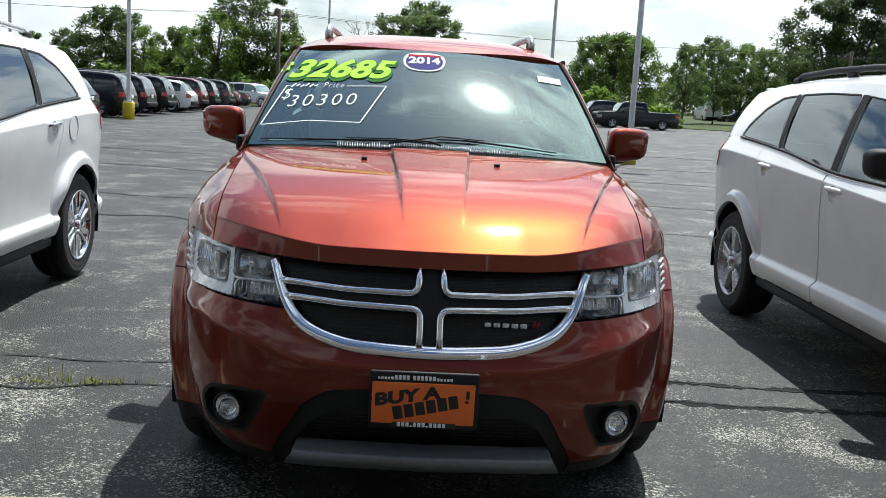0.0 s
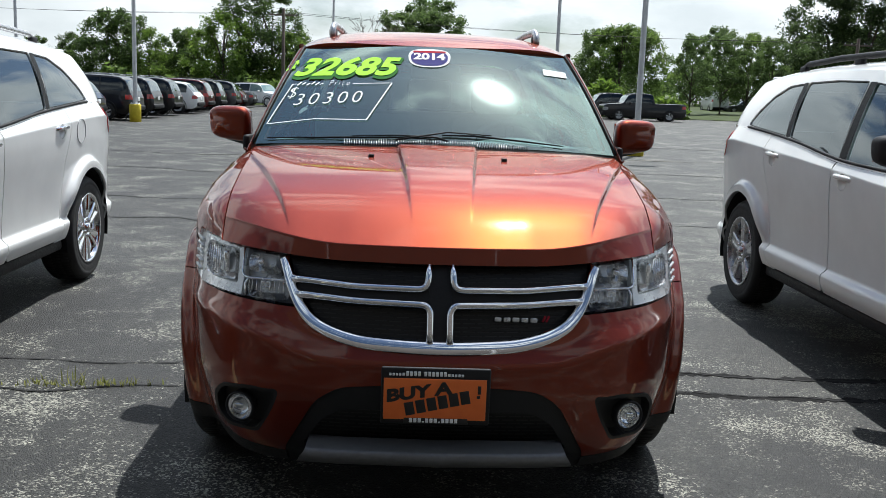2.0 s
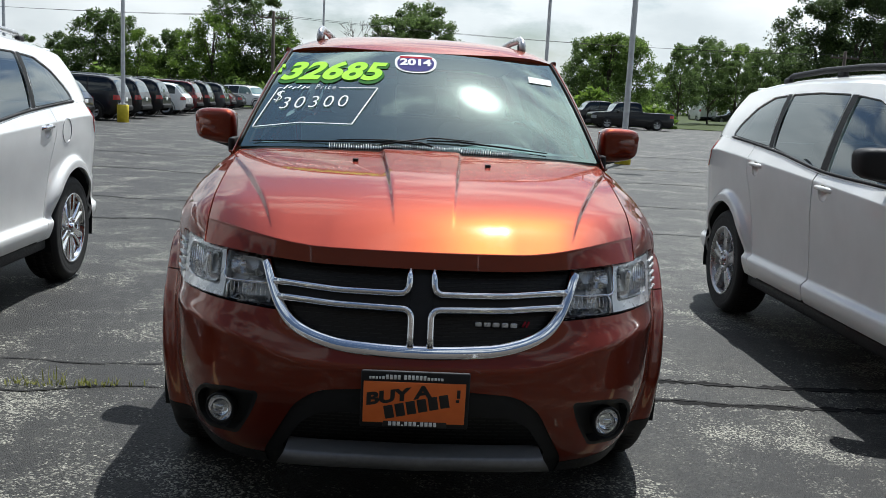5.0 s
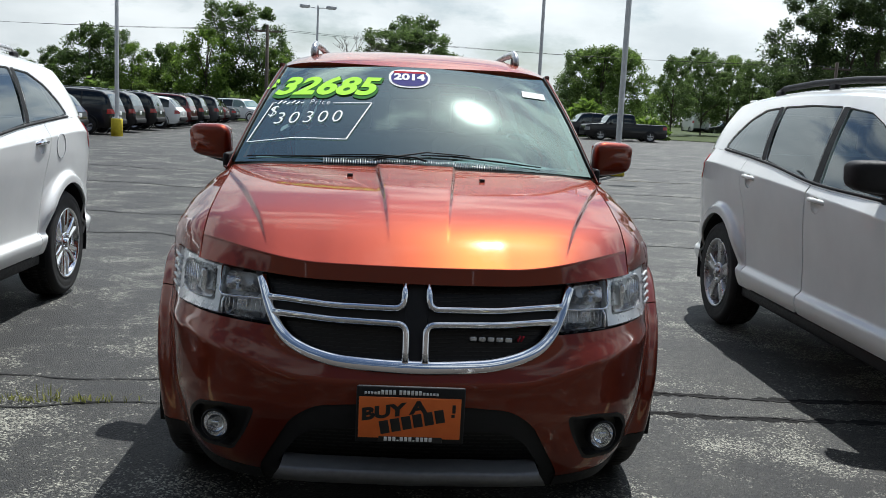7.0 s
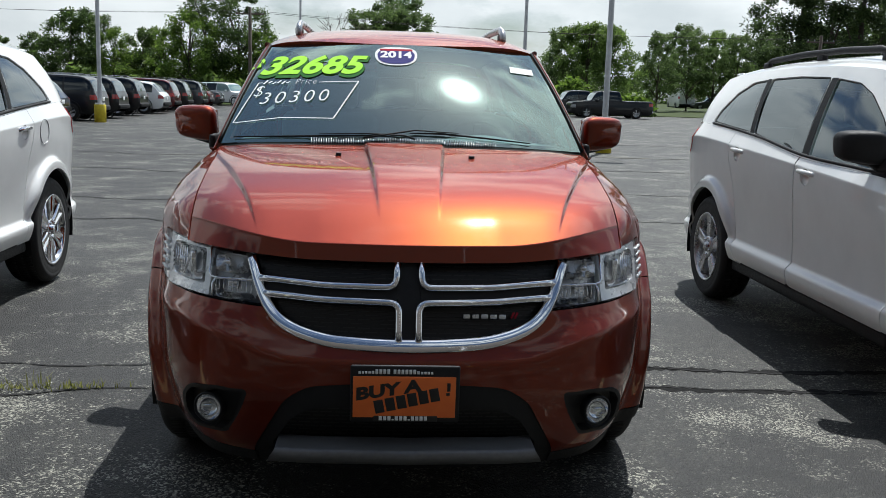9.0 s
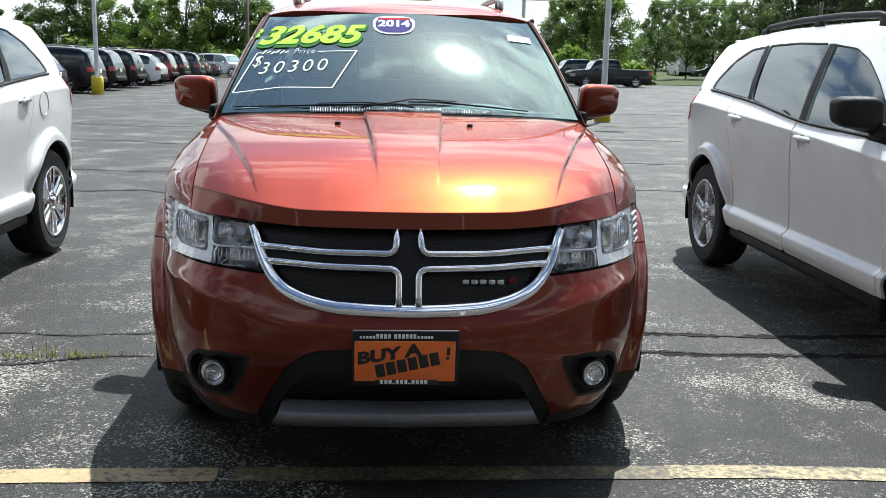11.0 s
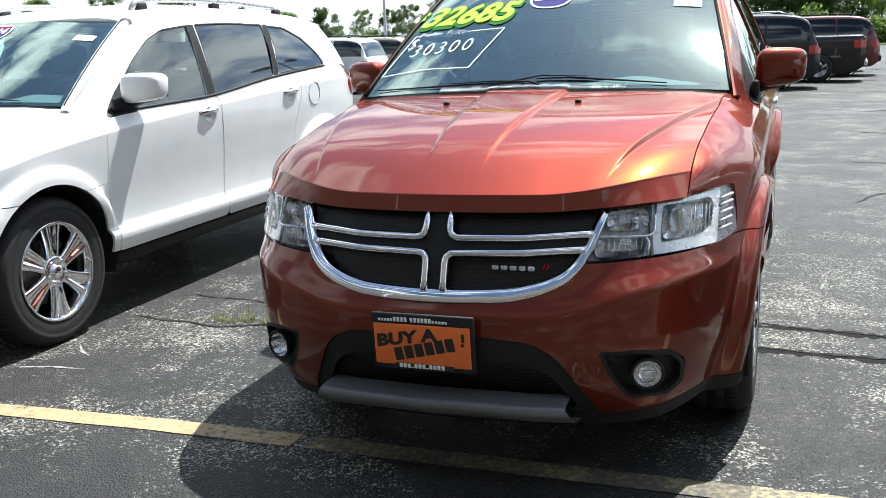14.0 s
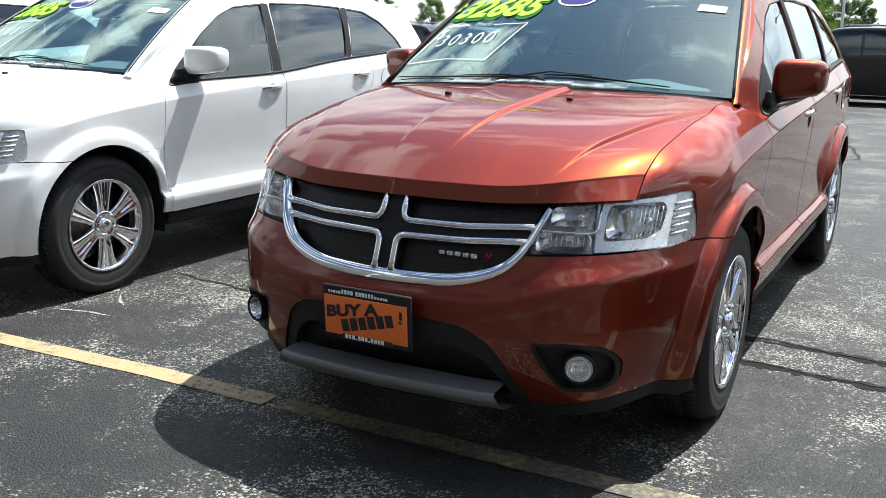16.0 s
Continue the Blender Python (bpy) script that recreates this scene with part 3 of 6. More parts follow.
def split_flat(lot, step):
    """Cut flat words finer so that they can follow a curved pane."""
    bm = bmesh.new()
    vs = [bm.verts.new(v) for v in lot[0]]
    for f in lot[1]:
        try:
            bm.faces.new([vs[i] for i in f])
        except ValueError:
            pass
    xs = [v[0] for v in lot[0]]
    k = math.floor(min(xs) / step) * step
    while k < max(xs):
        bmesh.ops.bisect_plane(bm, geom=bm.verts[:] + bm.edges[:] + bm.faces[:], plane_co=(k, 0, 0), plane_no=(1, 0, 0))
        k += step
    bm.verts.index_update()
    out = [tuple(v.co) for v in bm.verts], [tuple(v.index for v in f.verts) for f in bm.faces]
    bm.free()
    return out

# ---- the parked crossover: body surfaces ----
# x across, y from the nose to the tail, z up
PLAN = [(0, 0), (.25, .018), (.43, .06), (.56, .11), (.65, .168), (.74, .265), (.80, .36), (.845, .47), (.88, .62), (.900, .85), (.905, 1.1), (.908, 1.6), (.910, 2.5),
        (.908, 3.4), (.900, 4.0), (.885, 4.35), (.84, 4.62), (.74, 4.76), (.5, 4.85), (.25, 4.88), (0, 4.885)]
pl = np.array(PLAN)
arc = np.concatenate([[0], np.cumsum(np.hypot(*np.diff(pl, axis=0).T))])
HUB_F, HUB_R, HUB_Z = 1.02, 3.93, 0.362


def plan(s):
    x, y = spline(arc, pl[:, 0], s), spline(arc, pl[:, 1], s)
    return x, np.where((x < .25) & (s < 1), .018 * (x / .25) ** 2, y)


def prow(w):
    """How far the nose falls back, out from the middle."""
    return np.where(w < .25, .018 * (w / .25) ** 2, spline(pl[:10, 0], pl[:10, 1], w))


def nose_in(z):
    return spline([.15, .22, .27, .40, .50, .575, .60, .64, .72, .85, .92, .96], [.19, .145, .105, .055, .032, .034, .046, .066, .096, .152, .205, .26], z)


def nose_at(x, z):
    """The nose's depth, with the bumper's crease rising towards the wings."""
    rise = .10 * smooth((np.abs(x) - .30) / .50)
    return nose_in(z - rise * np.exp(-((z - .635) / .085) ** 2))


def crease(y0):
    """Height of the shoulder line along the flank, kept just under the shell's rim."""
    return np.minimum(spline([0, .3, .6, 1.0, 1.5, 2.5, 3.4, 4.3, 4.885], [.82, .85, .893, .942, .994, 1.058, 1.102, 1.135, 1.04], y0), shell_top(y0) - .02)


def side_at(y0, z):
    """The flank's tuck: upright up to the shoulder line and leaning in above it; ahead of the front wheel one soft curve without the sill's crease."""
    k = smooth((y0 - .80) / .35)
    soft = spline([.2, .34, .46, .62, .78, .92, 1.02, 1.10, 1.2, 1.3], [.075, .045, .028, .024, .016, .006, .004, .004, .004, .004], z)
    low = spline([.2, .34, .44, .455, .50, .52, .62, .78, .92, 1.02, 1.3], [.10, .035, .004, .004, .040, .040, .036, .022, .009, .004, .004], z)
    lean = .58 * smooth((y0 - .52) / .40)
    return soft + (low - soft) * k + np.maximum(z - crease(y0), 0) * lean


def tail_in(z):
    return spline([.25, .35, .5, .66, .70, .9, 1.1, 1.3], [.06, .02, .0, .0, .03, .035, .06, .12], z)


def shell_top(y0):
    return spline([0, .06, .2, .36, .47, .62, .85, 1.1, 1.5, 1.7, 2.41, 3.26, 4.1, 4.5, 4.885], [.862, .864, .874, .890, .903, .930, .977, 1.024, 1.056, 1.072, 1.092, 1.170, 1.222, 1.235, 1.10], y0)


def shell_low(y0):
    return spline([0, .06, .17, .3, .5, .7, 1.6, 3.3, 4.3, 4.6, 4.885], [.20, .20, .205, .215, .24, .30, .335, .345, .36, .32, .30], y0)


H_CREASE = .86


def shell(s, h):
    x0, y0 = plan(s)
    lo, mid, hi = shell_low(y0), crease(y0), shell_top(y0)
    z = np.where(h < H_CREASE, lo + (mid - lo) * h / H_CREASE, mid + (hi - mid) * (h - H_CREASE) / (1 - H_CREASE))
    gf, gr, ws = 1 - smooth((y0 - .42) / .6), smooth((y0 - 4.2) / .6), smooth((x0 - .55) / .33)
    tuck = side_at(y0, z)
    x = x0 - tuck * ws
    y = y0 + nose_at(x0, z) * gf - tail_in(z) * gr
    for hub in (HUB_F, HUB_R):
        r = np.hypot(y - hub, z - HUB_Z)
        x = x + ws * (smooth((z - .40) / .28) if hub > 3 else np.where(y > hub, smooth((z - .40) / .28), 1)) * (.030 * (1 - smooth((r - .478) / .030)) + tuck * .8 * (1 - smooth((r - .45) / .08)))
    return x, y, z


SLOPE_Y = np.linspace(.168, 1.30, 240)
SLOPE_Z = np.cumsum(spline([.168, .24, .40, .58, .80, 1.0, 1.185, 1.30], [.580, .516, .313, .213, .159, .124, .084, .06], SLOPE_Y)) * (SLOPE_Y[1] - SLOPE_Y[0])


def bonnet(u, v):
    x = v * (.705 + .045 * u)
    # a steep lip, a sharp crest, then one long easing slope up to the windscreen
    lip = np.clip(u / .06, 0, 1)
    yt = spline([.06, .15, .27, .42, .62, .81, 1], [.168, .265, .40, .58, .80, 1.0, 1.185], np.maximum(u, .06))
    yc = np.where(u < .06, .153 + .015 * lip, yt)
    zc = np.where(u < .06, .866 + .046 * lip, .912 + np.interp(yt, SLOPE_Y, SLOPE_Z))
    k = 1 - .57 * smooth(u * 1.05)
    w = np.abs(x)
    y = yc + k * prow(w)
    # the crest climbs towards the lamps' outer ends
    z = zc - (.014 * u) * (w / .72) ** 2 - .008 * u * smooth((w - .60) / .13)
    corner = smooth((w - .30) / .42)
    ease = np.where(u < .06, lip, 1 - smooth((u - .06) / .34))
    z = z + corner * np.where(u < .06, .020 + .020 * lip, .040 * ease)
    y = y + .050 * corner * corner * ease
    # the middle stands proud between two narrow steps, and the whole panel between two outer ones
    inner, step_in, outer, step_out = ridges(u)
    z = z - .012 * smooth((u - .30) / .55)
    z = z + .013 * smooth((u - .14) / .45) * (1 - smooth((w - inner) / step_in))
    z = z + .013 * smooth((u - .07) / .25) * (1 - smooth((w - outer) / step_out))
    return x, y, z


def ridges(u):
    """Where the bonnet's two pairs of pressed steps lie, and how wide they are."""
    y = spline([.06, .15, .27, .42, .62, .81, 1], [.168, .265, .40, .58, .80, 1.0, 1.185], np.maximum(u, .06))
    return .070 + .067 * y, .010 + .012 * u, .412 + .318 * y, .006 + .026 * u


def bonnet_grid(u, q):
    """The bonnet with its mesh lines along the pressed steps; q across from -1 to 1."""
    half = .705 + .045 * u
    inner, step_in, outer, step_out = ridges(u)
    outer = np.minimum(outer, half * .975)
    stops, places = (0, .10, .16, .62, .72, 1), (0 * u, inner, inner + step_in, outer, np.minimum(outer + step_out, half * .99), half)
    # even columns down the lip, drawn together behind the crest
    e = smooth((u - .06) / .08)
    places = [p * e + half * k * (1 - e) for p, k in zip(places, stops)]
    a, x = np.abs(q), 0 * u
    for q0, q1, x0, x1 in zip(stops, stops[1:], places, places[1:]):
        x = np.where((a >= q0) & (a <= q1), x0 + (x1 - x0) * (a - q0) / (q1 - q0), x)
    return bonnet(u, np.sign(q) * x / half)


def wing(u, v):
    """The top of the front wing, from the bonnet's edge (v = 0) out to the flank (v = 1)."""
    x0, y0, z0 = bonnet(u, np.ones_like(u))
    x0 = x0 + .004
    s = np.interp(u, np.linspace(0, 1, 9), np.interp([.245, .38, .52, .68, .84, 1.0, 1.16, 1.32, 1.48], pl[:10 + 3, 1], arc[:10 + 3]))
    x1, y1, z1 = shell(s, np.ones_like(u))
    k = smooth((u - .04) / .32)
    xm, ym, zm = x1 - .012 + (x0 + (x1 - x0) * .66 - x1 + .012) * k, (y0 + y1) / 2, z0 - .004 + ((z0 + z1) / 2 + .016 * (1 - u) - z0 + .004) * k
    a, b, c = (1 - v) ** 2, 2 * v * (1 - v), v * v
    return a * x0 + b * xm + c * x1, a * y0 + b * ym + c * y1, a * z0 + b * zm + c * z1


def screen(a, b):
    """Windscreen: a across from -1 to 1, b from the foot to the top."""
    x = a * (.765 - .135 * b)
    y0, z0 = 1.225 + .11 * a * a, 1.166 - .026 * a * a
    y1, z1 = 1.885 + .14 * a * a, 1.588 - .020 * a * a
    y = y0 + (y1 - y0) * b
    z = z0 + (z1 - z0) * b + .080 * b * (1 - b)
    return x, y, z


def pillar(t, v):
    """Windscreen pillar: from the pane's edge (v = 0) round to the side windows' frame (v = 1)."""
    x0, y0, z0 = screen(np.ones_like(t), t)
    x0, z0 = x0 + .004, z0 + .002
    z2 = z0 - .012
    y2 = 1.412 + (z2 - 1.14) * 1.60
    xb, zb = belt(y2)
    xe, ze = roof_edge(y2)
    x2, _, _ = flank(y2, np.clip((z2 - zb) / (ze - zb), 0, 1))
    x1, y1, z1 = np.maximum(x0 + .030, x2 - .004), y0 + .035, z0 + .016
    p, q, r = (1 - v) ** 2, 2 * v * (1 - v), v * v
    return p * x0 + q * x1 + r * x2, p * y0 + q * y1 + r * y2, p * z0 + q * z1 + r * z2


def roof_mid(y):
    return spline([1.87, 2.05, 2.35, 2.75, 3.2, 3.7, 4.2, 4.5, 4.62], [1.584, 1.630, 1.674, 1.697, 1.695, 1.682, 1.652, 1.618, 1.590], y)


def roof_edge(y):
    return spline([1.6, 1.94, 2.3, 2.8, 3.4, 4.0, 4.4, 4.7], [.66, .640, .650, .658, .655, .640, .618, .59], y), spline([1.3, 2.02, 2.35, 2.8, 3.4, 4.0, 4.4, 4.7], [1.33, 1.566, 1.602, 1.616, 1.612, 1.588, 1.560, 1.52], y)


def roof(t, v):
    """Roof: t from the windscreen to the tail, v across."""
    a = np.abs(v)
    y = 1.885 + .140 * a * a * (1 - t) + (4.62 - 1.885) * t - .22 * a * a * t
    xe, ze = roof_edge(y)
    zm = roof_mid(y)
    x = v * xe
    z = zm + (ze - zm) * (.35 * a**2 + .65 * a**6)
    return x, y, z


def belt(y):
    y0 = np.clip(y, 1.2, 4.6)
    x0 = spline(pl[8:18, 1], pl[8:18, 0], y0)
    z = shell_top(y0)
    return x0 - side_at(y0, z), z


def flank(y, h):
    """The glass house's side, from the waist (h = 0) to the roof's edge (h = 1)."""
    xb, zb = belt(y)
    xe, ze = roof_edge(y)
    wf = smooth((1.95 - y) / .6)
    k = h + wf * (np.power(np.clip(h, 0, 1), .5) - h)
    return xb + (xe - xb) * k + .030 * h * (1 - h) * 2 * (1 - wf) - .006 * (1 - h), y + 0 * h, zb + (ze - zb) * h


def tailgate(a, h):
    xb = .80 - .21 * h
    x = a * xb
    y0, y1 = 4.80 - .14 * a * a, 4.60 - .20 * a * a
    return x, y0 + (y1 - y0) * h - .02 * h * (1 - h), 1.10 + (1.580 - 1.10) * h - .03 * a * a * h


HEADLAMP = rounded([(.437, .722), (.492, .858), (.60, .874), (.70, .884), (.79, .893), (.824, .894), (.834, .82), (.836, .748), (.80, .735), (.62, .730)], .012)
GRILLE = rounded([(-.470, .866), (-.478, .855), (-.432, .742), (-.385, .690), (-.30, .655), (-.205, .640), (0, .634), (.205, .640), (.30, .655), (.385, .690), (.432, .742), (.478, .855), (.470, .866)], .02)
FOG = rounded([(.486, .470), (.59, .468), (.685, .448), (.716, .402), (.708, .338), (.668, .302), (.56, .306), (.515, .385)], .02)
MOUTH = rounded([(-.478, .255), (-.422, .36), (-.372, .452), (-.30, .502), (-.16, .516), (.16, .516), (.30, .502), (.372, .452), (.422, .36), (.478, .255), (.455, .15), (-.455, .15)], .035)
GAPE = rounded([(-.415, .285), (-.352, .385), (-.29, .425), (-.20, .432), (.20, .432), (.29, .425), (.352, .385), (.415, .285), (.40, .27), (-.40, .27)], .02)
DOOR_F = rounded([(1.50, .355), (1.47, .70), (1.475, 1.3), (2.53, 1.3), (2.56, .77), (2.545, .36)], .02)
DOOR_R = rounded([(2.551, .36), (2.566, .77), (2.536, 1.4), (3.62, 1.4), (3.60, 1.05), (3.50, .86), (3.46, .62), (3.40, .36)], .04)
WIN_F = rounded([(1.60, 1.083), (1.70, 1.180), (1.92, 1.342), (2.13, 1.458), (2.30, 1.516), (2.57, 1.542), (2.51, 1.32), (2.460, 1.108)], .025)
WIN_M = rounded([(2.540, 1.112), (2.595, 1.33), (2.645, 1.548), (3.05, 1.556), (3.46, 1.545), (3.42, 1.38), (3.33, 1.204)], .02)
WIN_Q = rounded([(3.385, 1.206), (3.480, 1.38), (3.525, 1.540), (3.77, 1.522), (3.96, 1.448), (4.10, 1.325), (4.14, 1.250)], .03)


def hole(poly, grow=0.0, view="front"):
    f = inside(poly)
    return (lambda x, y, z: -(f(x, z) + grow)) if view == "front" else (lambda x, y, z: -(f(y, z) + grow))


def only(poly, grow=0.0, view="front"):
    g = hole(poly, grow, view)
    return lambda x, y, z: -g(x, y, z)


def front_only(k, y_max=0.75):
    """Apply a front-view cut to the nose alone."""
    return lambda x, y, z: np.where(y < y_max, k(x, y, z), 1.0)


def arch(hub, r):
    return lambda x, y, z: np.hypot((y - hub), (z - HUB_Z)) - r


def nose_y(x, z):
    """The nose's surface at a place across and up."""
    return nose_at(x, z) + prow(np.abs(x))


def lamp_y(x, z):
    """The lamp pane's depth at a place across and up."""
    return nose_y(np.minimum(x, .84), z) + np.maximum(x - .84, 0) * 5.0


ARC_ALL = float(arc[-1])
ARC_FLAP = float(np.interp(3.80, pl[:16, 1], arc[:16]))
CACHE = {}


def both(lot):
    return join(lot, mirrored(lot))


def whole(lot):
    """Both halves, sewn together on the middle line."""
    V, F = both(lot)
    at, idx, out = {}, [], []
    for p in V:
        k = (round(p[1], 5), round(p[2], 5)) if abs(p[0]) < 1e-5 else None
        if k is not None and k in at:
            idx.append(at[k])
            continue
        idx.append(len(out))
        if k is not None:
            at[k] = len(out)
        out.append(p)
    return out, [tuple(idx[i] for i in f) for f in F]


def wheel_meshes(style):
    if style in CACHE:
        return CACHE[style]
    R, W = .362, .112
    tyre = lathe([(.245, -W), (.262, -W - .004), (.30, -W - .008), (.335, -W - .004), (.352, -W + .012), (R, -W + .035), (R + .001, 0), (R, W - .035), (.352, W - .012), (.335, W + .004), (.312, W + .009), (.308, W + .006), (.30, W + .008), (.262, W + .004), (.245, W)], 72)
    tread = []
    for i in range(90):
        for off, sh in ((-.055, 0), (.0, .5), (.055, 0)):
            w = 2 * math.pi * (i + sh) / 90
            b = box(off, 0, R, .045, .013, .008, 0)
            tread.append(moved(b, Matrix.Rotation(w, 4, "X")))
    tyre = join(tyre, *tread)
    rim_r = .243
    rim = lathe([(.20, -W + .01), (.235, -W), (rim_r, -W), (rim_r, -W + .008), (.225, -W + .02), (.215, 0), (.222, W - .045), (.228, W - .018), (rim_r - .004, W - .004), (rim_r + .003, W + .002), (rim_r, W + .007), (rim_r - .010, W + .004), (rim_r - .016, W - .012)], 72)
    n = 6 if style == "chrome" else 5
    spokes = []
    for i in range(n):
        V, F = [], []
        rows = [(.055, .034, W - .014), (.085, .033, W - .008), (.13, .040, W - .006), (.18, .050, W - .006), (.230, .066, W - .004)] if style == "chrome" else \
               [(.055, .034, W - .02), (.085, .034, W - .012), (.13, .040, W - .010), (.18, .046, W - .010), (.228, .056, W - .008)]
        for r, hw, top in rows:
            g = .009 if style == "chrome" and r > .1 else .003
            for y, z in ((-hw, top - .045), (-hw, top - .006), (-hw + .006, top), (-hw * .42, top), (-hw * .30, top - g), (hw * .30, top - g), (hw * .42, top), (hw - .006, top), (hw, top - .006), (hw, top - .045)):
                V.append((z, y, r))
        m = 10
        for j in range(len(rows) - 1):
            for k in range(m - 1):
                a = j * m + k
                F.append((a, a + m, a + m + 1, a + 1))
        spokes.append(moved((V, F), Matrix.Rotation(2 * math.pi * i / n, 4, "X")))
    hub = lathe([(.078, W - .06), (.078, W - .016), (.070, W - .008), (.052, W - .008), (.046, W - .016), (.036, W - .016), (.034, W + .004), (.028, W + .010), (.001, W + .013)], 40)
    nuts = []
    for i in range(5):
        w = 2 * math.pi * (i + .5) / 5
        nt = lathe([(.011, W - .03), (.011, W - .004), (.007, W + .003), (.001, W + .004)], 6)
        nuts.append(moved(nt, Matrix.Translation((0, .057 * math.sin(w), .057 * math.cos(w)))))
    disc = lathe([(.001, .03), (.08, .03), (.08, .02), (.165, .02), (.165, -.005), (.08, -.005)], 48)
    caliper = box(.02, 0, .15, .06, .12, .07, .015)
    CACHE[style] = dict(tyre=tyre, rim=join(rim, *spokes, hub), nut=nuts, disc=disc, caliper=caliper)
    return CACHE[style]


def add_wheel(car, x, y, style):
    """A wheel; x > 0 stands on the car's right as seen from the front."""
    m = wheel_meshes(style)
    face = M["chrome"] if style == "chrome" else M["alloy"]
    e = new("wheel")
    e.parent = car
    e.matrix_basis = Matrix.Translation((x, y, HUB_Z)) @ (Matrix.Identity(4) if x > 0 else Matrix.Rotation(math.pi, 4, "Z"))
    e["label"] = "six-spoke chrome alloy wheel with black tyre" if style == "chrome" else "five-spoke silver alloy wheel with black tyre"
    shared(style + "tyre", "tyre", m["tyre"], M["tyre"], e)
    shared(style + "rim", "rim", m["rim"], face, e)
    shared(style + "disc", "brake_disc", m["disc"], M["disc"], e)
    shared(style + "cal", "brake_caliper", m["caliper"], M["plastic"], e)
    for i, nlot in enumerate(m["nut"]):
        shared(style + "nut%d" % i, "wheel_nut", nlot, M["chrome"], e)
    return e


def shared(key, name, lot, mat, parent, label="", smooth=True):
    """A part whose mesh is kept for the next car of the same make."""
    k = (key, mat.name)
    if k not in CACHE:
        ob = part(name, lot() if callable(lot) else lot, mat, parent, label, smooth)
        CACHE[k] = ob.data
        return ob
    ob = new(name, CACHE[k])
    ob.parent = parent
    if label:
        ob["label"] = label
    return ob


def geo(key, make):
    if ("geo", key) not in CACHE:
        CACHE[("geo", key)] = make()
    return CACHE[("geo", key)]


S_FINE = np.concatenate([np.linspace(0, 1.15, 116), np.linspace(1.16, 5.0, 270), np.linspace(5.02, ARC_ALL, 40)])
H_FINE = np.concatenate([np.linspace(0, H_CREASE, 66), np.linspace(H_CREASE, 1, 12)[1:]])
GAP = .0028


def shell_part(*keeps, rim=.014):
    return whole(sheet(shell, S_FINE, H_FINE, keeps, rim=rim))


def shell_half(*keeps, rim=.014):
    return sheet(shell, S_FINE, H_FINE, keeps, rim=rim)


def pair(key, name, make, mat, parent, label=""):
    """The same part on both sides of the car, each an object of its own."""
    shared(key + "R", name, lambda: geo(key, make), mat, parent, label)
    shared(key + "L", name, lambda: mirrored(geo(key, make)), mat, parent, label)


def side_x(y, z):
    """How far out the flank stands at a place along and up."""
    S, H = np.meshgrid(S_FINE, H_FINE)
    a, b, c = shell(S.ravel(), H.ravel())
    return float(a[np.argmin((b - y) ** 2 + (c - z) ** 2 + 100 * (a < .4))])


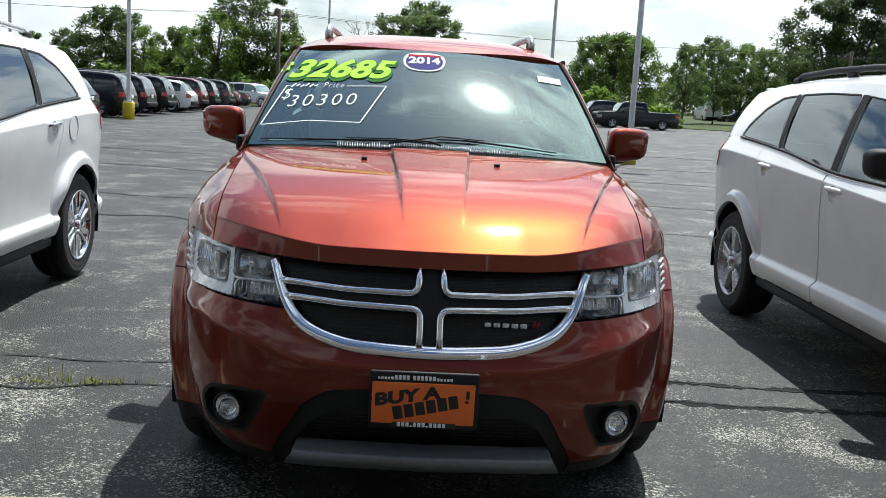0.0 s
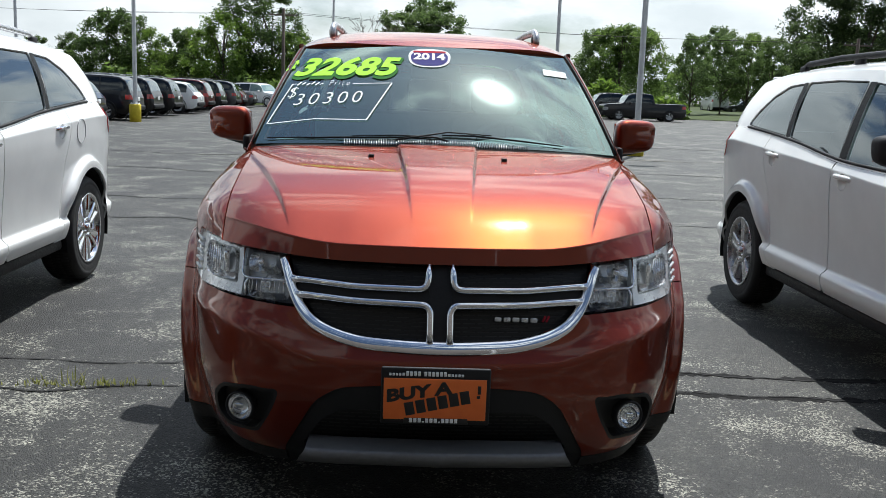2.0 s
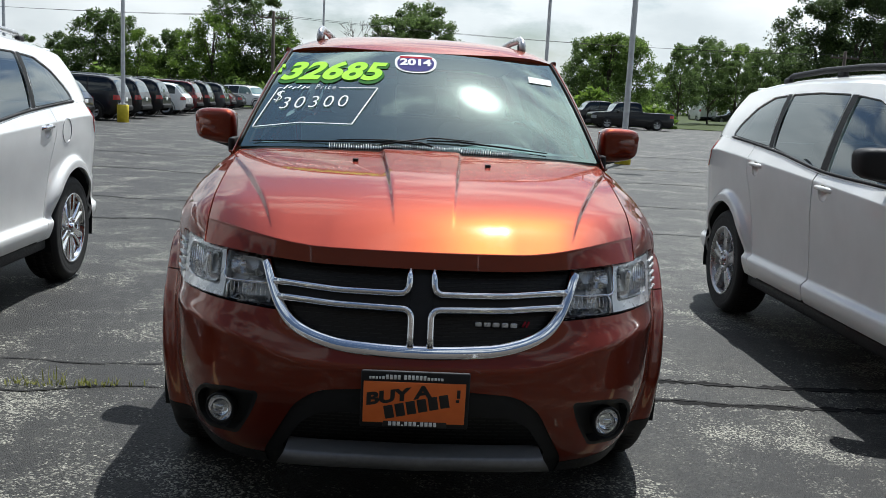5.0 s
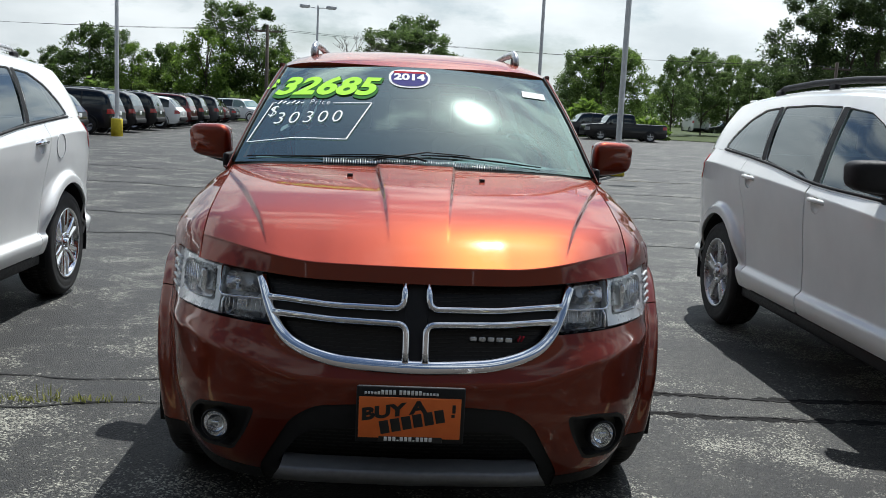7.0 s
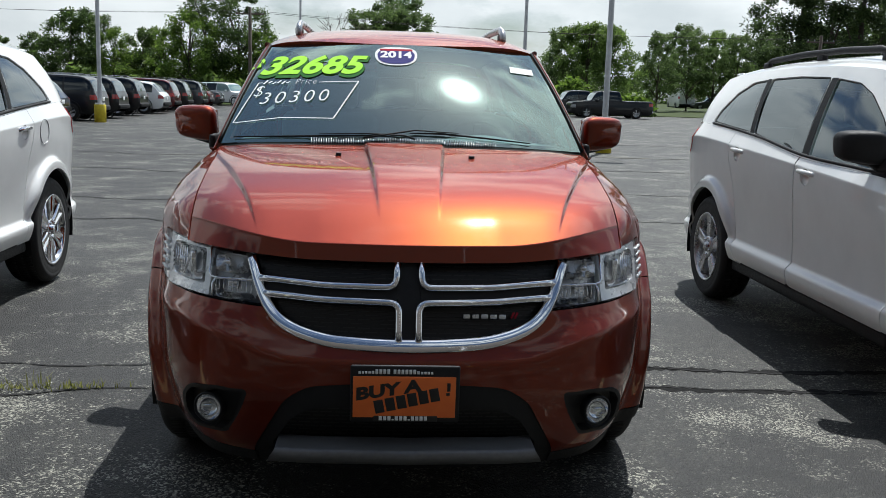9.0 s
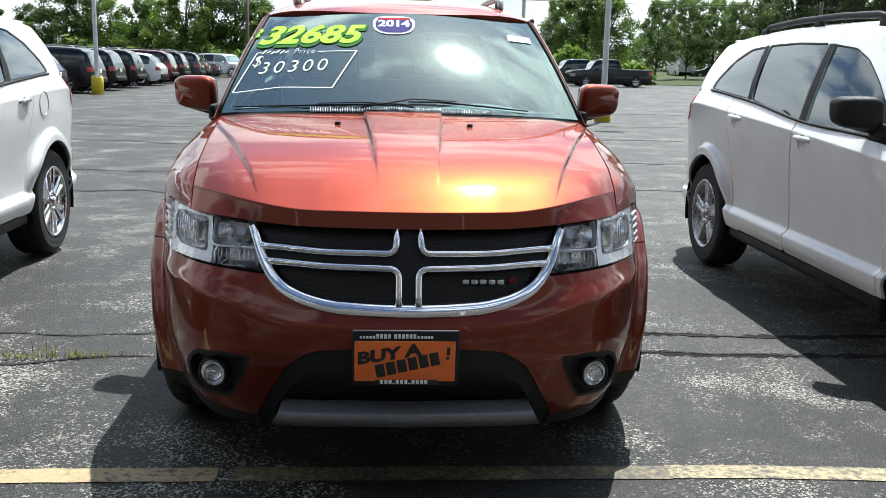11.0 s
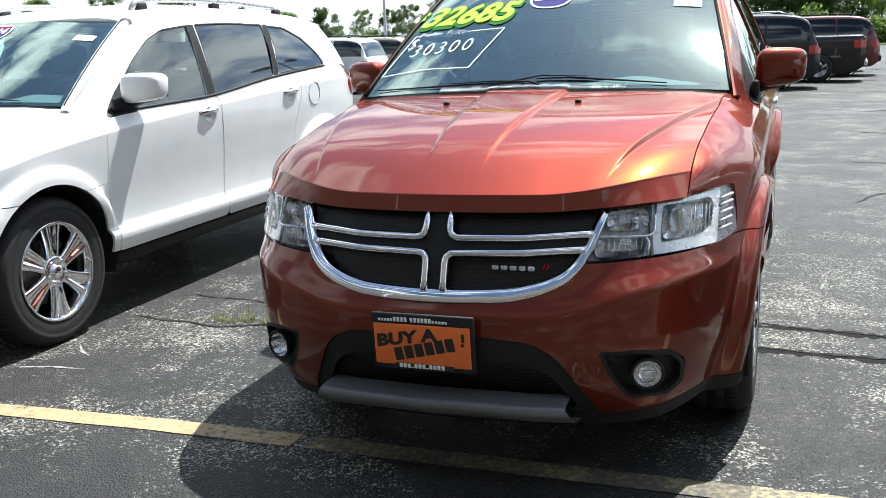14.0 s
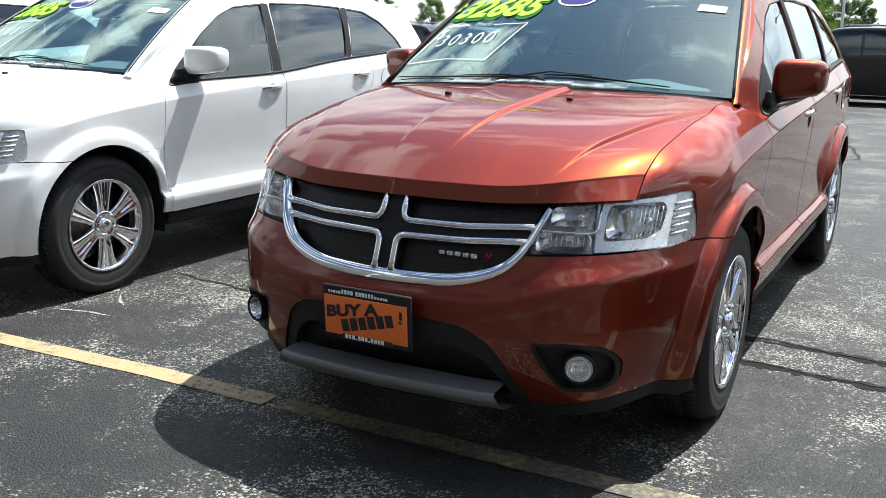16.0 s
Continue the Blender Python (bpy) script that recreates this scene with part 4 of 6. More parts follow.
def build_body(car, mat, trim_bright, mirror_mat):
    fr = [front_only(hole(HEADLAMP, .002)), front_only(hole(GRILLE, .0))]
    nose_zone = lambda x, y, z: .745 - y + .12 * (z - .5)
    # front bumper: below the lamps, forward of the wheel
    bump_top = lambda x, y, z: np.where(x < .435, 1.0, np.interp(y, [.15, .30, .50, .60, .75], [.74, .735, .742, .735, .725]) - z)
    p = shared("bumper", "front_bumper", lambda: shell_part(*fr, front_only(hole(FOG)), front_only(hole(MOUTH)), arch(HUB_F, .425), lambda x, y, z: 1.0 - y + .0 * x, lambda x, y, z: np.where((y > .28) | (x > .43), bump_top(x, y, z), 1.0),
               lambda x, y, z: z - np.interp(y, [0, .2, .35, .6, .9], [.2, .245, .268, .285, .30])), mat, car)
    pair("lower", "bumper_lip", lambda: shell_half(front_only(hole(MOUTH)), arch(HUB_F, .425), lambda x, y, z: .98 - y, lambda x, y, z: np.interp(y, [0, .2, .35, .6, .9], [.2, .245, .268, .285, .30]) - .003 - z), M["plastic"], car, "black textured plastic lower lip")
    # wing: above the bumper, up to the front door
    pair("wing_side", "front_wing", lambda: join(shell_half(*fr, arch(HUB_F, .425), lambda x, y, z: -np.where((y > .28) | (x > .43), bump_top(x, y, z), 1.0) - .004, lambda x, y, z: y - .16, hole(DOOR_F, GAP, "side"), lambda x, y, z: 1.62 - y, lambda x, y, z: y - .52),
           (sheet(wing, np.linspace(.0, 1, 40), np.linspace(0, 1, 14), [front_only(hole(HEADLAMP, .002))], rim=.02, flip=True)),
           shell_half(arch(HUB_F, .425), lambda x, y, z: z - .362, lambda x, y, z: y - .999, lambda x, y, z: 1.60 - y, lambda x, y, z: .727 - z, hole(DOOR_F, GAP, "side"))), mat, car)
    shared("bonnet", "bonnet", lambda: sheet(bonnet_grid, np.concatenate([[0, .02, .04, .056, .0599, .0601, .064], np.linspace(.07, .22, 22), np.linspace(.235, 1, 46)]), np.linspace(-1, 1, 201), rim=.02, flip=True), mat, car)
    for side in (1, -1):
        sd = (lambda lot: lot) if side > 0 else mirrored
        tag = "R" if side > 0 else "L"
        for nm, poly, lab in (("front_door", DOOR_F, "df"), ("rear_door", DOOR_R, "dr")):
            hy, hz = (2.405, 1.012) if lab == "df" else (3.435, 1.066)
            dish = [(hy + .004 + .056 * math.cos(w), hz - .010 + .047 * math.sin(w)) for w in np.linspace(0, 2 * math.pi, 25)[:-1]]
            d = shared(lab + tag, nm, lambda poly=poly, dish=dish: sd(geo(lab, lambda: sheet(shell, S_FINE, H_FINE, [only(poly, -GAP, "side"), hole(dish, 0, "side"), arch(HUB_R, .425), lambda x, y, z: z - .352], rim=.02))), mat, car)
            hx = .899
            cup = moved(lathe([(.001, -.030), (.020, -.028), (.038, -.018), (.047, -.006), (.049, .0)], 28), Matrix.Translation((side_x(hy, hz - .01) - .002, hy + .004, hz - .010)) @ Matrix.Diagonal((1, 1.19, 1.0, 1)))
            bar = tube([(hx - .005, hy - .105, hz + .004), (hx + .012, hy - .085, hz + .012), (hx + .016, hy, hz + .016), (hx + .012, hy + .085, hz + .016), (hx - .005, hy + .105, hz + .012)], [.008, .011, .012, .011, .008], 8, 1.2)
            shared("cup" + lab + tag, "handle_cup", lambda: sd(cup), mat, d)
            shared("bar" + lab + tag, "door_handle", lambda: sd(bar), M["chrome"] if trim_bright else mat, d, "chrome door handle" if trim_bright else "")
    pair("quarter", "rear_quarter", lambda: shell_half(hole(DOOR_R, GAP, "side"), arch(HUB_R, .425), lambda x, y, z: y - 3.30, lambda x, y, z: 4.86 - y - .0 * x, lambda x, y, z: z - np.interp(y, [3.2, 4.3, 4.5], [.352, .36, .66])), mat, car)
    shared("rear_bumper", "rear_bumper", lambda: shell_part(lambda x, y, z: y - 4.30, arch(HUB_R, .425), lambda x, y, z: np.interp(y, [4.2, 4.3, 4.5], [.3, .36, .656]) - z), mat, car)
    pair("sill", "side_sill", lambda: box(.80, 2.5, .315, .12, 2.0, .075, .02), M["plastic"], car)
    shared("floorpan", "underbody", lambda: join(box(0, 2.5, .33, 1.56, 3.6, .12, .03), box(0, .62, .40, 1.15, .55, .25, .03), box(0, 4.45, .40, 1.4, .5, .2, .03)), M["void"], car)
    # unseen plates added in the nose to stop sun leaking through the gaps
    shared("leak_plate", "light_leak_plate", lambda: join(box(0, .80, .79, 1.40, .78, .02, .005), box(.67, .52, .56, .20, .17, .30, .01), box(-.67, .52, .56, .20, .17, .30, .01)), M["void"], car)
    # wheel wells
    def well():
        lots = []
        for hub in (HUB_F, HUB_R):
            V, F = [], []
            for i in range(25):
                w = math.pi * (i / 24 * 1.16 - .08)
                V += [(.885, hub + .43 * math.cos(w), HUB_Z + .43 * math.sin(w)), (.56, hub + .43 * math.cos(w), HUB_Z + .43 * math.sin(w))]
            F = [(2 * i, 2 * i + 2, 2 * i + 3, 2 * i + 1) for i in range(24)]
            lots.append(join((V, F), box(.55, hub, .5, .02, .86, .55, 0)))
        return lots
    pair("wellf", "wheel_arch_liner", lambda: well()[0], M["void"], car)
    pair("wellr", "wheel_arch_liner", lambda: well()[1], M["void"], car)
    # glass house
    win = [hole(w, .0, "side") for w in (WIN_F, WIN_M, WIN_Q)]
    front_cut = lambda x, y, z: (y - 1.400) - (z - 1.14) * 1.60
    rear_cut = lambda x, y, z: 4.62 - y - (z - 1.2) * .45
    Y, H = np.linspace(1.15, 4.7, 220), np.linspace(0, 1, 40)
    pair("pillars", "side_frame", lambda: sheet(flank, Y, H, [*win, front_cut, rear_cut], rim=.02), mat, car)
    for side in (1, -1):
        sd = (lambda lot: lot) if side > 0 else mirrored
        tag = "R" if side > 0 else "L"
        for nm, w, g in (("front_window", WIN_F, "side_glass"), ("rear_window", WIN_M, "dark_glass"), ("quarter_window", WIN_Q, "dark_glass")):
            ob = shared(nm + tag, nm, lambda w=w: sd(sheet(flank, Y, H, [only(w, .010, "side")], rim=0, offset=-.006)), M[g], car)
            shared(nm + "seal" + tag, "window_seal", lambda w=w: sd(sheet(flank, Y, H, [only(w, .003, "side"), hole(w, -.002, "side")], rim=0, offset=.002)), M["soft_black"], ob)
        strip = [flank(np.array([t]), np.array([.035])) for t in np.linspace(1.62, 4.12, 40)]
        post = sheet(flank, Y, H, [lambda x, y, z: .036 - np.abs(y - 2.500 - (z - 1.110) * .215), lambda x, y, z: z - 1.106, lambda x, y, z: 1.546 - z], rim=0, offset=.003)
        sail = sheet(flank, Y, H, [only(rounded([(1.555, 1.060), (1.60, 1.100), (1.70, 1.186), (1.815, 1.272), (1.800, 1.078), (1.66, 1.062)], .01), 0, "side")], rim=.008, offset=.006)
        shared("sail" + tag, "mirror_sail", lambda: sd(sail), M["plastic"], car, "black plastic corner panel at the mirror")
        shared("post" + tag, "door_post_trim", lambda: sd(post), M["soft_black"], car, "black trim between the side windows")
        post2 = sheet(flank, Y, H, [lambda x, y, z: .030 - np.abs(y - 3.355 - (z - 1.205) * .43), lambda x, y, z: z - 1.200, lambda x, y, z: 1.546 - z], rim=0, offset=.003)
        shared("postr" + tag, "door_post_trim", lambda: sd(post2), M["soft_black"], car, "black trim between the side windows")
        shared("strip" + tag, "belt_moulding", lambda: sd(tube([(float(a[0]) + .004, float(b[0]), float(c[0])) for a, b, c in strip], .009, 6)), M["plastic"], car)
        shared("apillar" + tag, "windscreen_pillar", lambda: sd(geo("apillar", lambda: sheet(pillar, np.linspace(-.06, 1, 40), np.linspace(0, 1, 12), rim=.012))), mat, car)
        inner = [(float(a[0]) * 1.004, float(b[0]), float(c[0]) + .005) for a, b, c in [screen(np.array([1.0]), np.array([t])) for t in np.linspace(0, 1, 14)]]
        shared("aseal" + tag, "windscreen_seal", lambda: sd(tube(inner, .006, 6)), M["soft_black"], car)
        rail_pts = [(.520, 2.27, 1.652), (.522, 2.31, 1.694), (.525, 2.44, 1.716), (.530, 2.85, 1.724), (.530, 3.4, 1.716), (.520, 3.92, 1.690), (.515, 4.02, 1.660), (.512, 4.06, 1.625)]
        r = shared("rail" + tag, "roof_rail", lambda: sd(tube([(p[0], p[1], p[2] - .012) for p in rail_pts], .016, 8, 1.3)), M["plastic"] if mat is M["silver_white"] else M["alloy"], car, "black roof rail" if mat is M["silver_white"] else "silver roof rail on black feet")
        for k, fy in enumerate((2.36, 3.15, 3.98)):
            fz = (1.668, 1.684, 1.65)[k]
            shared("foot%d" % k + tag, "rail_foot", lambda: sd(box(.524, fy, fz - .008, .036, .10, .05, .014)), M["plastic"], r)
    shared("roof", "roof", lambda: sheet(roof, np.linspace(0, 1, 60), np.linspace(-1, 1, 41), rim=.02, flip=True), mat, car)
    ws = shared("screen", "windscreen", lambda: sheet(screen, np.linspace(-1, 1, 41), np.linspace(0, 1, 25), rim=0), M["windshield"], car)
    def border(x, y, z):
        b = (z - 1.155) / .428
        a = np.abs(x) / (.765 - .135 * b)
        return np.maximum(np.maximum(a - .955, b - .968 + .05 * a * a), .060 - .05 * a * a - b)
    shared("frit", "windscreen_border", lambda: sheet(screen, np.linspace(-1, 1, 121), np.linspace(0, 1, 81), [border], rim=0, offset=-.004), M["frit"], ws, "black ceramic border of the windscreen")
    def cowl(u, v):
        xa, ya, za = bonnet(np.ones_like(v), v)
        xb, yb, zb = screen(v, np.full_like(v, .03))
        return xa + (xb - xa) * u, ya + .004 + (yb - ya) * u, za - .010 + (zb - .002 - za) * u
    shared("cowl", "cowl_panel", lambda: sheet(cowl, np.linspace(0, 1, 6), np.linspace(-1, 1, 61), rim=.02, flip=True), M["frit"], car)
    def vents():
        lots = []
        for i in range(76):
            x = -.375 + i * .01
            p0, p1 = [Vector([float(q[0]) for q in cowl(np.array([k]), np.array([x / .75]))]) for k in (.12, .92)]
            up = Vector((0, -.005, .016))
            lots.append(tube([tuple(p0 + up), tuple(p1 + up)], .0023, 4))
        return join(*lots)
    shared("vents", "cowl_vent", vents, M["lamp_back"], car, "comb of pale vent slats")
    shared("gate", "tailgate", lambda: sheet(tailgate, np.linspace(-1, 1, 41), np.linspace(0, 1, 30), [lambda x, y, z: -inside([(-.60, 1.2), (.60, 1.2), (.48, 1.51), (-.48, 1.51)])(x, z)], rim=.02, flip=True), mat, car)
    shared("gate_glass", "rear_screen", lambda: sheet(tailgate, np.linspace(-1, 1, 41), np.linspace(0, 1, 30), [lambda x, y, z: inside([(-.61, 1.19), (.61, 1.19), (.49, 1.52), (-.49, 1.52)])(x, z)], rim=0, offset=-.004, flip=True), M["dark_glass"], car)
    flap = [(float(shell(np.array([sv]), np.array([hv]))[0][0]) + .0015, float(shell(np.array([sv]), np.array([hv]))[1][0]), float(shell(np.array([sv]), np.array([hv]))[2][0])) for sv, hv in [(ARC_FLAP + .088 * math.cos(w), .775 + .092 * math.sin(w)) for w in np.linspace(0, 2 * math.pi, 37)]]
    shared("flap", "fuel_flap", lambda: tube(flap, .0022, 5, cap=False), M["lamp_grey"], car, "outline of the round fuel flap")
    shared("spoiler", "roof_spoiler", lambda: box(0, 4.60, 1.592, .98, .12, .024, .011), mat, car)
    tl = rounded([(4.52, 1.00), (4.45, 1.08), (4.47, 1.17), (4.62, 1.20), (4.78, 1.19), (4.86, 1.05), (4.82, .98)], .02)
    pair("tail", "tail_lamp", lambda: (sheet(shell, S_FINE, H_FINE, [only(tl, 0, "side"), lambda x, y, z: x - .62], rim=.01, offset=.006)), M["tail"], car, "red tail lamp")
    return p, ws


def build_face(car, mat):
    """Lamps, grille, lower intake and fog lamps."""
    for side in (1, -1):
        sd = (lambda lot: lot) if side > 0 else mirrored
        tag = "R" if side > 0 else "L"
        lamp = shared("lens" + tag, "headlamp", lambda: sd(geo("lens", lambda: sheet(shell, np.linspace(.40, 1.35, 120), np.linspace(.6, 1, 60), [only(HEADLAMP, -.002), lambda x, y, z: .80 - y], rim=.01, offset=.001))), M["lens"], car, "clear multi-reflector headlamp")
        def bowl(x, z, rx, rz, depth, n=28, flute=0):
            V, F = [], []
            for j, t in enumerate((1.0, .86, .68, .48, .28, .12)):
                for i in range(n):
                    w = 2 * math.pi * i / n
                    cx, cz = math.cos(w), math.sin(w)
                    k = 1 / max(abs(cx), abs(cz)) ** .7
                    px, pz = x + rx * t * cx * k, z + rz * t * cz * k
                    f = flute * (1 if (i % 2) else -1) * t
                    V.append((px, float(lamp_y(px, pz)) + .012 + depth * (1 - t**2) + f, pz))
            for j in range(5):
                for i in range(n):
                    F.append((j * n + i, j * n + (i + 1) % n, (j + 1) * n + (i + 1) % n, (j + 1) * n + i))
            F.append(tuple(5 * n + i for i in range(n)))
            return V, F
        back = sheet(lambda a, b: (a, lamp_y(a, b) + .050, b), np.linspace(.40, .838, 50), np.linspace(.70, .905, 26), [only(HEADLAMP, .004)], rim=0)
        shared("lback" + tag, "lamp_housing", lambda: sd(back), M["lamp_back"], lamp)
        shared("bowl1" + tag, "main_reflector", lambda: sd(bowl(.707, .818, .066, .048, .085, 44, .003)), M["bowl"], lamp)
        shared("bowl2" + tag, "turn_reflector", lambda: sd(bowl(.549, .834, .056, .028, .055, 36, .003)), M["bowl"], lamp)
        shared("bowl3" + tag, "low_reflector", lambda: sd(bowl(.533, .764, .070, .031, .07, 40, .003)), M["bowl"], lamp)
        capsule = box(.690, float(lamp_y(.69, .815)) + .040, .815, .020, .030, .074, .007)
        shared("capsule" + tag, "bulb_capsule", lambda: sd(capsule), M["reflector"], lamp)
        shared("capsule2" + tag, "bulb_capsule", lambda: sd(box(.545, float(lamp_y(.545, .772)) + .036, .772, .034, .02, .022, .005)), M["reflector"], lamp)
        bulb = [moved(lathe([(.012, -.02), (.012, .02), (.008, .026), (.001, .027)], 12), Matrix.Translation((bx, float(lamp_y(bx, bz)) + .05, bz)) @ Matrix.Rotation(-math.pi / 2, 4, "Z")) for bx, bz in ((.735, .815), (.566, .832))]
        for k, bl in enumerate(bulb):
            shared("bulb%d" % k + tag, "bulb_shield", lambda: sd(bl), M["chrome"], lamp)
        def nt(pts, r, off=.006):
            return tube([(a, float(lamp_y(a, b)) + off, b) for a, b in pts], r, 6)
        frames = join(nt([(.622, .872), (.624, .80), (.616, .790), (.60, .788), (.48, .792)], .004), nt([(.60, .788), (.612, .770), (.610, .735)], .004))
        shared("lframe" + tag, "lamp_bezel", lambda: sd(frames), M["chrome"], lamp)
        pane = rounded([(.640, .764), (.742, .768), (.770, .788), (.776, .850), (.764, .872), (.640, .866)], .012)
        band = sheet(lambda a, b: (a, lamp_y(a, b) + .014, b), np.linspace(.60, .80, 60), np.linspace(.70, .905, 60), [only(HEADLAMP, -.004), hole(pane), lambda x, y, z: .789 - x, lambda x, y, z: x - .618 + .10 * (z - .80)], rim=.02)
        shared("band" + tag, "lamp_surround", lambda: sd(band), M["lamp_frame"], lamp, "silver surround of the main reflector")
        flutes = [nt([(xx, .776 + .002 * k), (xx, .858)], .0024, .022) for k, xx in enumerate(np.linspace(.716, .764, 6))] + [nt([(xx, .752), (xx, .784)], .0018, .022) for xx in np.linspace(.486, .590, 8)]
        for k, fl in enumerate(flutes):
            shared("flute%d" % k + tag, "reflector_flute", lambda: sd(fl), M["chrome"], lamp)
        for k, zz in enumerate((.772, .795, .818, .841, .860)):
            shared("fin%d" % k + tag, "side_marker_fin", lambda: sd(nt([(.793, zz), (.824, zz + .006)], .005, .008)), M["lamp_frame"], lamp)
        # fog lamp in its pocket
        pocket = sheet(lambda a, b: (a, nose_y(a, b) + .045, b), np.linspace(.46, .76, 36), np.linspace(.27, .49, 30), [only(FOG, .008)], rim=0)
        wall = sheet(lambda a, b: (a, nose_y(a, b), b), np.linspace(.46, .76, 60), np.linspace(.27, .49, 46), [only(FOG, .002), hole(FOG, -.010)], rim=.06)
        pk = shared("pocket" + tag, "fog_lamp_surround", lambda: sd(join(pocket, wall)), M["plastic"], car, "black fog lamp surround")
        fm = Matrix.Translation((.617, .200, .386)) @ Matrix.Rotation(radians(-90 + 18), 4, "Z") @ Matrix.Scale(.78, 4)
        bez = lathe([(.062, -.03), (.064, .004), (.058, .010), (.054, .006), (.053, -.02)], 36)
        lensv = lathe([(.053, .004), (.045, .011), (.028, .016), (.001, .018)], 32)
        refl = lathe([(.053, .0), (.045, -.018), (.03, -.03), (.012, -.036), (.001, -.036)], 32)
        fb = box(.004, 0, .004, .014, .036, .020, .004)
        fl = shared("fogb" + tag, "fog_lamp", lambda: sd(moved(bez, fm)), M["plastic"], car, "round clear fog lamp")
        shared("fogr" + tag, "fog_reflector", lambda: sd(moved(refl, fm)), M["reflector"], fl)
        shared("fogs" + tag, "bulb_shield", lambda: sd(moved(fb, fm)), M["chrome"], fl)
        shared("fogl" + tag, "fog_lens", lambda: sd(moved(lensv, fm)), M["fog_lens"], fl)
    # grille
    g = shared("gmesh", "grille", lambda: sheet(lambda a, b: (a, nose_y(a, b) + .045, b), np.linspace(-.49, .49, 60), np.linspace(.62, .88, 24), [only(GRILLE, .012)], rim=0), M["mesh"], car, "black mesh grille behind chrome brackets")
    cross = join(*[sheet(lambda a, b: (a, nose_y(a, b) + .014, b), np.linspace(-.47, .47, 95), np.linspace(.62, .88, 40), [k, only(GRILLE, .004)], rim=.03) for k in (lambda x, y, z: .034 - np.abs(x), lambda x, y, z: np.minimum(.019 - np.abs(z - .772 - .008 * np.abs(x)), np.abs(x) - .0345))])
    shared("gcross", "grille_cross", lambda: cross, M["plastic"], g)
    def ring():
        outer = [(-.486, .862), (-.432, .735), (-.385, .684), (-.302, .650), (-.21, .634), (0, .627), (.21, .634), (.302, .650), (.385, .684), (.432, .735), (.486, .862)]
        xs = np.linspace(0, 1, 70)
        d = np.concatenate([[0], np.cumsum([math.dist(a, b) for a, b in zip(outer, outer[1:])])])
        px, pz = spline(d / d[-1], [a for a, b in outer], xs), spline(d / d[-1], [b for a, b in outer], xs)
        pts = [(float(a), float(nose_y(a, b)) - .004, float(b)) for a, b in zip(px, pz)]
        # a chamfered band: proud outside, sloping back towards the mesh
        V, F = [], []
        for i, p in enumerate(pts):
            d = (Vector(pts[min(i + 1, 69)]) - Vector(pts[max(i - 1, 0)])).normalized()
            a = d.cross(Vector((0, 1, 0))).normalized()
            w = .0150 + .0045 * math.sin(math.pi * i / 69)
            for k, dy in ((-1, .012), (-1, -.003), (-.86, -.009), (-.6, -.0105), (.55, .004), (.9, .012), (1, .018), (1, .030)):
                V.append(tuple(Vector(p) + a * (w * k) + Vector((0, dy, 0))))
        for i in range(69):
            for k in range(7):
                F.append((i * 8 + k, i * 8 + k + 1, i * 8 + 9 + k, i * 8 + 8 + k))
        return V, F
    shared("gring", "grille_surround", ring, M["chrome"], g, "chrome grille surround")
    def bracket(pts, r=.0120):
        q = rounded(pts, .03, 6)[6:-6]
        q = [pts[0]] + q + [pts[-1]]
        return tube([(a, float(nose_y(a, b)) + .004, b) for a, b in q], r, 8, 1.0, up=(0, 1, 0))
    for sx in (1, -1):
        shared("gbu%d" % sx, "grille_bracket", lambda: bracket([(sx * .036, .862), (sx * .040, .793), (sx * .25, .793), (sx * .455, .803)]), M["chrome"], g, "chrome grille bracket")
        shared("gbl%d" % sx, "grille_bracket", lambda: bracket([(sx * .030, .640), (sx * .030, .749), (sx * .25, .752), (sx * .440, .760)]), M["chrome"], g, "chrome grille bracket")
    # maker's lettering as plain bars
    bars = [box(.178 + i * .0275, float(nose_y(.24, .70)) + .026, .706, .0215, .008, .015, .004) for i in range(5)]
    shared("gname", "maker_badge", lambda: join(*bars), M["lamp_frame"], g, "small chrome badge of plain bars")
    shared("gdash", "badge_stripe", lambda: join(*[moved(box(0, 0, 0, .006, .006, .020, 0), Matrix.Translation((.322 + k * .011, float(nose_y(.33, .70)) + .028, .707)) @ Matrix.Rotation(radians(25), 4, "Y")) for k in (0, 1)]), M["badge_red"], g, "two red slanted stripes")
    # lower mouth
    mouth = shared("mouth", "lower_grille_frame", lambda: sheet(lambda a, b: (a, nose_y(a, b) + .008 * 1.0, b), np.linspace(-.52, .52, 130), np.linspace(.15, .53, 60), [only(MOUTH, -.001), hole(GAPE), lambda x, y, z: z - .20], rim=.05), M["plastic"], car, "black textured plastic lower intake frame")
    shared("gape", "intake_mesh", lambda: sheet(lambda a, b: (a, nose_y(a, b) * .4 + .12, b), np.linspace(-.46, .46, 50), np.linspace(.25, .46, 20), rim=0), M["mesh"], mouth)
    def skid():
        V, F = [], []
        for i in range(41):
            x = -.425 + .85 * i / 40
            y = .005 + float(spline([0, .3, .425], [0, .026, .056], abs(x)))
            k = x / .425
            for yy, zz, sc in ((y + .11, .320, .93), (y + .016, .316, .935), (y + .002, .310, .94), (y + .008, .286, .975), (y + .034, .262, 1.0), (y + .12, .246, 1.0)):
                V.append((x * sc, yy, zz - .010 * k * k))
        for i in range(40):
            for j in range(5):
                a = i * 6 + j
                F.append((a, a + 6, a + 7, a + 1))
        return V, F
    shared("skid", "skid_plate", skid, M["skid"], car, "satin grey skid plate")


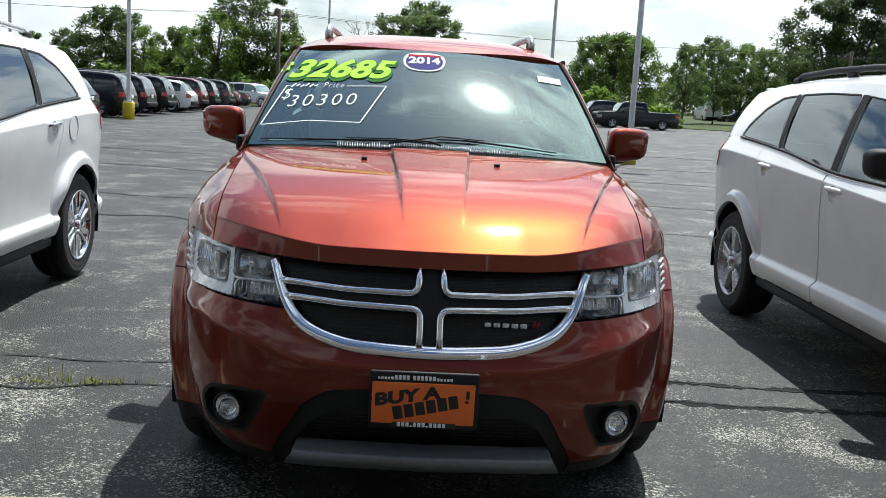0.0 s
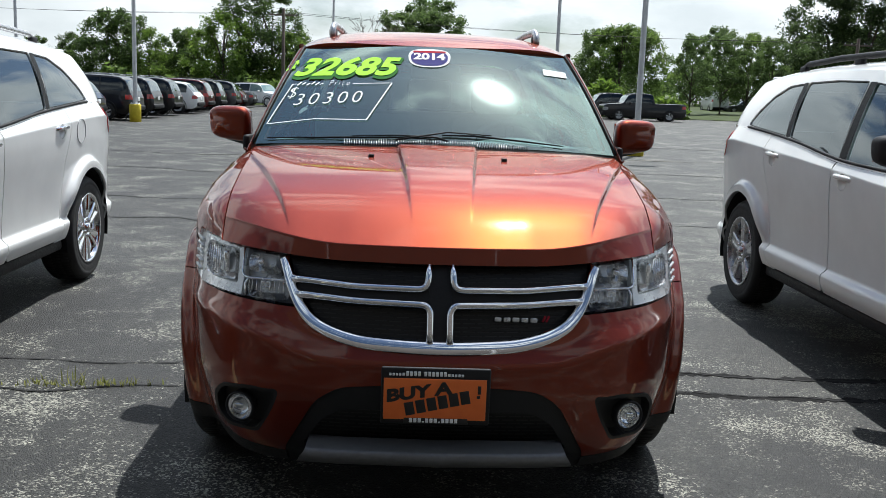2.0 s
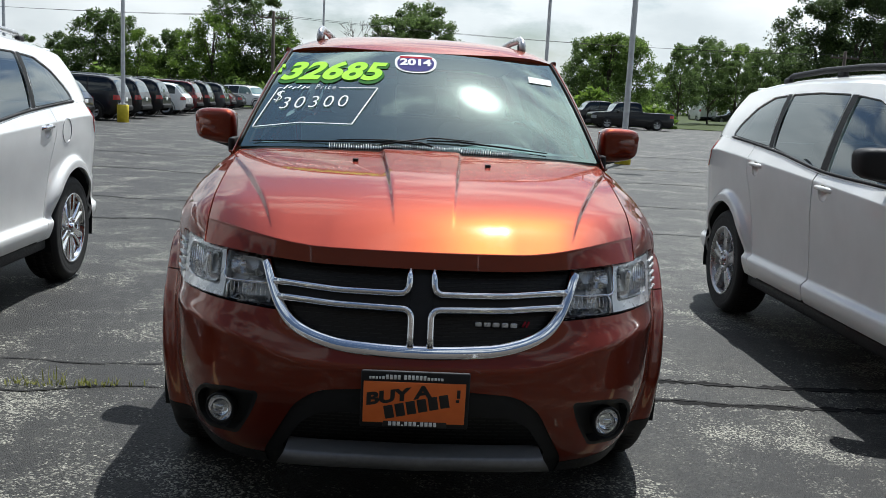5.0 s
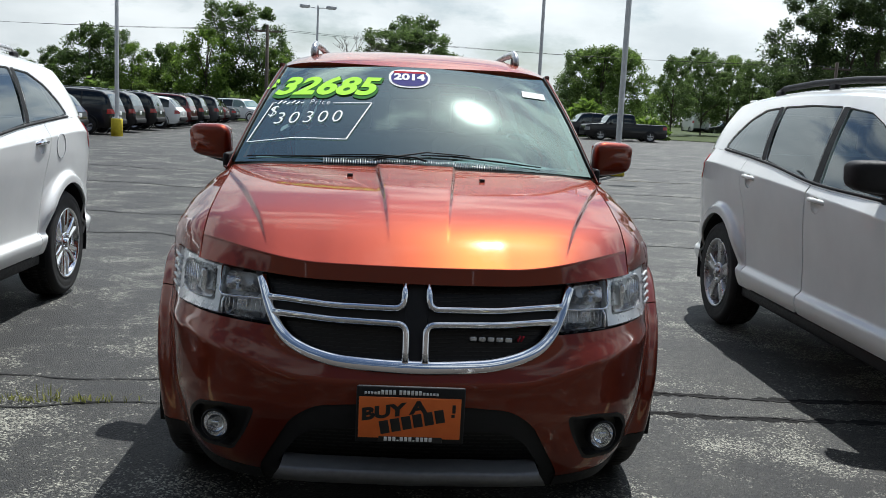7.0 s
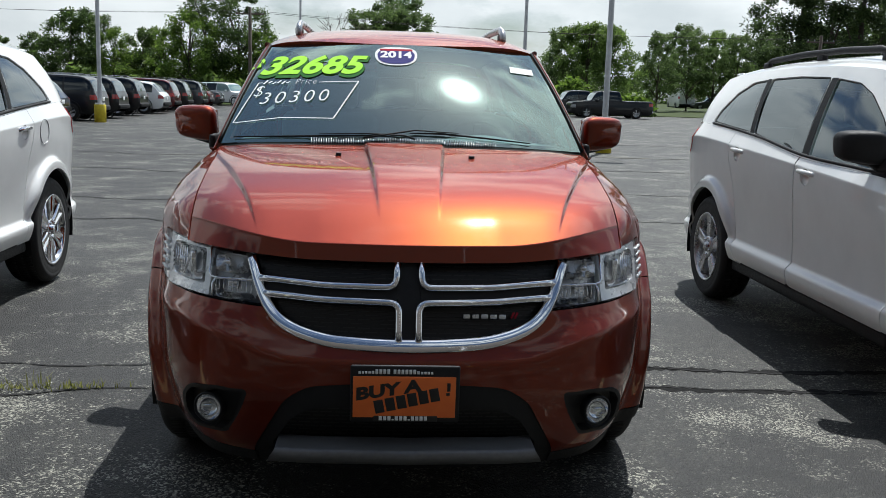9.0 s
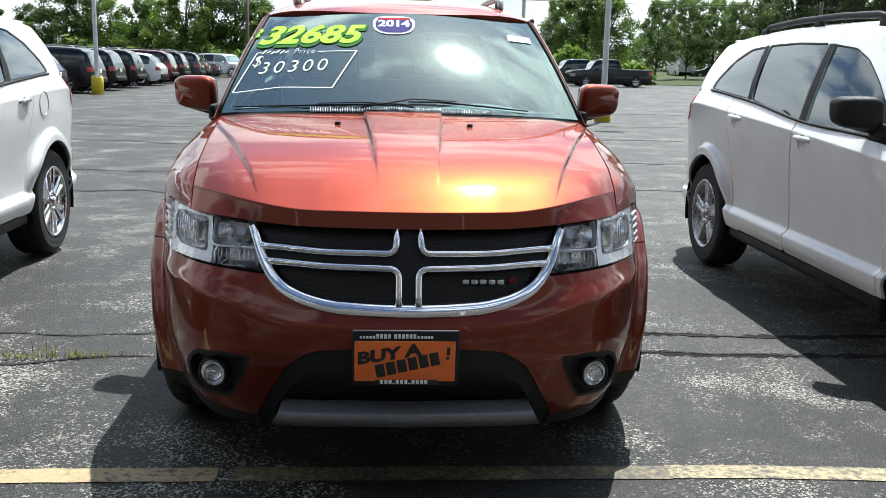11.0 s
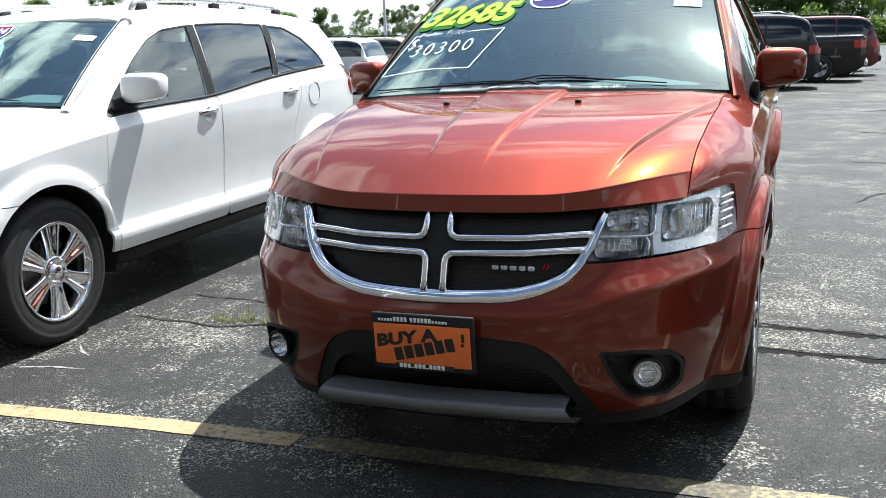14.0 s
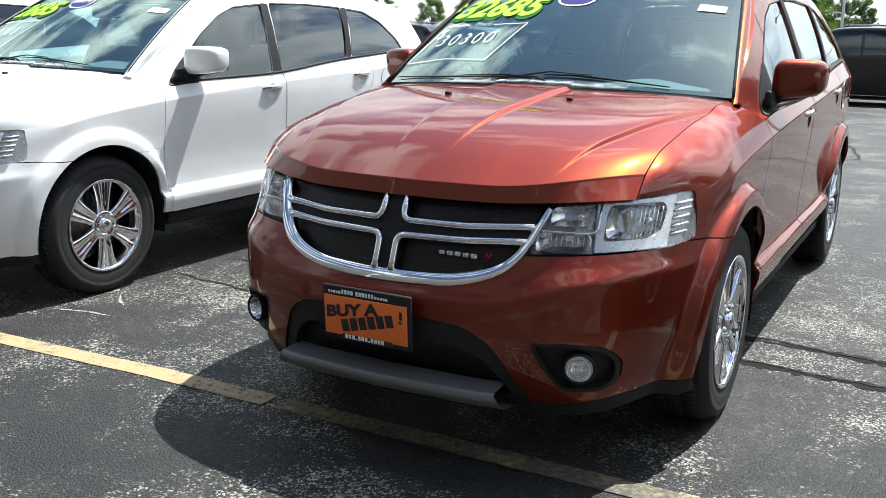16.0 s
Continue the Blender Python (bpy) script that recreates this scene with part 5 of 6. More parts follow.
def add_mirrors(car, shell_mat):
    for side in (1, -1):
        sd = (lambda lot: lot) if side > 0 else mirrored
        tag = "R" if side > 0 else "L"
        bm = bmesh.new()
        bmesh.ops.create_uvsphere(bm, u_segments=28, v_segments=18, radius=1.0)
        for v in bm.verts:
            c = v.co
            q = [math.copysign(abs(t) ** .52, t) for t in c]
            k = 1 + .10 * q[2]
            v.co = Vector((.940 + .100 * q[0] + .004 * q[2], 1.770 + .075 * q[1] * k - .030 * (1 - q[0]) * 0 + .035 * q[0], 1.206 + .078 * q[2] * (1 - .10 * q[0]) + .004 * q[0]))
        bm.verts.index_update()
        lot = [tuple(v.co) for v in bm.verts], [tuple(v.index for v in f.verts) for f in bm.faces]
        bm.free()
        mr = shared("mirror" + tag, "door_mirror", lambda: sd(lot), shell_mat, car, "body-coloured door mirror" if shell_mat is not M["plastic"] else "black door mirror")
        shared("mirfoot" + tag, "mirror_foot", lambda: sd(join(tube([(.81, 1.75, 1.115), (.87, 1.765, 1.128), (.935, 1.78, 1.140), (1.005, 1.805, 1.146)], [.05, .036, .030, .014], 10, .6), box(.845, 1.70, 1.125, .03, .17, .07, .012))), M["plastic"], mr)
        shared("mirglass" + tag, "mirror_glass", lambda: sd(moved(box(0, 0, 0, .165, .004, .115, .0015), Matrix.Translation((.932, 1.848, 1.206)) @ Matrix.Rotation(radians(20), 4, "Z"))), M["chrome"], mr)


def add_wipers(car):
    def on(a, b, lift):
        x, y, z = screen(np.array([a]), np.array([b]))
        return float(x[0]), float(y[0]) - lift * .35, float(z[0]) + lift
    blades = ([(-.03, .030), (-.16, .038), (-.50, .030), (-.93, .030)], [(.03, .062), (.20, .066), (.45, .046), (.70, .026)])
    arms = ([(.06, .002), (.0, .030), (-.20, .040), (-.46, .033)], [(-.22, .004), (-.10, .034), (.06, .074), (.30, .062)])
    for k in (0, 1):
        w = shared("wiper%d" % k, "wiper", lambda: tube([on(a, b, .008) for a, b in blades[k]], [.0022, .0034, .0034, .0020], 6, 1.3), M["soft_black"], car)
        shared("warm%d" % k, "wiper_arm", lambda: tube([on(a, b, .015) for a, b in arms[k]], [.0060, .0052, .0042, .0028], 6, .8), M["soft_black"], w)
    for sx in (1, -1):
        x, y, z = bonnet(np.array([.765]), np.array([sx * .345]))
        shared("jet%d" % sx, "washer_jet", lambda: box(float(x[0]), float(y[0]), float(z[0]) + .004, .022, .024, .014, .004), M["plastic"], car)


def add_interior(car):
    def dash():
        V, F = [], []
        prof = [(1.30, 1.12), (1.42, 1.145), (1.60, 1.155), (1.76, 1.140), (1.84, 1.08), (1.86, .85), (1.82, .60)]
        for i in range(31):
            x = -.70 + 1.4 * i / 30
            hump = .035 * math.exp(-((x - .36) / .17) ** 2)
            for y, z in prof:
                V.append((x, y, z + (hump if y > 1.5 else hump * .3)))
        n = len(prof)
        for i in range(30):
            for j in range(n - 1):
                a = i * n + j
                F.append((a, a + n, a + n + 1, a + 1))
        return V, F
    shared("dash", "dashboard", dash, M["interior"], car, "grey dashboard")
    sw = Matrix.Translation((.36, 1.93, 1.09)) @ Matrix.Rotation(radians(-62), 4, "X")
    def steer():
        t = lathe([(.185 + .016 * math.cos(w), .016 * math.sin(w)) for w in np.linspace(0, 2 * math.pi, 9)[:-1]], 40, "z", True)
        hub = box(0, 0, -.02, .16, .12, .05, .02)
        sp = join(box(.12, 0, -.015, .13, .035, .02, .008), box(-.12, 0, -.015, .13, .035, .02, .008), box(0, -.11, -.015, .04, .12, .02, .008))
        return moved(join(t, hub, sp), sw)
    shared("steer", "steering_wheel", steer, M["seat"], car, "grey steering wheel")
    def seat(x, y, w):
        back = moved(box(0, 0, .32, w, .14, .66, .05, 3), Matrix.Translation((x, y + .25, .62)) @ Matrix.Rotation(radians(14), 4, "X"))
        base = box(x, y, .58, w, .52, .16, .05, 3)
        head = moved(box(0, 0, 0, .27, .10, .19, .04, 3), Matrix.Translation((x, y + .46, 1.36)))
        return join(back, base, head)
    for k, (x, y, w) in enumerate(((.36, 2.25, .5), (-.36, 2.25, .5), (0, 3.1, 1.25))):
        shared("seat%d" % k, "seat", lambda: seat(x, y, w), M["seat"], car)
    shared("cabinfloor", "cabin_floor", lambda: join(box(0, 2.7, .42, 1.5, 3.0, .06, .01), box(0, 1.42, .75, 1.4, .04, .70, .01)), M["interior"], car)
    pair("doorcards", "door_lining", lambda: (box(.775, 2.62, .75, .03, 1.86, .60, .02)), M["interior"], car)
    shared("headlining", "headlining", lambda: sheet(lambda t, v: (roof(t, v)[0] * .97, roof(t, v)[1], roof(t, v)[2] - .03), np.linspace(.04, .97, 20), np.linspace(-1, 1, 15), rim=0), M["seat"], car)
    shared("inmirror", "rear_view_mirror", lambda: join(box(0, 1.92, 1.470, .24, .035, .07, .015), tube([(0, 1.92, 1.49), (0, 1.87, 1.550)], .012, 8)), M["plastic"], car, "black rear-view mirror")


def crossover(label, mat, at, style="chrome", bright=True, mirror=None, group=""):
    car = thing("crossover_car", label, "car", group, at=at)
    build_body(car, mat, bright, mirror or mat)
    build_face(car, mat)
    add_mirrors(car, mirror or mat)
    add_wipers(car)
    add_interior(car)
    for x in (.775, -.775):
        for y in (HUB_F, HUB_R):
            add_wheel(car, x, y, style)
    return car

# ---- ground ----
def ground_z(x, y):
    """The lot falls away from the bays, and a little to both sides of the orange car."""
    return -.0075 * np.clip(y - 3, 0, 35) - .001 * np.clip(y - 38, 0, 60) - .02 * np.clip(-x - 1.2, 0, 1) - .028 * np.clip(x - 1.2, 0, 1)


def build_ground():
    ys = np.concatenate([np.linspace(-300, -12, 12), np.linspace(-10, 40, 60), np.linspace(45, 110, 16), [150, 250, 500, 1000]])
    xs = np.concatenate([[-1000, -400, -150, -80], np.linspace(-50, 50, 60), [80, 150, 400, 1000], [-2.2, -1.2, 1.2, 2.2]])
    xs, ys = np.unique(xs), np.unique(np.append(ys, [3, 38, 98]))
    P, T = grid(xs, ys)
    V = [(x, y, float(ground_z(x, y))) for x, y in P]
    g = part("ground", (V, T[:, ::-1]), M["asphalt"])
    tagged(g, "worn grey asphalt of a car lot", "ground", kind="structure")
    return g


build_ground()

hero = crossover("copper orange crossover with chrome grille and price painted on the windscreen", M["copper"], (0.005, 0, 0), group="row of parked crossovers")
left_car = crossover("white crossover with chrome wheels parked beside the orange one", M["white"], (-3.240, .075, -.020), group="row of parked crossovers")
right_car = crossover("silver-white crossover with black mirrors and silver wheels", M["silver_white"], (3.140, -.03, -.028), "alloy", False, M["plastic"], "row of parked crossovers")

# ---- price figures, plate and stickers on the orange car ----
def on_screen(lot, lift=.004):
    """Lay flat figures, given in the pane's own coordinates, on the windscreen."""
    V = []
    for a, b, _ in lot[0]:
        x, y, z = screen(np.array([a]), np.array([b]))
        V.append((float(x[0]), float(y[0]) - lift * .45, float(z[0]) + lift * .9))
    return V, lot[1]


def fit_to(lot, x0, x1, y0, y1, slant=0.0):
    xs, ys = [v[0] for v in lot[0]], [v[1] for v in lot[0]]
    ax, ay = min(xs), min(ys)
    kx, ky = (x1 - x0) / (max(xs) - ax), (y1 - y0) / (max(ys) - ay)
    return [(x0 + (v[0] - ax) * kx, y0 + (v[1] - ay) * ky + slant * (v[0] - ax) * kx, 0) for v in lot[0]], lot[1]


def stroke(pts, w, n=10):
    """A drawn line of that width in the pane's coordinates; b counts 0.62 as much as a."""
    V, F = [], []
    for (a0, b0), (a1, b1) in zip(pts, pts[1:]):
        d = Vector(((a1 - a0) * .68, (b1 - b0) * .95))
        nx, ny = -d.y / d.length * w, d.x / d.length * w
        k = len(V)
        for i in range(n + 1):
            t = i / n
            a, b = a0 + (a1 - a0) * t, b0 + (b1 - b0) * t
            V += [(a + nx / .68, b + ny / .95, 0), (a - nx / .68, b - ny / .95, 0)]
        F += [(k + 2 * i, k + 2 * i + 1, k + 2 * i + 3, k + 2 * i + 2) for i in range(n)]
    return V, F


def disc_flat(ca, cb, ra, rb, n=40):
    return [(ca, cb, 0)] + [(ca + ra * math.cos(2 * math.pi * i / n), cb + rb * math.sin(2 * math.pi * i / n), 0) for i in range(n)], [(0, 1 + i, 1 + (i + 1) % n) for i in range(n)]


def shield(ca, cb, ra, rb):
    """Outline of a road-shield sticker."""
    n, V = 48, [(ca, cb, 0)]
    for i in range(n):
        w = 2 * math.pi * i / n
        c, s = math.cos(w), math.sin(w)
        k = 1 / (abs(c) ** 2.6 + abs(s) ** 2.6) ** (1 / 2.6)
        top = .86 if s > 0 else 1.0
        V.append((ca + ra * c * k * (.94 + .06 * s), cb + rb * s * k * top + (.06 * rb * abs(c) if s > .6 else 0), 0))
    return V, [(0, 1 + i, 1 + (i + 1) % n) for i in range(n)]


def window_figures(car, price="32685"):
    pr = glyphs(price, 1.0, .28, .035, 1.02)
    pr_out = glyphs(price, 1.0, .28, .075, 1.02)
    back = split_flat(fit_to(pr_out, PRICE[0] - .012, PRICE[1] + .018, PRICE[2] - .035, PRICE[3] + .008), .05)
    front = split_flat(fit_to(pr, PRICE[0], PRICE[1], PRICE[2], PRICE[3]), .05)
    f = part("price_lettering", on_screen(front, .0065), M["lime"], car, "lime green price figures on the windscreen", smooth=False)
    part("price_outline", on_screen(back, .0040), M["lime_dark"], f, "dark green drop outline", smooth=False)
    dol = glyphs("$", 1.0, .28, .03)
    part("price_sign", on_screen(fit_to(dol, PRICE[0] - .075, PRICE[0] - .012, PRICE[2] + .03, PRICE[3] - .03), .0065), M["lime"], f, smooth=False)
    frame_pts = [(-.535, .520), (-.285, .530), (-.400, .180), (-.70, .188), (-.965, .150), (-.965, .30), (-.955, .520), (-.905, .522)]
    bx = join(stroke([frame_pts[0], frame_pts[1], frame_pts[2], frame_pts[3], frame_pts[4]], .0030), stroke([(-.972, .150), (-.930, .520), (-.905, .522)], .0026))
    h = part("handwritten_price", on_screen(bx, .005), M["chalk"], car, "white marker box with a handwritten price", smooth=False)
    num = split_flat(fit_to(glyphs("30300", 1.0, .10, -.010, 1.3), -.865, -.455, .310, .418, .07), .05)
    part("written_price", on_screen(num, .005), M["chalk"], h, smooth=False)
    part("written_sign", on_screen(fit_to(glyphs("$", 1.0, .1, -.02), -.925, -.875, .37, .49), .005), M["chalk"], h, smooth=False)
    word = split_flat(fit_to(glyphs("Price", 1.0, .12, -.018, 1.25), -.685, -.555, .505, .555), .05)
    part("written_word", on_screen(word, .005), M["chalk"], h, smooth=False)
    part("written_bar", on_screen(join(*[stroke([(-.895 + .030 * i, .507 + .008 * (i % 2)), (-.876 + .030 * i, .545 - .008 * (i % 3))], .0040, 3) for i in range(6)]), .005), M["chalk"], h, smooth=False)
    c, r = (-.050, .845), (.158, .125)
    s = part("year_sticker", on_screen(shield(*c, *r), .0035), M["chalk"], car, "shield-shaped year sticker in white, red and violet", smooth=False)
    part("sticker_field", on_screen(shield(c[0], c[1] - .010, r[0] * .88, r[1] * .80), .0052), M["badge_blue"], s, smooth=False)
    part("sticker_band", on_screen(([(c[0] - .120, c[1] + .052, 0), (c[0] + .120, c[1] + .052, 0), (c[0] + .115, c[1] + .078, 0), (c[0] - .115, c[1] + .078, 0)], [(0, 1, 2, 3)]), .0064), M["badge_red"], s, smooth=False)
    part("sticker_year", on_screen(fit_to(glyphs("2014", 1.0, 0, .04), c[0] - .112, c[0] + .112, c[1] - .042, c[1] + .045), .0072), M["chalk"], s, smooth=False)
    part("inspection_sticker", on_screen(([(.745, .710, 0), (.912, .700, 0), (.922, .768, 0), (.757, .785, 0)], [(0, 1, 2, 3)]), .004), M["chalk"], car, "small white paper sticker in the windscreen corner", smooth=False)


PRICE = (-.955, -.245, .605, .830)
window_figures(hero)
window_figures(left_car, "2685")


def front_plate(car, at):
    p = thing("license_plate", "black framed dealer plate with orange field on the orange car's bumper", "license plate", at=at)
    p.rotation_euler = (radians(4), 0, 0)
    part("plate_frame", box(0, .006, 0, .322, .014, .178, .006), M["plastic"], p, "black plastic plate frame")
    part("plate_field", box(-.002, -.003, -.007, .302, .006, .128, .002), M["orange"], p, "bright orange plate face")

    def flat(lot, x0, x1, z0, z1, slant, lift, name, mat, label=""):
        q = fit_to(lot, x0, x1, z0, z1, slant)
        part(name, ([(v[0], lift, v[1]) for v in q[0]], q[1]), mat, p, label, smooth=False)
    flat(glyphs("BUY A", 1.0, 0, .05), -.143, .050, -.018, .023, .16, -.0075, "plate_lettering", M["ink"], "black slanted words")
    # the name below is left as plain bars
    bars, x = [], -.076
    for i in range(6):
        bars.append(moved(box(0, 0, 0, .0275, .002, .041, .001), Matrix.Translation((x, -.0065, -.036 + .23 * (x + .076))) @ Matrix.Rotation(radians(-11), 4, "Y")))
        x += .0325
    for b in bars:
        part("plate_name_bar", b, M["ink"], p, "black bar in place of a letter")
    part("plate_mark", join(box(.128, -.0065, .026, .010, .002, .026, .001), box(.126, -.0065, .004, .010, .002, .009, .001)), M["ink"], p)
    def print_row(name, z, lift, pieces, label):
        x = pieces[0]
        for w, h, n in pieces[1:]:
            for _ in range(n):
                if h:
                    part(name, box(x + w / 2, lift, z - .0065 + h / 2, w * .72, .002, h, .0006, 1), M["chalk"], p, label)
                x += w
    print_row("plate_top_bar", .071, -.0025, (-.139, (.0095, .008, 4), (.011, .009, 1), (.0115, .014, 4), (.007, 0, 1), (.0115, .014, 6), (.011, .009, 1), (.0098, .008, 4)), "white bar of the frame's small print")
    print_row("plate_low_bar", -.072, -.0085, (-.078, (.0128, .013, 3), (.009, .004, 1), (.0128, .013, 3), (.009, .004, 1), (.0128, .013, 4)), "white bar of the frame's lower print")
    part("plate_tab", box(.002, -.004, -.074, .19, .005, .020, .003), M["ink"], p)
    return p


front_plate(hero, (-.004, -.008, .501))

# ---- yellow line, cracks and weeds ----
def strip(pts, width, z, seed=0, ragged=0.0, step=.12):
    """A flat band that follows a line over the ground."""
    rnd = random.Random(seed)
    V, F = [], []
    for (x0, y0), (x1, y1) in zip(pts, pts[1:]):
        n = max(2, int(math.hypot(x1 - x0, y1 - y0) / step))
        d = Vector((x1 - x0, y1 - y0)).normalized()
        for i in range(n):
            t = i / (n - 1)
            x, y = x0 + (x1 - x0) * t, y0 + (y1 - y0) * t
            w = width * (1 + ragged * (rnd.random() - .5))
            j = ragged * width * (rnd.random() - .5)
            for sgn in (1, -1):
                px, py = x - d.y * (w * sgn / 2 + j), y + d.x * (w * sgn / 2 + j)
                V.append((px, py, float(ground_z(px, py)) + z))
    F = [(2 * i, 2 * i + 1, 2 * i + 3, 2 * i + 2) for i in range(len(V) // 2 - 1)]
    return V, F


# second stretch, below the orange car: worn and dimmed in colour for shade
for k, (x0, x1) in enumerate(((-9.5, -.62), (-.57, .92), (.92, 2.3), (2.33, 9.5))):
    tagged(part("parking_line", strip([(x0, .275), (x1, .272)], .106, .0035, k, .05, .08), M[("line", "line_worn", "line_mid", "line_mid")[k]]), "worn yellow painted parking line on asphalt", "line", kind="structure")
for y in (22.0, 25.0, 28.2):
    tagged(part("parking_line", strip([(1.5, y - 1.5), (6.5, y - 1.6)], .08, .004, 3), M["line_worn"]), "faded yellow bay line on asphalt", "line", "bay lines", "structure")

CRACKS = [
    ([(.70, 2.02), (1.8, 1.96), (2.6, 2.03), (3.6, 1.95)], .035), ([(.70, 1.66), (1.7, 1.64), (2.6, 1.70), (3.6, 1.62)], .030),
    ([(-.95, 1.95), (-1.5, 1.90), (-2.3, 2.0)], .016), ([(-1.0, 1.50), (-1.3, 1.56), (-1.72, 1.50), (-2.4, 1.58)], .020),
    ([(-1.2, 6.6), (-2.6, 7.4), (-4.2, 7.1)], .06), ([(-1.3, 9.4), (-3.4, 9.1), (-6.0, 9.9)], .06), ([(-1.4, 12.5), (-4.6, 13.6), (-7.5, 13.1)], .09),
    ([(1.5, 5.6), (2.1, 6.9), (2.6, 8.4), (3.2, 10.2)], .026), ([(1.5, 8.2), (3.6, 8.0), (5.5, 8.3)], .05), ([(1.7, 11.5), (4.2, 11.1), (7.5, 11.6)], .06),
    ([(1.9, 15.2), (5.2, 15.9), (9.5, 15.2)], .10), ([(2.2, 21.0), (6.5, 20.2), (12.5, 21.4)], .14), ([(-1.6, 18.0), (-5.0, 17.2), (-9.0, 18.3)], .12),
    ([(.2, 6.2), (-.4, 8.4), (.5, 10.0), (.1, 12.6)], .05), ([(2.0, 26.0), (8.0, 27.0), (15.0, 26.2)], .2),
]
def ribbon(pts, width, z, seed, wander=.012, ragged=.5, step=.05):
    """An unbroken band along a wandering line, for cracks and scrapes."""
    rnd = random.Random(seed)
    ph = [rnd.uniform(0, 6.28) for _ in range(4)]
    line, run = [], 0.0
    for (x0, y0), (x1, y1) in zip(pts, pts[1:]):
        ln = math.hypot(x1 - x0, y1 - y0)
        n = max(2, int(ln / step))
        for i in range(n):
            r = run + ln * i / n
            off = wander * (math.sin(r * 2.3 + ph[0]) + .7 * math.sin(r * 6.1 + ph[1]) + .5 * math.sin(r * 15 + ph[2]) + .4 * rnd.uniform(-1, 1))
            line.append((x0 + (x1 - x0) * i / n - (y1 - y0) / ln * off, y0 + (y1 - y0) * i / n + (x1 - x0) / ln * off))
        run += ln
    line.append(pts[-1])
    V = []
    for i, (x, y) in enumerate(line):
        xa, ya = line[max(i - 1, 0)]
        xb, yb = line[min(i + 1, len(line) - 1)]
        d = Vector((xb - xa, yb - ya)).normalized()
        w = width / 2 * (1 + ragged * rnd.uniform(-1, 1)) * min(1, .3 + i * .2, .3 + (len(line) - 1 - i) * .2)
        for sgn in (1, -1):
            px, py = x - d.y * w * sgn, y + d.x * w * sgn
            V.append((px, py, float(ground_z(px, py)) + z))
    return V, [(2 * i, 2 * i + 1, 2 * i + 3, 2 * i + 2) for i in range(len(line) - 1)]


for k, (pts, w) in enumerate(CRACKS):
    if .029 < w < .036:
        tagged(part("pavement_seam", ribbon(pts, .055, .0012, 140 + k, .008, .8, .03), M["seam"]), "darker filled seam across the asphalt", "seam", "asphalt seams", "structure")
        w = .018
    tagged(part("pavement_crack", ribbon(pts, w * .8, .004, 90 + k, .012 + w * .3), M["tar"]), "dark crack in the asphalt", "crack", "asphalt cracks", "structure")
SCRAPES = [[(-2.35, .71), (-2.15, .77), (-1.97, .77)], [(-2.25, 1.07), (-2.17, .99), (-2.08, .93)]]
for k, pts in enumerate(SCRAPES):
    tagged(part("scrape_mark", ribbon(pts, .012, .003, 300 + k, .004, .8, .02), M["scrape"]), "pale scrape mark on the asphalt", "mark", "scrape marks", "structure")


def tuft(x, y, seed, n=60, h=.11, spread=.22, mat="weed"):
    rnd = random.Random(seed)
    V, F = [], []
    for i in range(n):
        bx, by = x + rnd.gauss(0, spread), y + rnd.gauss(0, spread * .22)
        a, hh, lean = rnd.uniform(0, 6.28), h * rnd.uniform(.35, 1.1), rnd.uniform(.1, .8)
        dx, dy = math.cos(a), math.sin(a)
        k = len(V)
        for j, w in ((0, .0035), (1, .003), (2, .0006)):
            t = j / 2
            cx, cy, cz = bx + dx * lean * hh * t * t, by + dy * lean * hh * t * t, hh * t
            V += [(cx - dy * w, cy + dx * w, cz), (cx + dy * w, cy - dx * w, cz)]
        F += [(k, k + 1, k + 3, k + 2), (k + 2, k + 3, k + 5, k + 4)]
    return V, F


tagged(part("weed_tuft", join(tuft(-1.70, 1.54, 5, 90, .030, .10), tuft(-1.42, 1.56, 6, 60, .035, .07), tuft(-1.62, 1.60, 9, 7, .07, .04)), M["weed"], smooth=False), "dry green weeds growing from a crack", "weeds", kind="stuff")


# ---- light poles ----
def light_pole(at, height=8.2, heads=2, rz=0):
    p = thing("light_pole", "grey steel light pole on a yellow painted concrete base", "light pole", "lot light poles", at=at, rz=rz)
    part("pole_shaft", lathe([(.082, .60), (.080, 1.5), (.062, height - .1), (.05, height), (.001, height + .01)], 16, "z"), M["pole"], p)
    part("base_plate", box(0, 0, .675, .30, .30, .03, .008), M["pole"], p)
    part("concrete_base", lathe([(.001, -.1), (.215, -.1), (.215, .63), (.195, .655), (.001, .66)], 28, "z"), M["yellow"], p, "yellow painted concrete base")
    for i in range(4):
        part("anchor_bolt", lathe([(.012, .68), (.012, .73), (.001, .732)], 6, "z"), M["pole"], p).matrix_basis = Matrix.Translation((.115 * (1 if i & 1 else -1), .115 * (1 if i & 2 else -1), 0))
    for sx in ((1, -1) if heads == 2 else (1,)):
        part("arm", tube([(0, 0, height - .18), (sx * .35, 0, height - .15), (sx * .6, 0, height - .12)], .03, 8), M["pole"], p)
        hd = part("lamp_head", box(sx * .82, 0, height - .10, .62, .36, .17, .03), M["pole"], p)
        part("lamp_glass", box(sx * .82, 0, height - .195, .46, .28, .02, .005), M["chalk"], hd)
    return p


for x, y, hh, rz in ((5.85, 22.5, 8.4, 0), (-10.6, 34.0, 8.4, 0), (5.9, 38.0, 8.4, 0), (-5.2, 58.0, 7.6, 10), (-22.0, 21.0, 8.4, 0), (-19.0, 44.0, 8.4, 0), (4.4, -13.5, 8.4, 0), (-8.5, -12.0, 8.4, 0)):
    light_pole((x, y, float(ground_z(x, y))), hh, 2, rz)


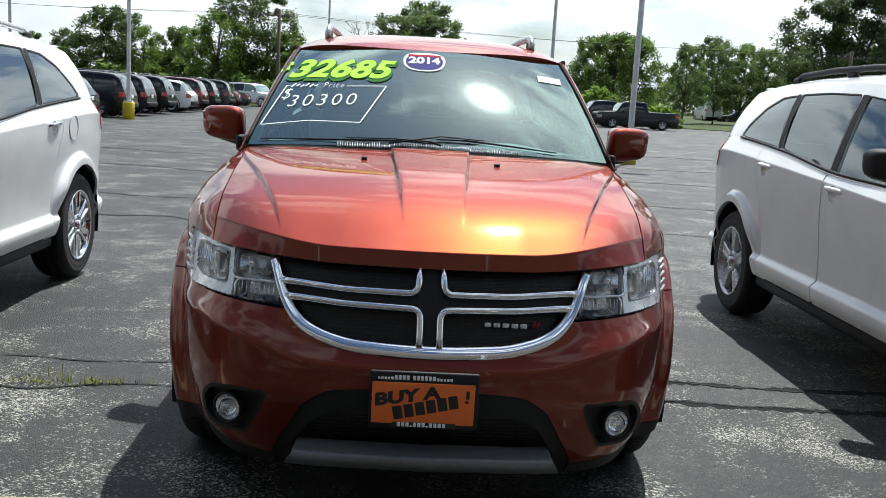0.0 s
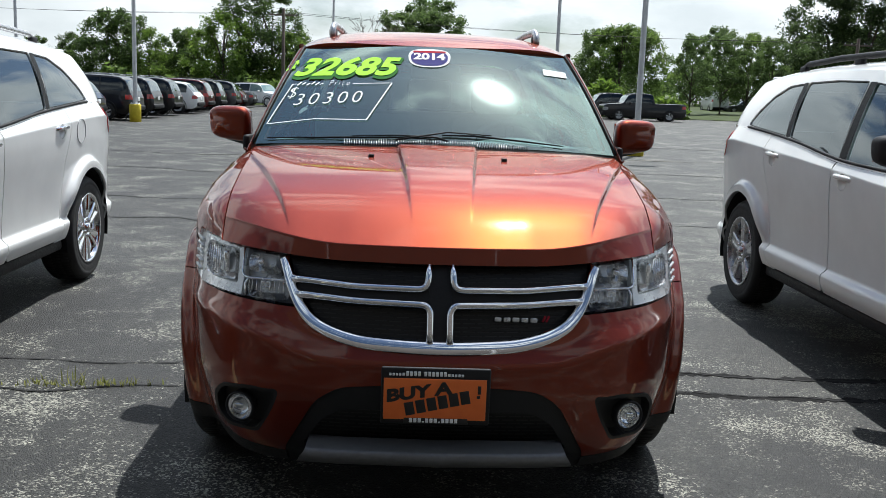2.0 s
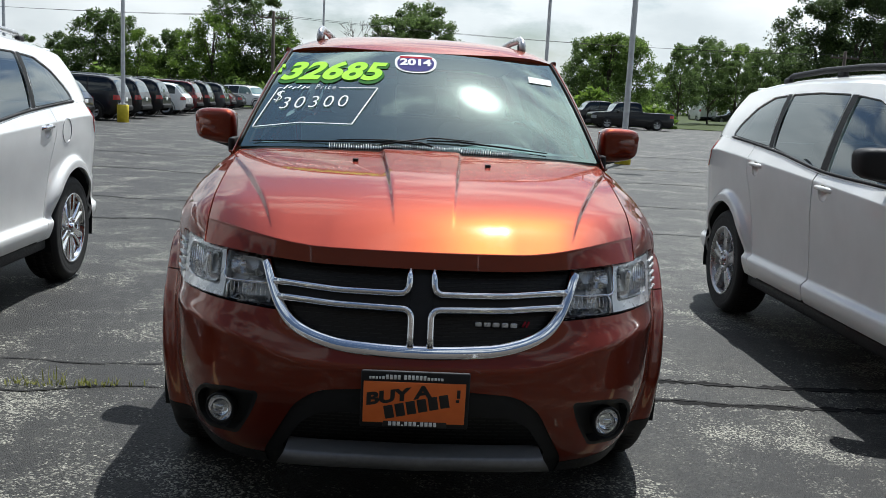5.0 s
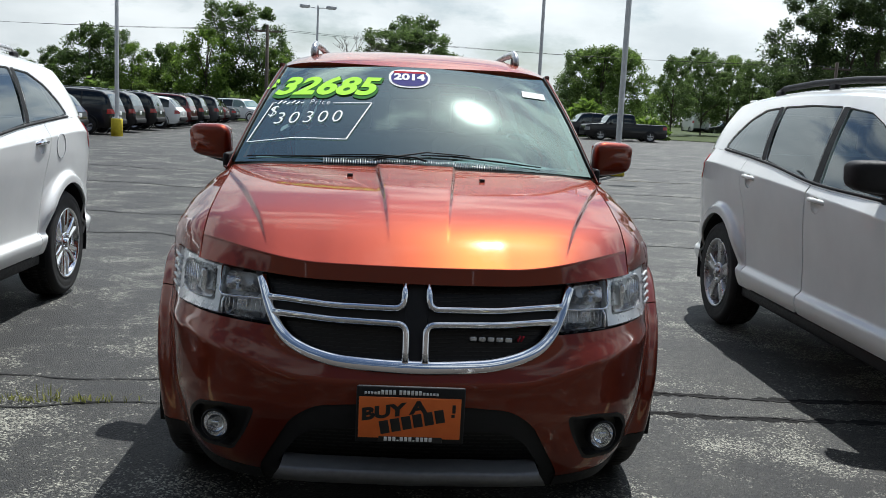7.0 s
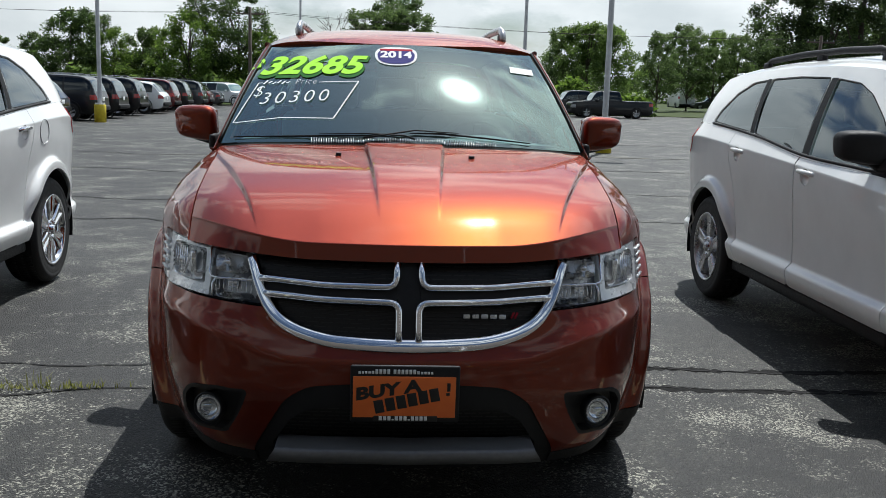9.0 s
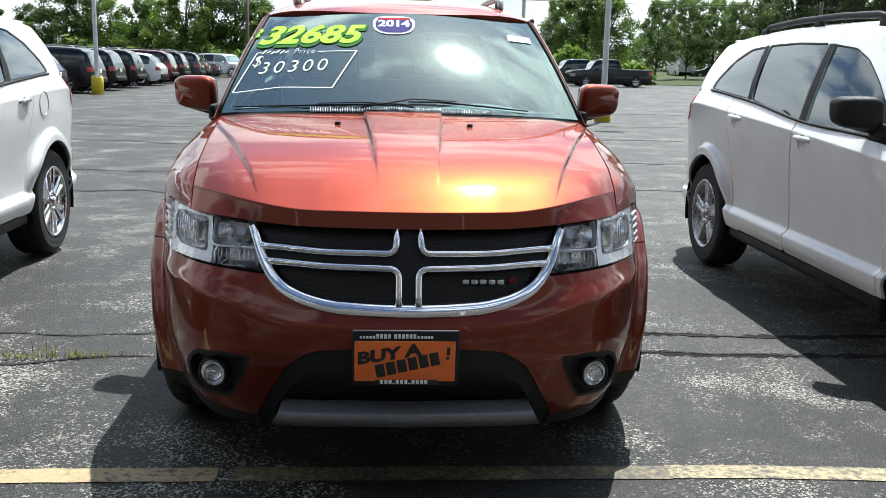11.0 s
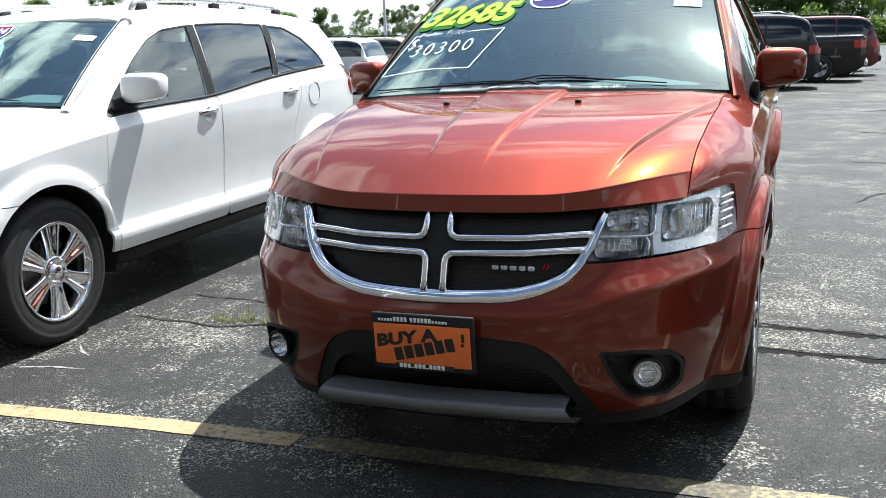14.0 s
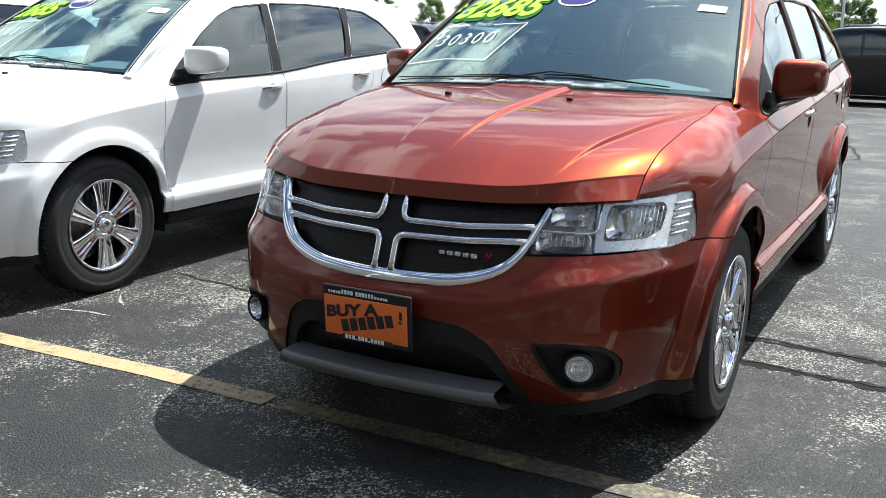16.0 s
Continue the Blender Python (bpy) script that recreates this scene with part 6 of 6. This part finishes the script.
# ---- other parked vehicles ----
SIDE_LINES = {  # the top line from nose to tail, as parts of length and height
    "suv": ((0, .40), (.010, .50), (.06, .56), (.22, .61), (.25, .63), (.36, .93), (.42, .982), (.56, 1.0), (.80, .985), (.89, .958), (.932, .90), (.985, .60), (1, .50)),
    "hatch": ((0, .40), (.015, .52), (.08, .58), (.21, .64), (.35, .93), (.43, .99), (.58, 1.0), (.80, .97), (.87, .92), (.965, .64), (1, .54)),
    "sedan": ((0, .38), (.02, .50), (.10, .56), (.27, .66), (.41, .95), (.50, 1.0), (.62, .98), (.70, .93), (.84, .71), (.97, .68), (1, .56)),
    "pickup": ((0, .42), (.012, .54), (.08, .60), (.22, .63), (.30, .91), (.34, .98), (.44, 1.0), (.56, .99), (.590, .95), (.615, .65), (.70, .645), (.985, .645), (1, .60)),
    "van": ((0, .30), (.03, .42), (.12, .50), (.20, .86), (.24, .97), (.30, 1.0), (.97, 1.0), (.992, .97), (1, .90)),
}
GLASS_ENDS = {"suv": ((.262, .352), (.936, .978)), "hatch": ((.225, .342), (.875, .955)), "sedan": ((.282, .402), (.712, .825)), "pickup": ((.228, .297), (.594, .612)), "van": ((.128, .197), None)}


def far_body(kind, L, W, H):
    """The surface of a plain car body: y from nose to tail, k from the sill (0) by the waist (.45) and the roof's edge (.85) to the middle of the roof (1)."""
    line = SIDE_LINES[kind]
    ty, tz = [a * L for a, b in line], [b * H for a, b in line]
    low = .26 if kind != "sedan" else .2

    def f(y, k):
        top = spline(ty, tz, y)
        t = y / L
        half = W / 2 * spline([0, .012, .05, .16, .5, .90, .97, 1], [.72, .84, .95, 1, 1, .985, .93, .84], t)
        waist = np.minimum(H * (.575 + .045 * t), top - .035)
        z0 = low + .14 * (1 - smooth(t / .05)) + .14 * smooth((t - .95) / .05)
        glass_h = np.clip((top - waist) / (.38 * H), 0, 1)
        edge_x, edge_z = half * (.93 - .17 * glass_h), top - .028 - .02 * glass_h
        a, b, c = np.clip(k / .45, 0, 1), np.clip((k - .45) / .40, 0, 1), np.clip((k - .85) / .15, 0, 1)
        x = half * (.955 + .045 * np.sin(np.pi * np.clip(a, 0, 1) ** .8)) - .012 * a
        x = x + (edge_x - (half * .955 - .012)) * b + .02 * glass_h * np.sin(np.pi * b)
        x = np.where(k > .85, edge_x * np.cos(c * np.pi / 2), x)
        z = z0 + (waist - z0) * a + (edge_z - waist) * b + (top - edge_z) * np.sin(c * np.pi / 2)
        return x, y, z
    return f


def vehicle(kind, colour, label, at, rz, group="", L=4.75, W=1.86, H=1.74):
    """A parked car seen from farther off: y runs from its nose to its tail."""
    name = {"suv": "suv_car", "pickup": "pickup_truck", "hatch": "hatchback_car", "van": "cargo_van", "sedan": "sedan_car"}[kind]
    e = thing(name, label, {"pickup": "truck", "van": "van"}.get(kind, "car"), group, at=at, rz=rz)
    h, q = W / 2, M[colour]
    belt_z = H * .60
    hood_z = H * .56 if kind != "van" else H * .5
    nose_end = {"suv": .25, "pickup": .24, "hatch": .22, "van": .12, "sedan": .27}[kind] * L
    S = far_body(kind, L, W, H)
    ys = np.unique(np.concatenate([np.linspace(0, L, 48), [a * L for a, b in SIDE_LINES[kind]], [.003 * L, .006 * L, .994 * L, .997 * L]]))
    ks = np.concatenate([np.linspace(0, .45, 9), np.linspace(.45, .85, 8)[1:], np.linspace(.85, 1, 7)[1:]])
    ends = []
    for y in (0, L):
        ring = np.stack(S(np.full(len(ks), float(y)), ks), 1)
        V = [tuple(v) for v in ring] + [(-v[0], v[1], v[2]) for v in ring[::-1]]
        ends.append((V, [tuple(range(len(V)))] if y else [tuple(reversed(range(len(V))))]))
    body = part("body", join(whole(sheet(S, ys, ks, rim=0)), *ends), q, e)
    # windows follow the body, a little proud of it
    y_in, y_out = GLASS_ENDS[kind][0][0] * L, (GLASS_ENDS[kind][1] or ((.40, .42)))[1] * L
    span = y_out - y_in
    cuts = {"suv": (.06, .37, .39, .66, .68, .955), "pickup": (.06, .53, .56, .93), "hatch": (.06, .42, .44, .72, .74, .90), "van": (.10, .90), "sedan": (.08, .50, .52, .88)}[kind]
    for sx in (1, -1):
        for i in range(0, len(cuts), 2):
            lot = sheet(S, np.linspace(y_in + span * cuts[i], y_in + span * cuts[i + 1], 14), np.linspace(.50, .815, 6), [lambda x, y, z: z - H * (.60 + .045 * y / L) - .012], rim=.004, offset=.005)
            if lot[0]:
                part("side_window", lot if sx > 0 else mirrored(lot), M["dark_glass"] if i else M["side_glass"], e)
    for nm, ends_at, g in (("windscreen", GLASS_ENDS[kind][0], "side_glass"), ("rear_window", GLASS_ENDS[kind][1], "dark_glass")):
        if ends_at:
            part(nm, whole(sheet(S, np.linspace(ends_at[0] * L, ends_at[1] * L, 8), np.linspace(.872, 1, 10), rim=0, offset=.006)), M[g], e)
    for sx in (1, -1):
        tail = sheet(S, np.linspace(L * .925, L * .999, 14), np.linspace(.20, .45, 12), [lambda x, y, z: z - H * .465, lambda x, y, z: H * .57 - z, lambda x, y, z: y - L * .945], rim=.01, offset=.010)
        part("tail_lamp", tail if sx > 0 else mirrored(tail), M["tail"], e, "red tail lamp")
        head = sheet(S, np.linspace(.0, L * .055, 14), np.linspace(.15, .45, 12), [lambda x, y, z: z - H * .36, lambda x, y, z: H * .475 - z], rim=.01, offset=.010)
        part("headlamp", head if sx > 0 else mirrored(head), M["lamp_grey"], e)
        part("door_mirror", box(sx * (h + .06), nose_end + .42, belt_z + .07, .2, .12, .15, .04), q, e)
    part("front_bumper", box(0, .05, .46, W * .80, .16, .24, .05), M["plastic"] if kind != "sedan" else q, e)
    part("rear_bumper", box(0, L - .03, .50, W * .84, .18, .20, .06), M["chrome"] if kind == "pickup" else M["plastic"], e)
    if kind == "pickup":
        # near-black slab painted as the shaded hollow of the bed
        part("bed_shade", box(0, L * .81, belt_z + .015, W - .24, L * .33, .03, .01), M["void"], e)
        part("tailgate", box(0, L - .02, belt_z - .2, W * .78, .05, .42, .02), q, e)
    else:
        part("number_plate", box(0, L + .005, belt_z - .22, .31, .012, .15, .003), M["chalk"], e)
    if kind == "suv":
        for sx in (1, -1):
            part("roof_rail", tube([(sx * .60, L * .42, H - .04), (sx * .60, L * .45, H + .035), (sx * .60, L * .80, H + .03), (sx * .60, L * .86, H - .05)], .016, 6), M["plastic"] if colour != "black" else M["alloy"], e)
    part("side_sill", box(0, L * .5, .30, W * .96, L * .48, .10, .02), M["plastic"], e)
    part("underbody", box(0, L * .5, .30, W * .7, L * .8, .1, .01), M["void"], e)
    ws = .96 if kind != "pickup" else 1.05
    for sx in (1, -1):
        for yy in (L * .185, L * .79):
            if ("ftyre") not in CACHE:
                CACHE["ftyre"] = lathe([(.225, -.10), (.33, -.11), (.36, -.08), (.362, .08), (.33, .112), (.235, .112)], 32)
                rr = lathe([(.236, .105), (.222, .085), (.205, .06), (.001, .06)], 32)
                sp = [moved(box(.085, 0, .13, .03, .06, .19, .008), Matrix.Rotation(2 * math.pi * i / 5, 4, "X")) for i in range(5)]
                CACHE["frim"] = join(rr, *sp, lathe([(.06, .07), (.06, .105), (.001, .112)], 20))
            w = new("wheel")
            w.parent = e
            w.matrix_basis = Matrix.Translation((sx * (h - .10), yy, .362 * ws)) @ Matrix.Scale(ws, 4) @ (Matrix.Identity(4) if sx > 0 else Matrix.Rotation(math.pi, 4, "Z"))
            shared("ftyre", "tyre", CACHE["ftyre"], M["tyre"], w)
            shared("frim", "rim", CACHE["frim"], M["alloy"], w)
            part("wheel_arch", moved(lathe([(.40, -.01), (.43, -.01), (.43, .012), (.40, .012)], 30, closed=True), Matrix.Translation((sx * (h - .006), yy, .362))), M["plastic"], e)
    return e


G1 = "far row of parked vehicles"
row = [("suv", "black", "black suv parked at the head of the far row", 21.9), ("suv", "white", "white suv with dark rear windows in a row", 25.5), ("suv", "gold", "pale gold suv with roof rack and dark windows", 29.1), ("hatch", "blue", "dark blue hatchback in a row of cars", 31.9),
       ("suv", "black", "glossy black suv parked behind a light pole", 35.4), ("suv", "black", "glossy black suv with silver roof rails", 39.0), ("suv", "black", "black suv with dark privacy glass", 42.6),
       ("hatch", "white", "white hatchback between dark cars", 46.2), ("suv", "red", "dark red suv in a row of cars", 49.6), ("suv", "black", "tall black suv in the far row", 53.0), ("suv", "grey", "dark grey suv in the far row", 56.4),
       ("hatch", "red", "dark red hatchback in the far row", 59.6), ("sedan", "grey", "grey sedan at the far end of the row", 62.8)]
rnd = random.Random(3)
for k, (kd, col, lab, y) in enumerate(row):
    x = (-11.3 if y < 34 else -10.9) + rnd.uniform(-.15, .15)
    hh = {"suv": 1.76, "hatch": 1.62, "sedan": 1.46}[kd]
    Lc = {"suv": 4.8, "hatch": 4.5, "sedan": 4.8}[kd]
    # nose to the west: turned so that the tail faces east
    vehicle(kd, col, lab, (x - Lc, y, float(ground_z(x - 2, y))), -90, G1, Lc, 1.88, hh)
vehicle("suv", "white", "white crossover standing across the end of the row", (-9.3, 66.5, float(ground_z(-9, 66))), 62, G1, 4.6, 1.85, 1.66)
row2 = [("suv", "black", "dark maroon-black suv with five-spoke wheels", 22.6, 1.55), ("pickup", "black", "black pickup truck with chrome rear bumper", 26.2, 2.75), ("suv", "red", "dark red suv among parked trucks", 29.8, 3.35), ("pickup", "red", "dark red pickup truck in a row", 33.2, 3.2),
        ("suv", "grey", "dark grey suv behind the trucks", 36.6, 2.6), ("sedan", "black", "black sedan at the back of the row", 40.0, 2.5)]
for kd, col, lab, y, tail in row2:
    Lc = {"suv": 4.75, "pickup": 5.6, "sedan": 4.8}[kd]
    vehicle(kd, col, lab, (tail - Lc, y, float(ground_z(0, y))), -90, "middle row of parked vehicles", Lc, 1.9, {"suv": 1.80, "pickup": 1.90, "sedan": 1.46}[kd])
vehicle("pickup", "black", "black pickup truck standing broadside by the trees", (13.0, 64.2, float(ground_z(16, 64))), -87, "pickups by the trees", 5.9, 1.98, 1.92)
vehicle("pickup", "black", "second black pickup truck behind the first", (11.6, 67.4, float(ground_z(16, 67))), -87, "pickups by the trees", 5.9, 1.98, 1.90)
vehicle("van", "van", "small white box van on the far road", (34.2, 108.0, float(ground_z(30, 96)) + .25), 178, "", 5.0, 2.1, 2.5)
vehicle("sedan", "grey", "dark sedan on the far road", (34.4, 103.0, float(ground_z(30, 92)) + .25), -92, "", 4.7, 1.8, 1.45)
crossover("white crossover two bays away in the same row", M["white"], (-6.55, .12, -.02), group="row of parked crossovers")


# ---- verge and trees ----
def verge():
    P, T = grid(np.linspace(-160, 160, 60), np.linspace(72, 140, 14))
    V = [(x, y + 2.0 * math.sin(x * .11), float(ground_z(x, y)) + .05 + .25 * max(0, (y - 76) / 20)) for x, y in P]
    return V, [tuple(t[::-1]) for t in T]


tagged(part("grass_verge", verge(), M["grass"]), "green mown grass verge beyond the lot", "grass", kind="structure")


def crown(seed, height, width, n, low=.25, size=.155):
    """A lumpy crown: leaf clumps gathered round many boughs, denser outside, with gaps between."""
    rnd = random.Random(seed)
    lumps = []
    for i in range(64):
        t = rnd.random() ** .85
        z = height * (low + (1 - low) * t * .93)
        reach = width * (1 - .85 * abs(t - .36)) * rnd.uniform(.25, 1.0) ** .7 * .60
        a = rnd.uniform(0, 6.283)
        lumps.append((reach * math.cos(a), reach * math.sin(a), z, width * rnd.uniform(.09, .19) * (1.12 - .5 * t)))
    lumps.append((0, 0, height * .91, width * .11))
    V, F = [], []
    for i in range(n):
        cx, cy, cz, r = lumps[rnd.randrange(len(lumps))]
        d = Vector((rnd.gauss(0, 1), rnd.gauss(0, 1), rnd.gauss(0, 1))).normalized() * r * rnd.uniform(.30, 1.12)
        p = Vector((cx, cy, cz)) + Vector((d.x, d.y, d.z * .85))
        u = Vector((rnd.gauss(0, 1), rnd.gauss(0, 1), rnd.gauss(0, .6))).normalized()
        v = u.cross(Vector((rnd.gauss(0, 1), rnd.gauss(0, 1), rnd.gauss(0, 1)))).normalized()
        s = size * rnd.uniform(.4, 1.0)
        k = len(V)
        V += [tuple(p - u * s), tuple(p + v * s * .45 - u * s * .1), tuple(p + u * s), tuple(p - v * s * .5 + u * s * .15)]
        F.append((k, k + 1, k + 2, k + 3))
    return V, F, lumps


def tree(seed, height, width, leaf, at, n=11000, low=.20, rz=0, label=""):
    e = thing("tree", label or "leafy green deciduous tree behind the lot", "tree", "trees behind the lot", at=at, rz=rz)
    V, F, lumps = crown(seed, height, width, n, low)
    part("crown", (V, F), M[leaf], e, smooth=False)
    rnd = random.Random(seed + 50)
    trunk = tube([(0, 0, -.2), (.05, 0, height * .2), (-.06, .05, height * .45), (.03, 0, height * .8)], [height * .022, height * .018, height * .013, height * .004], 8)
    part("trunk", trunk, M["bark"], e)
    for lx, ly, lz, r in lumps[:7]:
        z0 = max(height * .12, lz * .55)
        part("limb", tube([(0, 0, z0), (lx * .5, ly * .5, (z0 + lz) / 2 + .2), (lx, ly, lz)], [height * .010, height * .006, height * .002], 6), M["bark"], e)
    return e


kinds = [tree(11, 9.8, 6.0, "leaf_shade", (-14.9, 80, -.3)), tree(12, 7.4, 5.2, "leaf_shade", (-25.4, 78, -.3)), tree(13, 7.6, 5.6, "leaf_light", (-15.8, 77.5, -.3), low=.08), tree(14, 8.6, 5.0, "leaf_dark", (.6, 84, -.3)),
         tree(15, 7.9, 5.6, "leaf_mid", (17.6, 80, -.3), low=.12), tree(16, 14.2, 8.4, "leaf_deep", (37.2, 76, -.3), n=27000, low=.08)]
spots = [  # the far wood behind the road
    (24, 128, 3, .95), (29, 130, 3, 1.05), (39, 131, 3, 1.0), (42, 130, 3, 1.12), (46, 129, 4, 1.15), (50, 131, 3, 1.0), (54, 130, 3, 1.05), (60, 130, 3, 1.2), (66, 129, 4, 1.3),  # x, y, which, scale
    (-28.8, 80, 1, .66), (-24.0, 80, 0, .66), (-22.3, 79, 2, .72), (-20.4, 81, 1, .76), (-18.4, 80, 2, .74), (-12.2, 80, 0, .90), (-10.4, 79, 2, .74), (-8.8, 82, 1, .68), (-7.2, 85, 1, .62), (-1.8, 86, 3, .92),
    (.2, 87, 3, 1.0), (2.6, 85, 3, .92), (4.8, 84, 1, .84), (7.4, 83, 2, .66), (9.6, 82, 1, .56), (11.8, 80, 2, .50), (15.9, 82, 3, .80), (19.6, 81, 4, .90),
    (26.2, 88, 3, .74), (30.4, 92, 3, .78), (33.0, 92, 3, .64), (35.8, 93, 3, .78), (37.6, 92, 3, .72), (40.2, 95, 3, .85), (34.6, 82, 3, .62), (36.2, 80, 5, .92), (39.6, 76, 5, 1.0), (43.0, 80, 3, 1.15), (46.0, 78, 5, .85), (50.0, 80, 3, 1.0),
    (-31.5, 79, 0, .46), (-34.5, 82, 1, .58), (-38.5, 84, 3, .52), (-43.0, 85, 1, .66), (-48.0, 86, 4, .60), (-54.0, 86, 0, .55), (-60.0, 84, 1, .90), (-67.0, 82, 3, .85), (-74.0, 80, 4, .9), (-82.0, 76, 0, .8), (-90, 70, 1, 1.0), (-97, 62, 3, .95), (-103, 52, 4, 1.0), (-108, 42, 0, .85), (56, 82, 3, 1.1), (63, 84, 4, 1.1),
    (1.6, 92, 0, .98), (10.0, 92, 1, .8),
]
rnd = random.Random(8)
for x, y, k, s in spots:
    t = copy_thing(kinds[k], Matrix.Translation((x, y, -.32)) @ Matrix.Rotation(rnd.uniform(0, 6.28), 4, "Z") @ Matrix.Diagonal((s * rnd.uniform(.95, 1.2), s * rnd.uniform(.95, 1.2), s * (1.10 if x < 22 else 1.22), 1)))


def bushes(seed, x0, x1, y, h, n, leaf):
    rnd = random.Random(seed)
    V, F = [], []
    for i in range(n):
        x = rnd.uniform(x0, x1)
        top = h * (.55 + .45 * math.sin(x * .9 + seed) * math.sin(x * .37 + 1.3 * seed) + rnd.uniform(-.1, .15))
        p = Vector((x, y + rnd.uniform(-1.2, 1.2), rnd.uniform(0, max(top, .3)) - .25))
        u = Vector((rnd.gauss(0, 1), rnd.gauss(0, 1), rnd.gauss(0, .7))).normalized()
        v = u.cross(Vector((rnd.gauss(0, 1), rnd.gauss(0, 1), rnd.gauss(0, 1)))).normalized()
        s = rnd.uniform(.12, .34)
        k = len(V)
        V += [tuple(p - u * s), tuple(p + v * s * .5), tuple(p + u * s), tuple(p - v * s * .5)]
        F.append((k, k + 1, k + 2, k + 3))
    return V, F


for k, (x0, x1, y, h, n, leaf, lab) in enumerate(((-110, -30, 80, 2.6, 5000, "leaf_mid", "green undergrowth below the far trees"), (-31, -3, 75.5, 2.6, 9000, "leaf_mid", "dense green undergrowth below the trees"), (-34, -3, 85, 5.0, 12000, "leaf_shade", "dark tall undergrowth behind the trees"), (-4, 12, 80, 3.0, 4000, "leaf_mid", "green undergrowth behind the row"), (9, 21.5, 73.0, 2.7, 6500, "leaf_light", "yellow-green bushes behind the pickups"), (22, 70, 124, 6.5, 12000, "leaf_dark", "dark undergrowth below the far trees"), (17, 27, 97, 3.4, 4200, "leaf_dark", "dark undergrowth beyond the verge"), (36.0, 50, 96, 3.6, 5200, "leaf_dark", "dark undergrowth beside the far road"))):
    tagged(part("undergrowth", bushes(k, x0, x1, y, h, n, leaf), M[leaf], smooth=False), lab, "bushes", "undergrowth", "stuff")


def bare_tree(at, height, seed):
    e = thing("bare_tree", "bare dead tree with thin grey twigs", "tree", at=at)
    rnd = random.Random(seed)
    lots = []

    def grow(p, d, ln, r, depth):
        q = p + d * ln
        lots.append(tube([tuple(p), tuple((p + q) / 2 + Vector((rnd.gauss(0, .04), 0, 0)) * ln), tuple(q)], [r, r * .8, r * .6], 5))
        if depth:
            for _ in range(3 if depth > 1 else 4):
                nd = (d + Vector((rnd.gauss(0, .42), rnd.gauss(0, .42), rnd.uniform(-.05, .3)))).normalized()
                grow(q, nd, ln * rnd.uniform(.6, .8), r * .55, depth - 1)
    grow(Vector((0, 0, -.2)), Vector((0, 0, 1)), height * .3, height * .014, 4)
    part("branches", join(*lots), M["wood"], e)


bare_tree((-4.4, 80, -.3), 9.6, 4)


def utility_pole(at, height):
    p = thing("utility_pole", "weathered wooden utility pole with a crossarm", "utility pole", "utility poles", at=at)
    part("shaft", lathe([(.15, -.3), (.12, height), (.001, height + .02)], 12, "z"), M["wood"], p)
    part("crossarm", box(0, 0, height - .5, 2.2, .10, .12, .01), M["wood"], p)
    for x in (-1.0, -.5, .5, 1.0):
        part("insulator", lathe([(.04, height - .44), (.05, height - .36), (.02, height - .30), (.001, height - .29)], 8, "z"), M["lamp_grey"], p).matrix_basis = Matrix.Translation((x, 0, 0))


poles = [(-48, 70.0, 7.2), (-10.3, 73, 7.4), (33.5, 70, 6.6), (60, 69, 6.6)]
for x, y, hh in poles:
    utility_pole((x, y, float(ground_z(x, y))), hh)
for (xa, ya, ha), (xb, yb, hb) in zip(poles, poles[1:]):
    for off in (-1.0, 1.0):
        pts = []
        for i in range(15):
            t = i / 14
            pts.append((xa + off + (xb - xa) * t, ya + (yb - ya) * t, ha - .62 + (hb - ha) * t - 1.1 * 4 * t * (1 - t) * .45))
        tagged(part("power_line", tube(pts, .012, 5), M["soft_black"]), "thin black overhead power line between poles", "cable", "power lines")


# unseen wall added behind the camera to darken what the car fronts reflect
wall = part("reflection_blocker", box(0, -16.5, 6.5, 90, .4, 13.0, .03), M["wall_dark"])
tagged(wall, "unseen dark wall added to darken reflections in the car fronts", "wall", kind="structure")
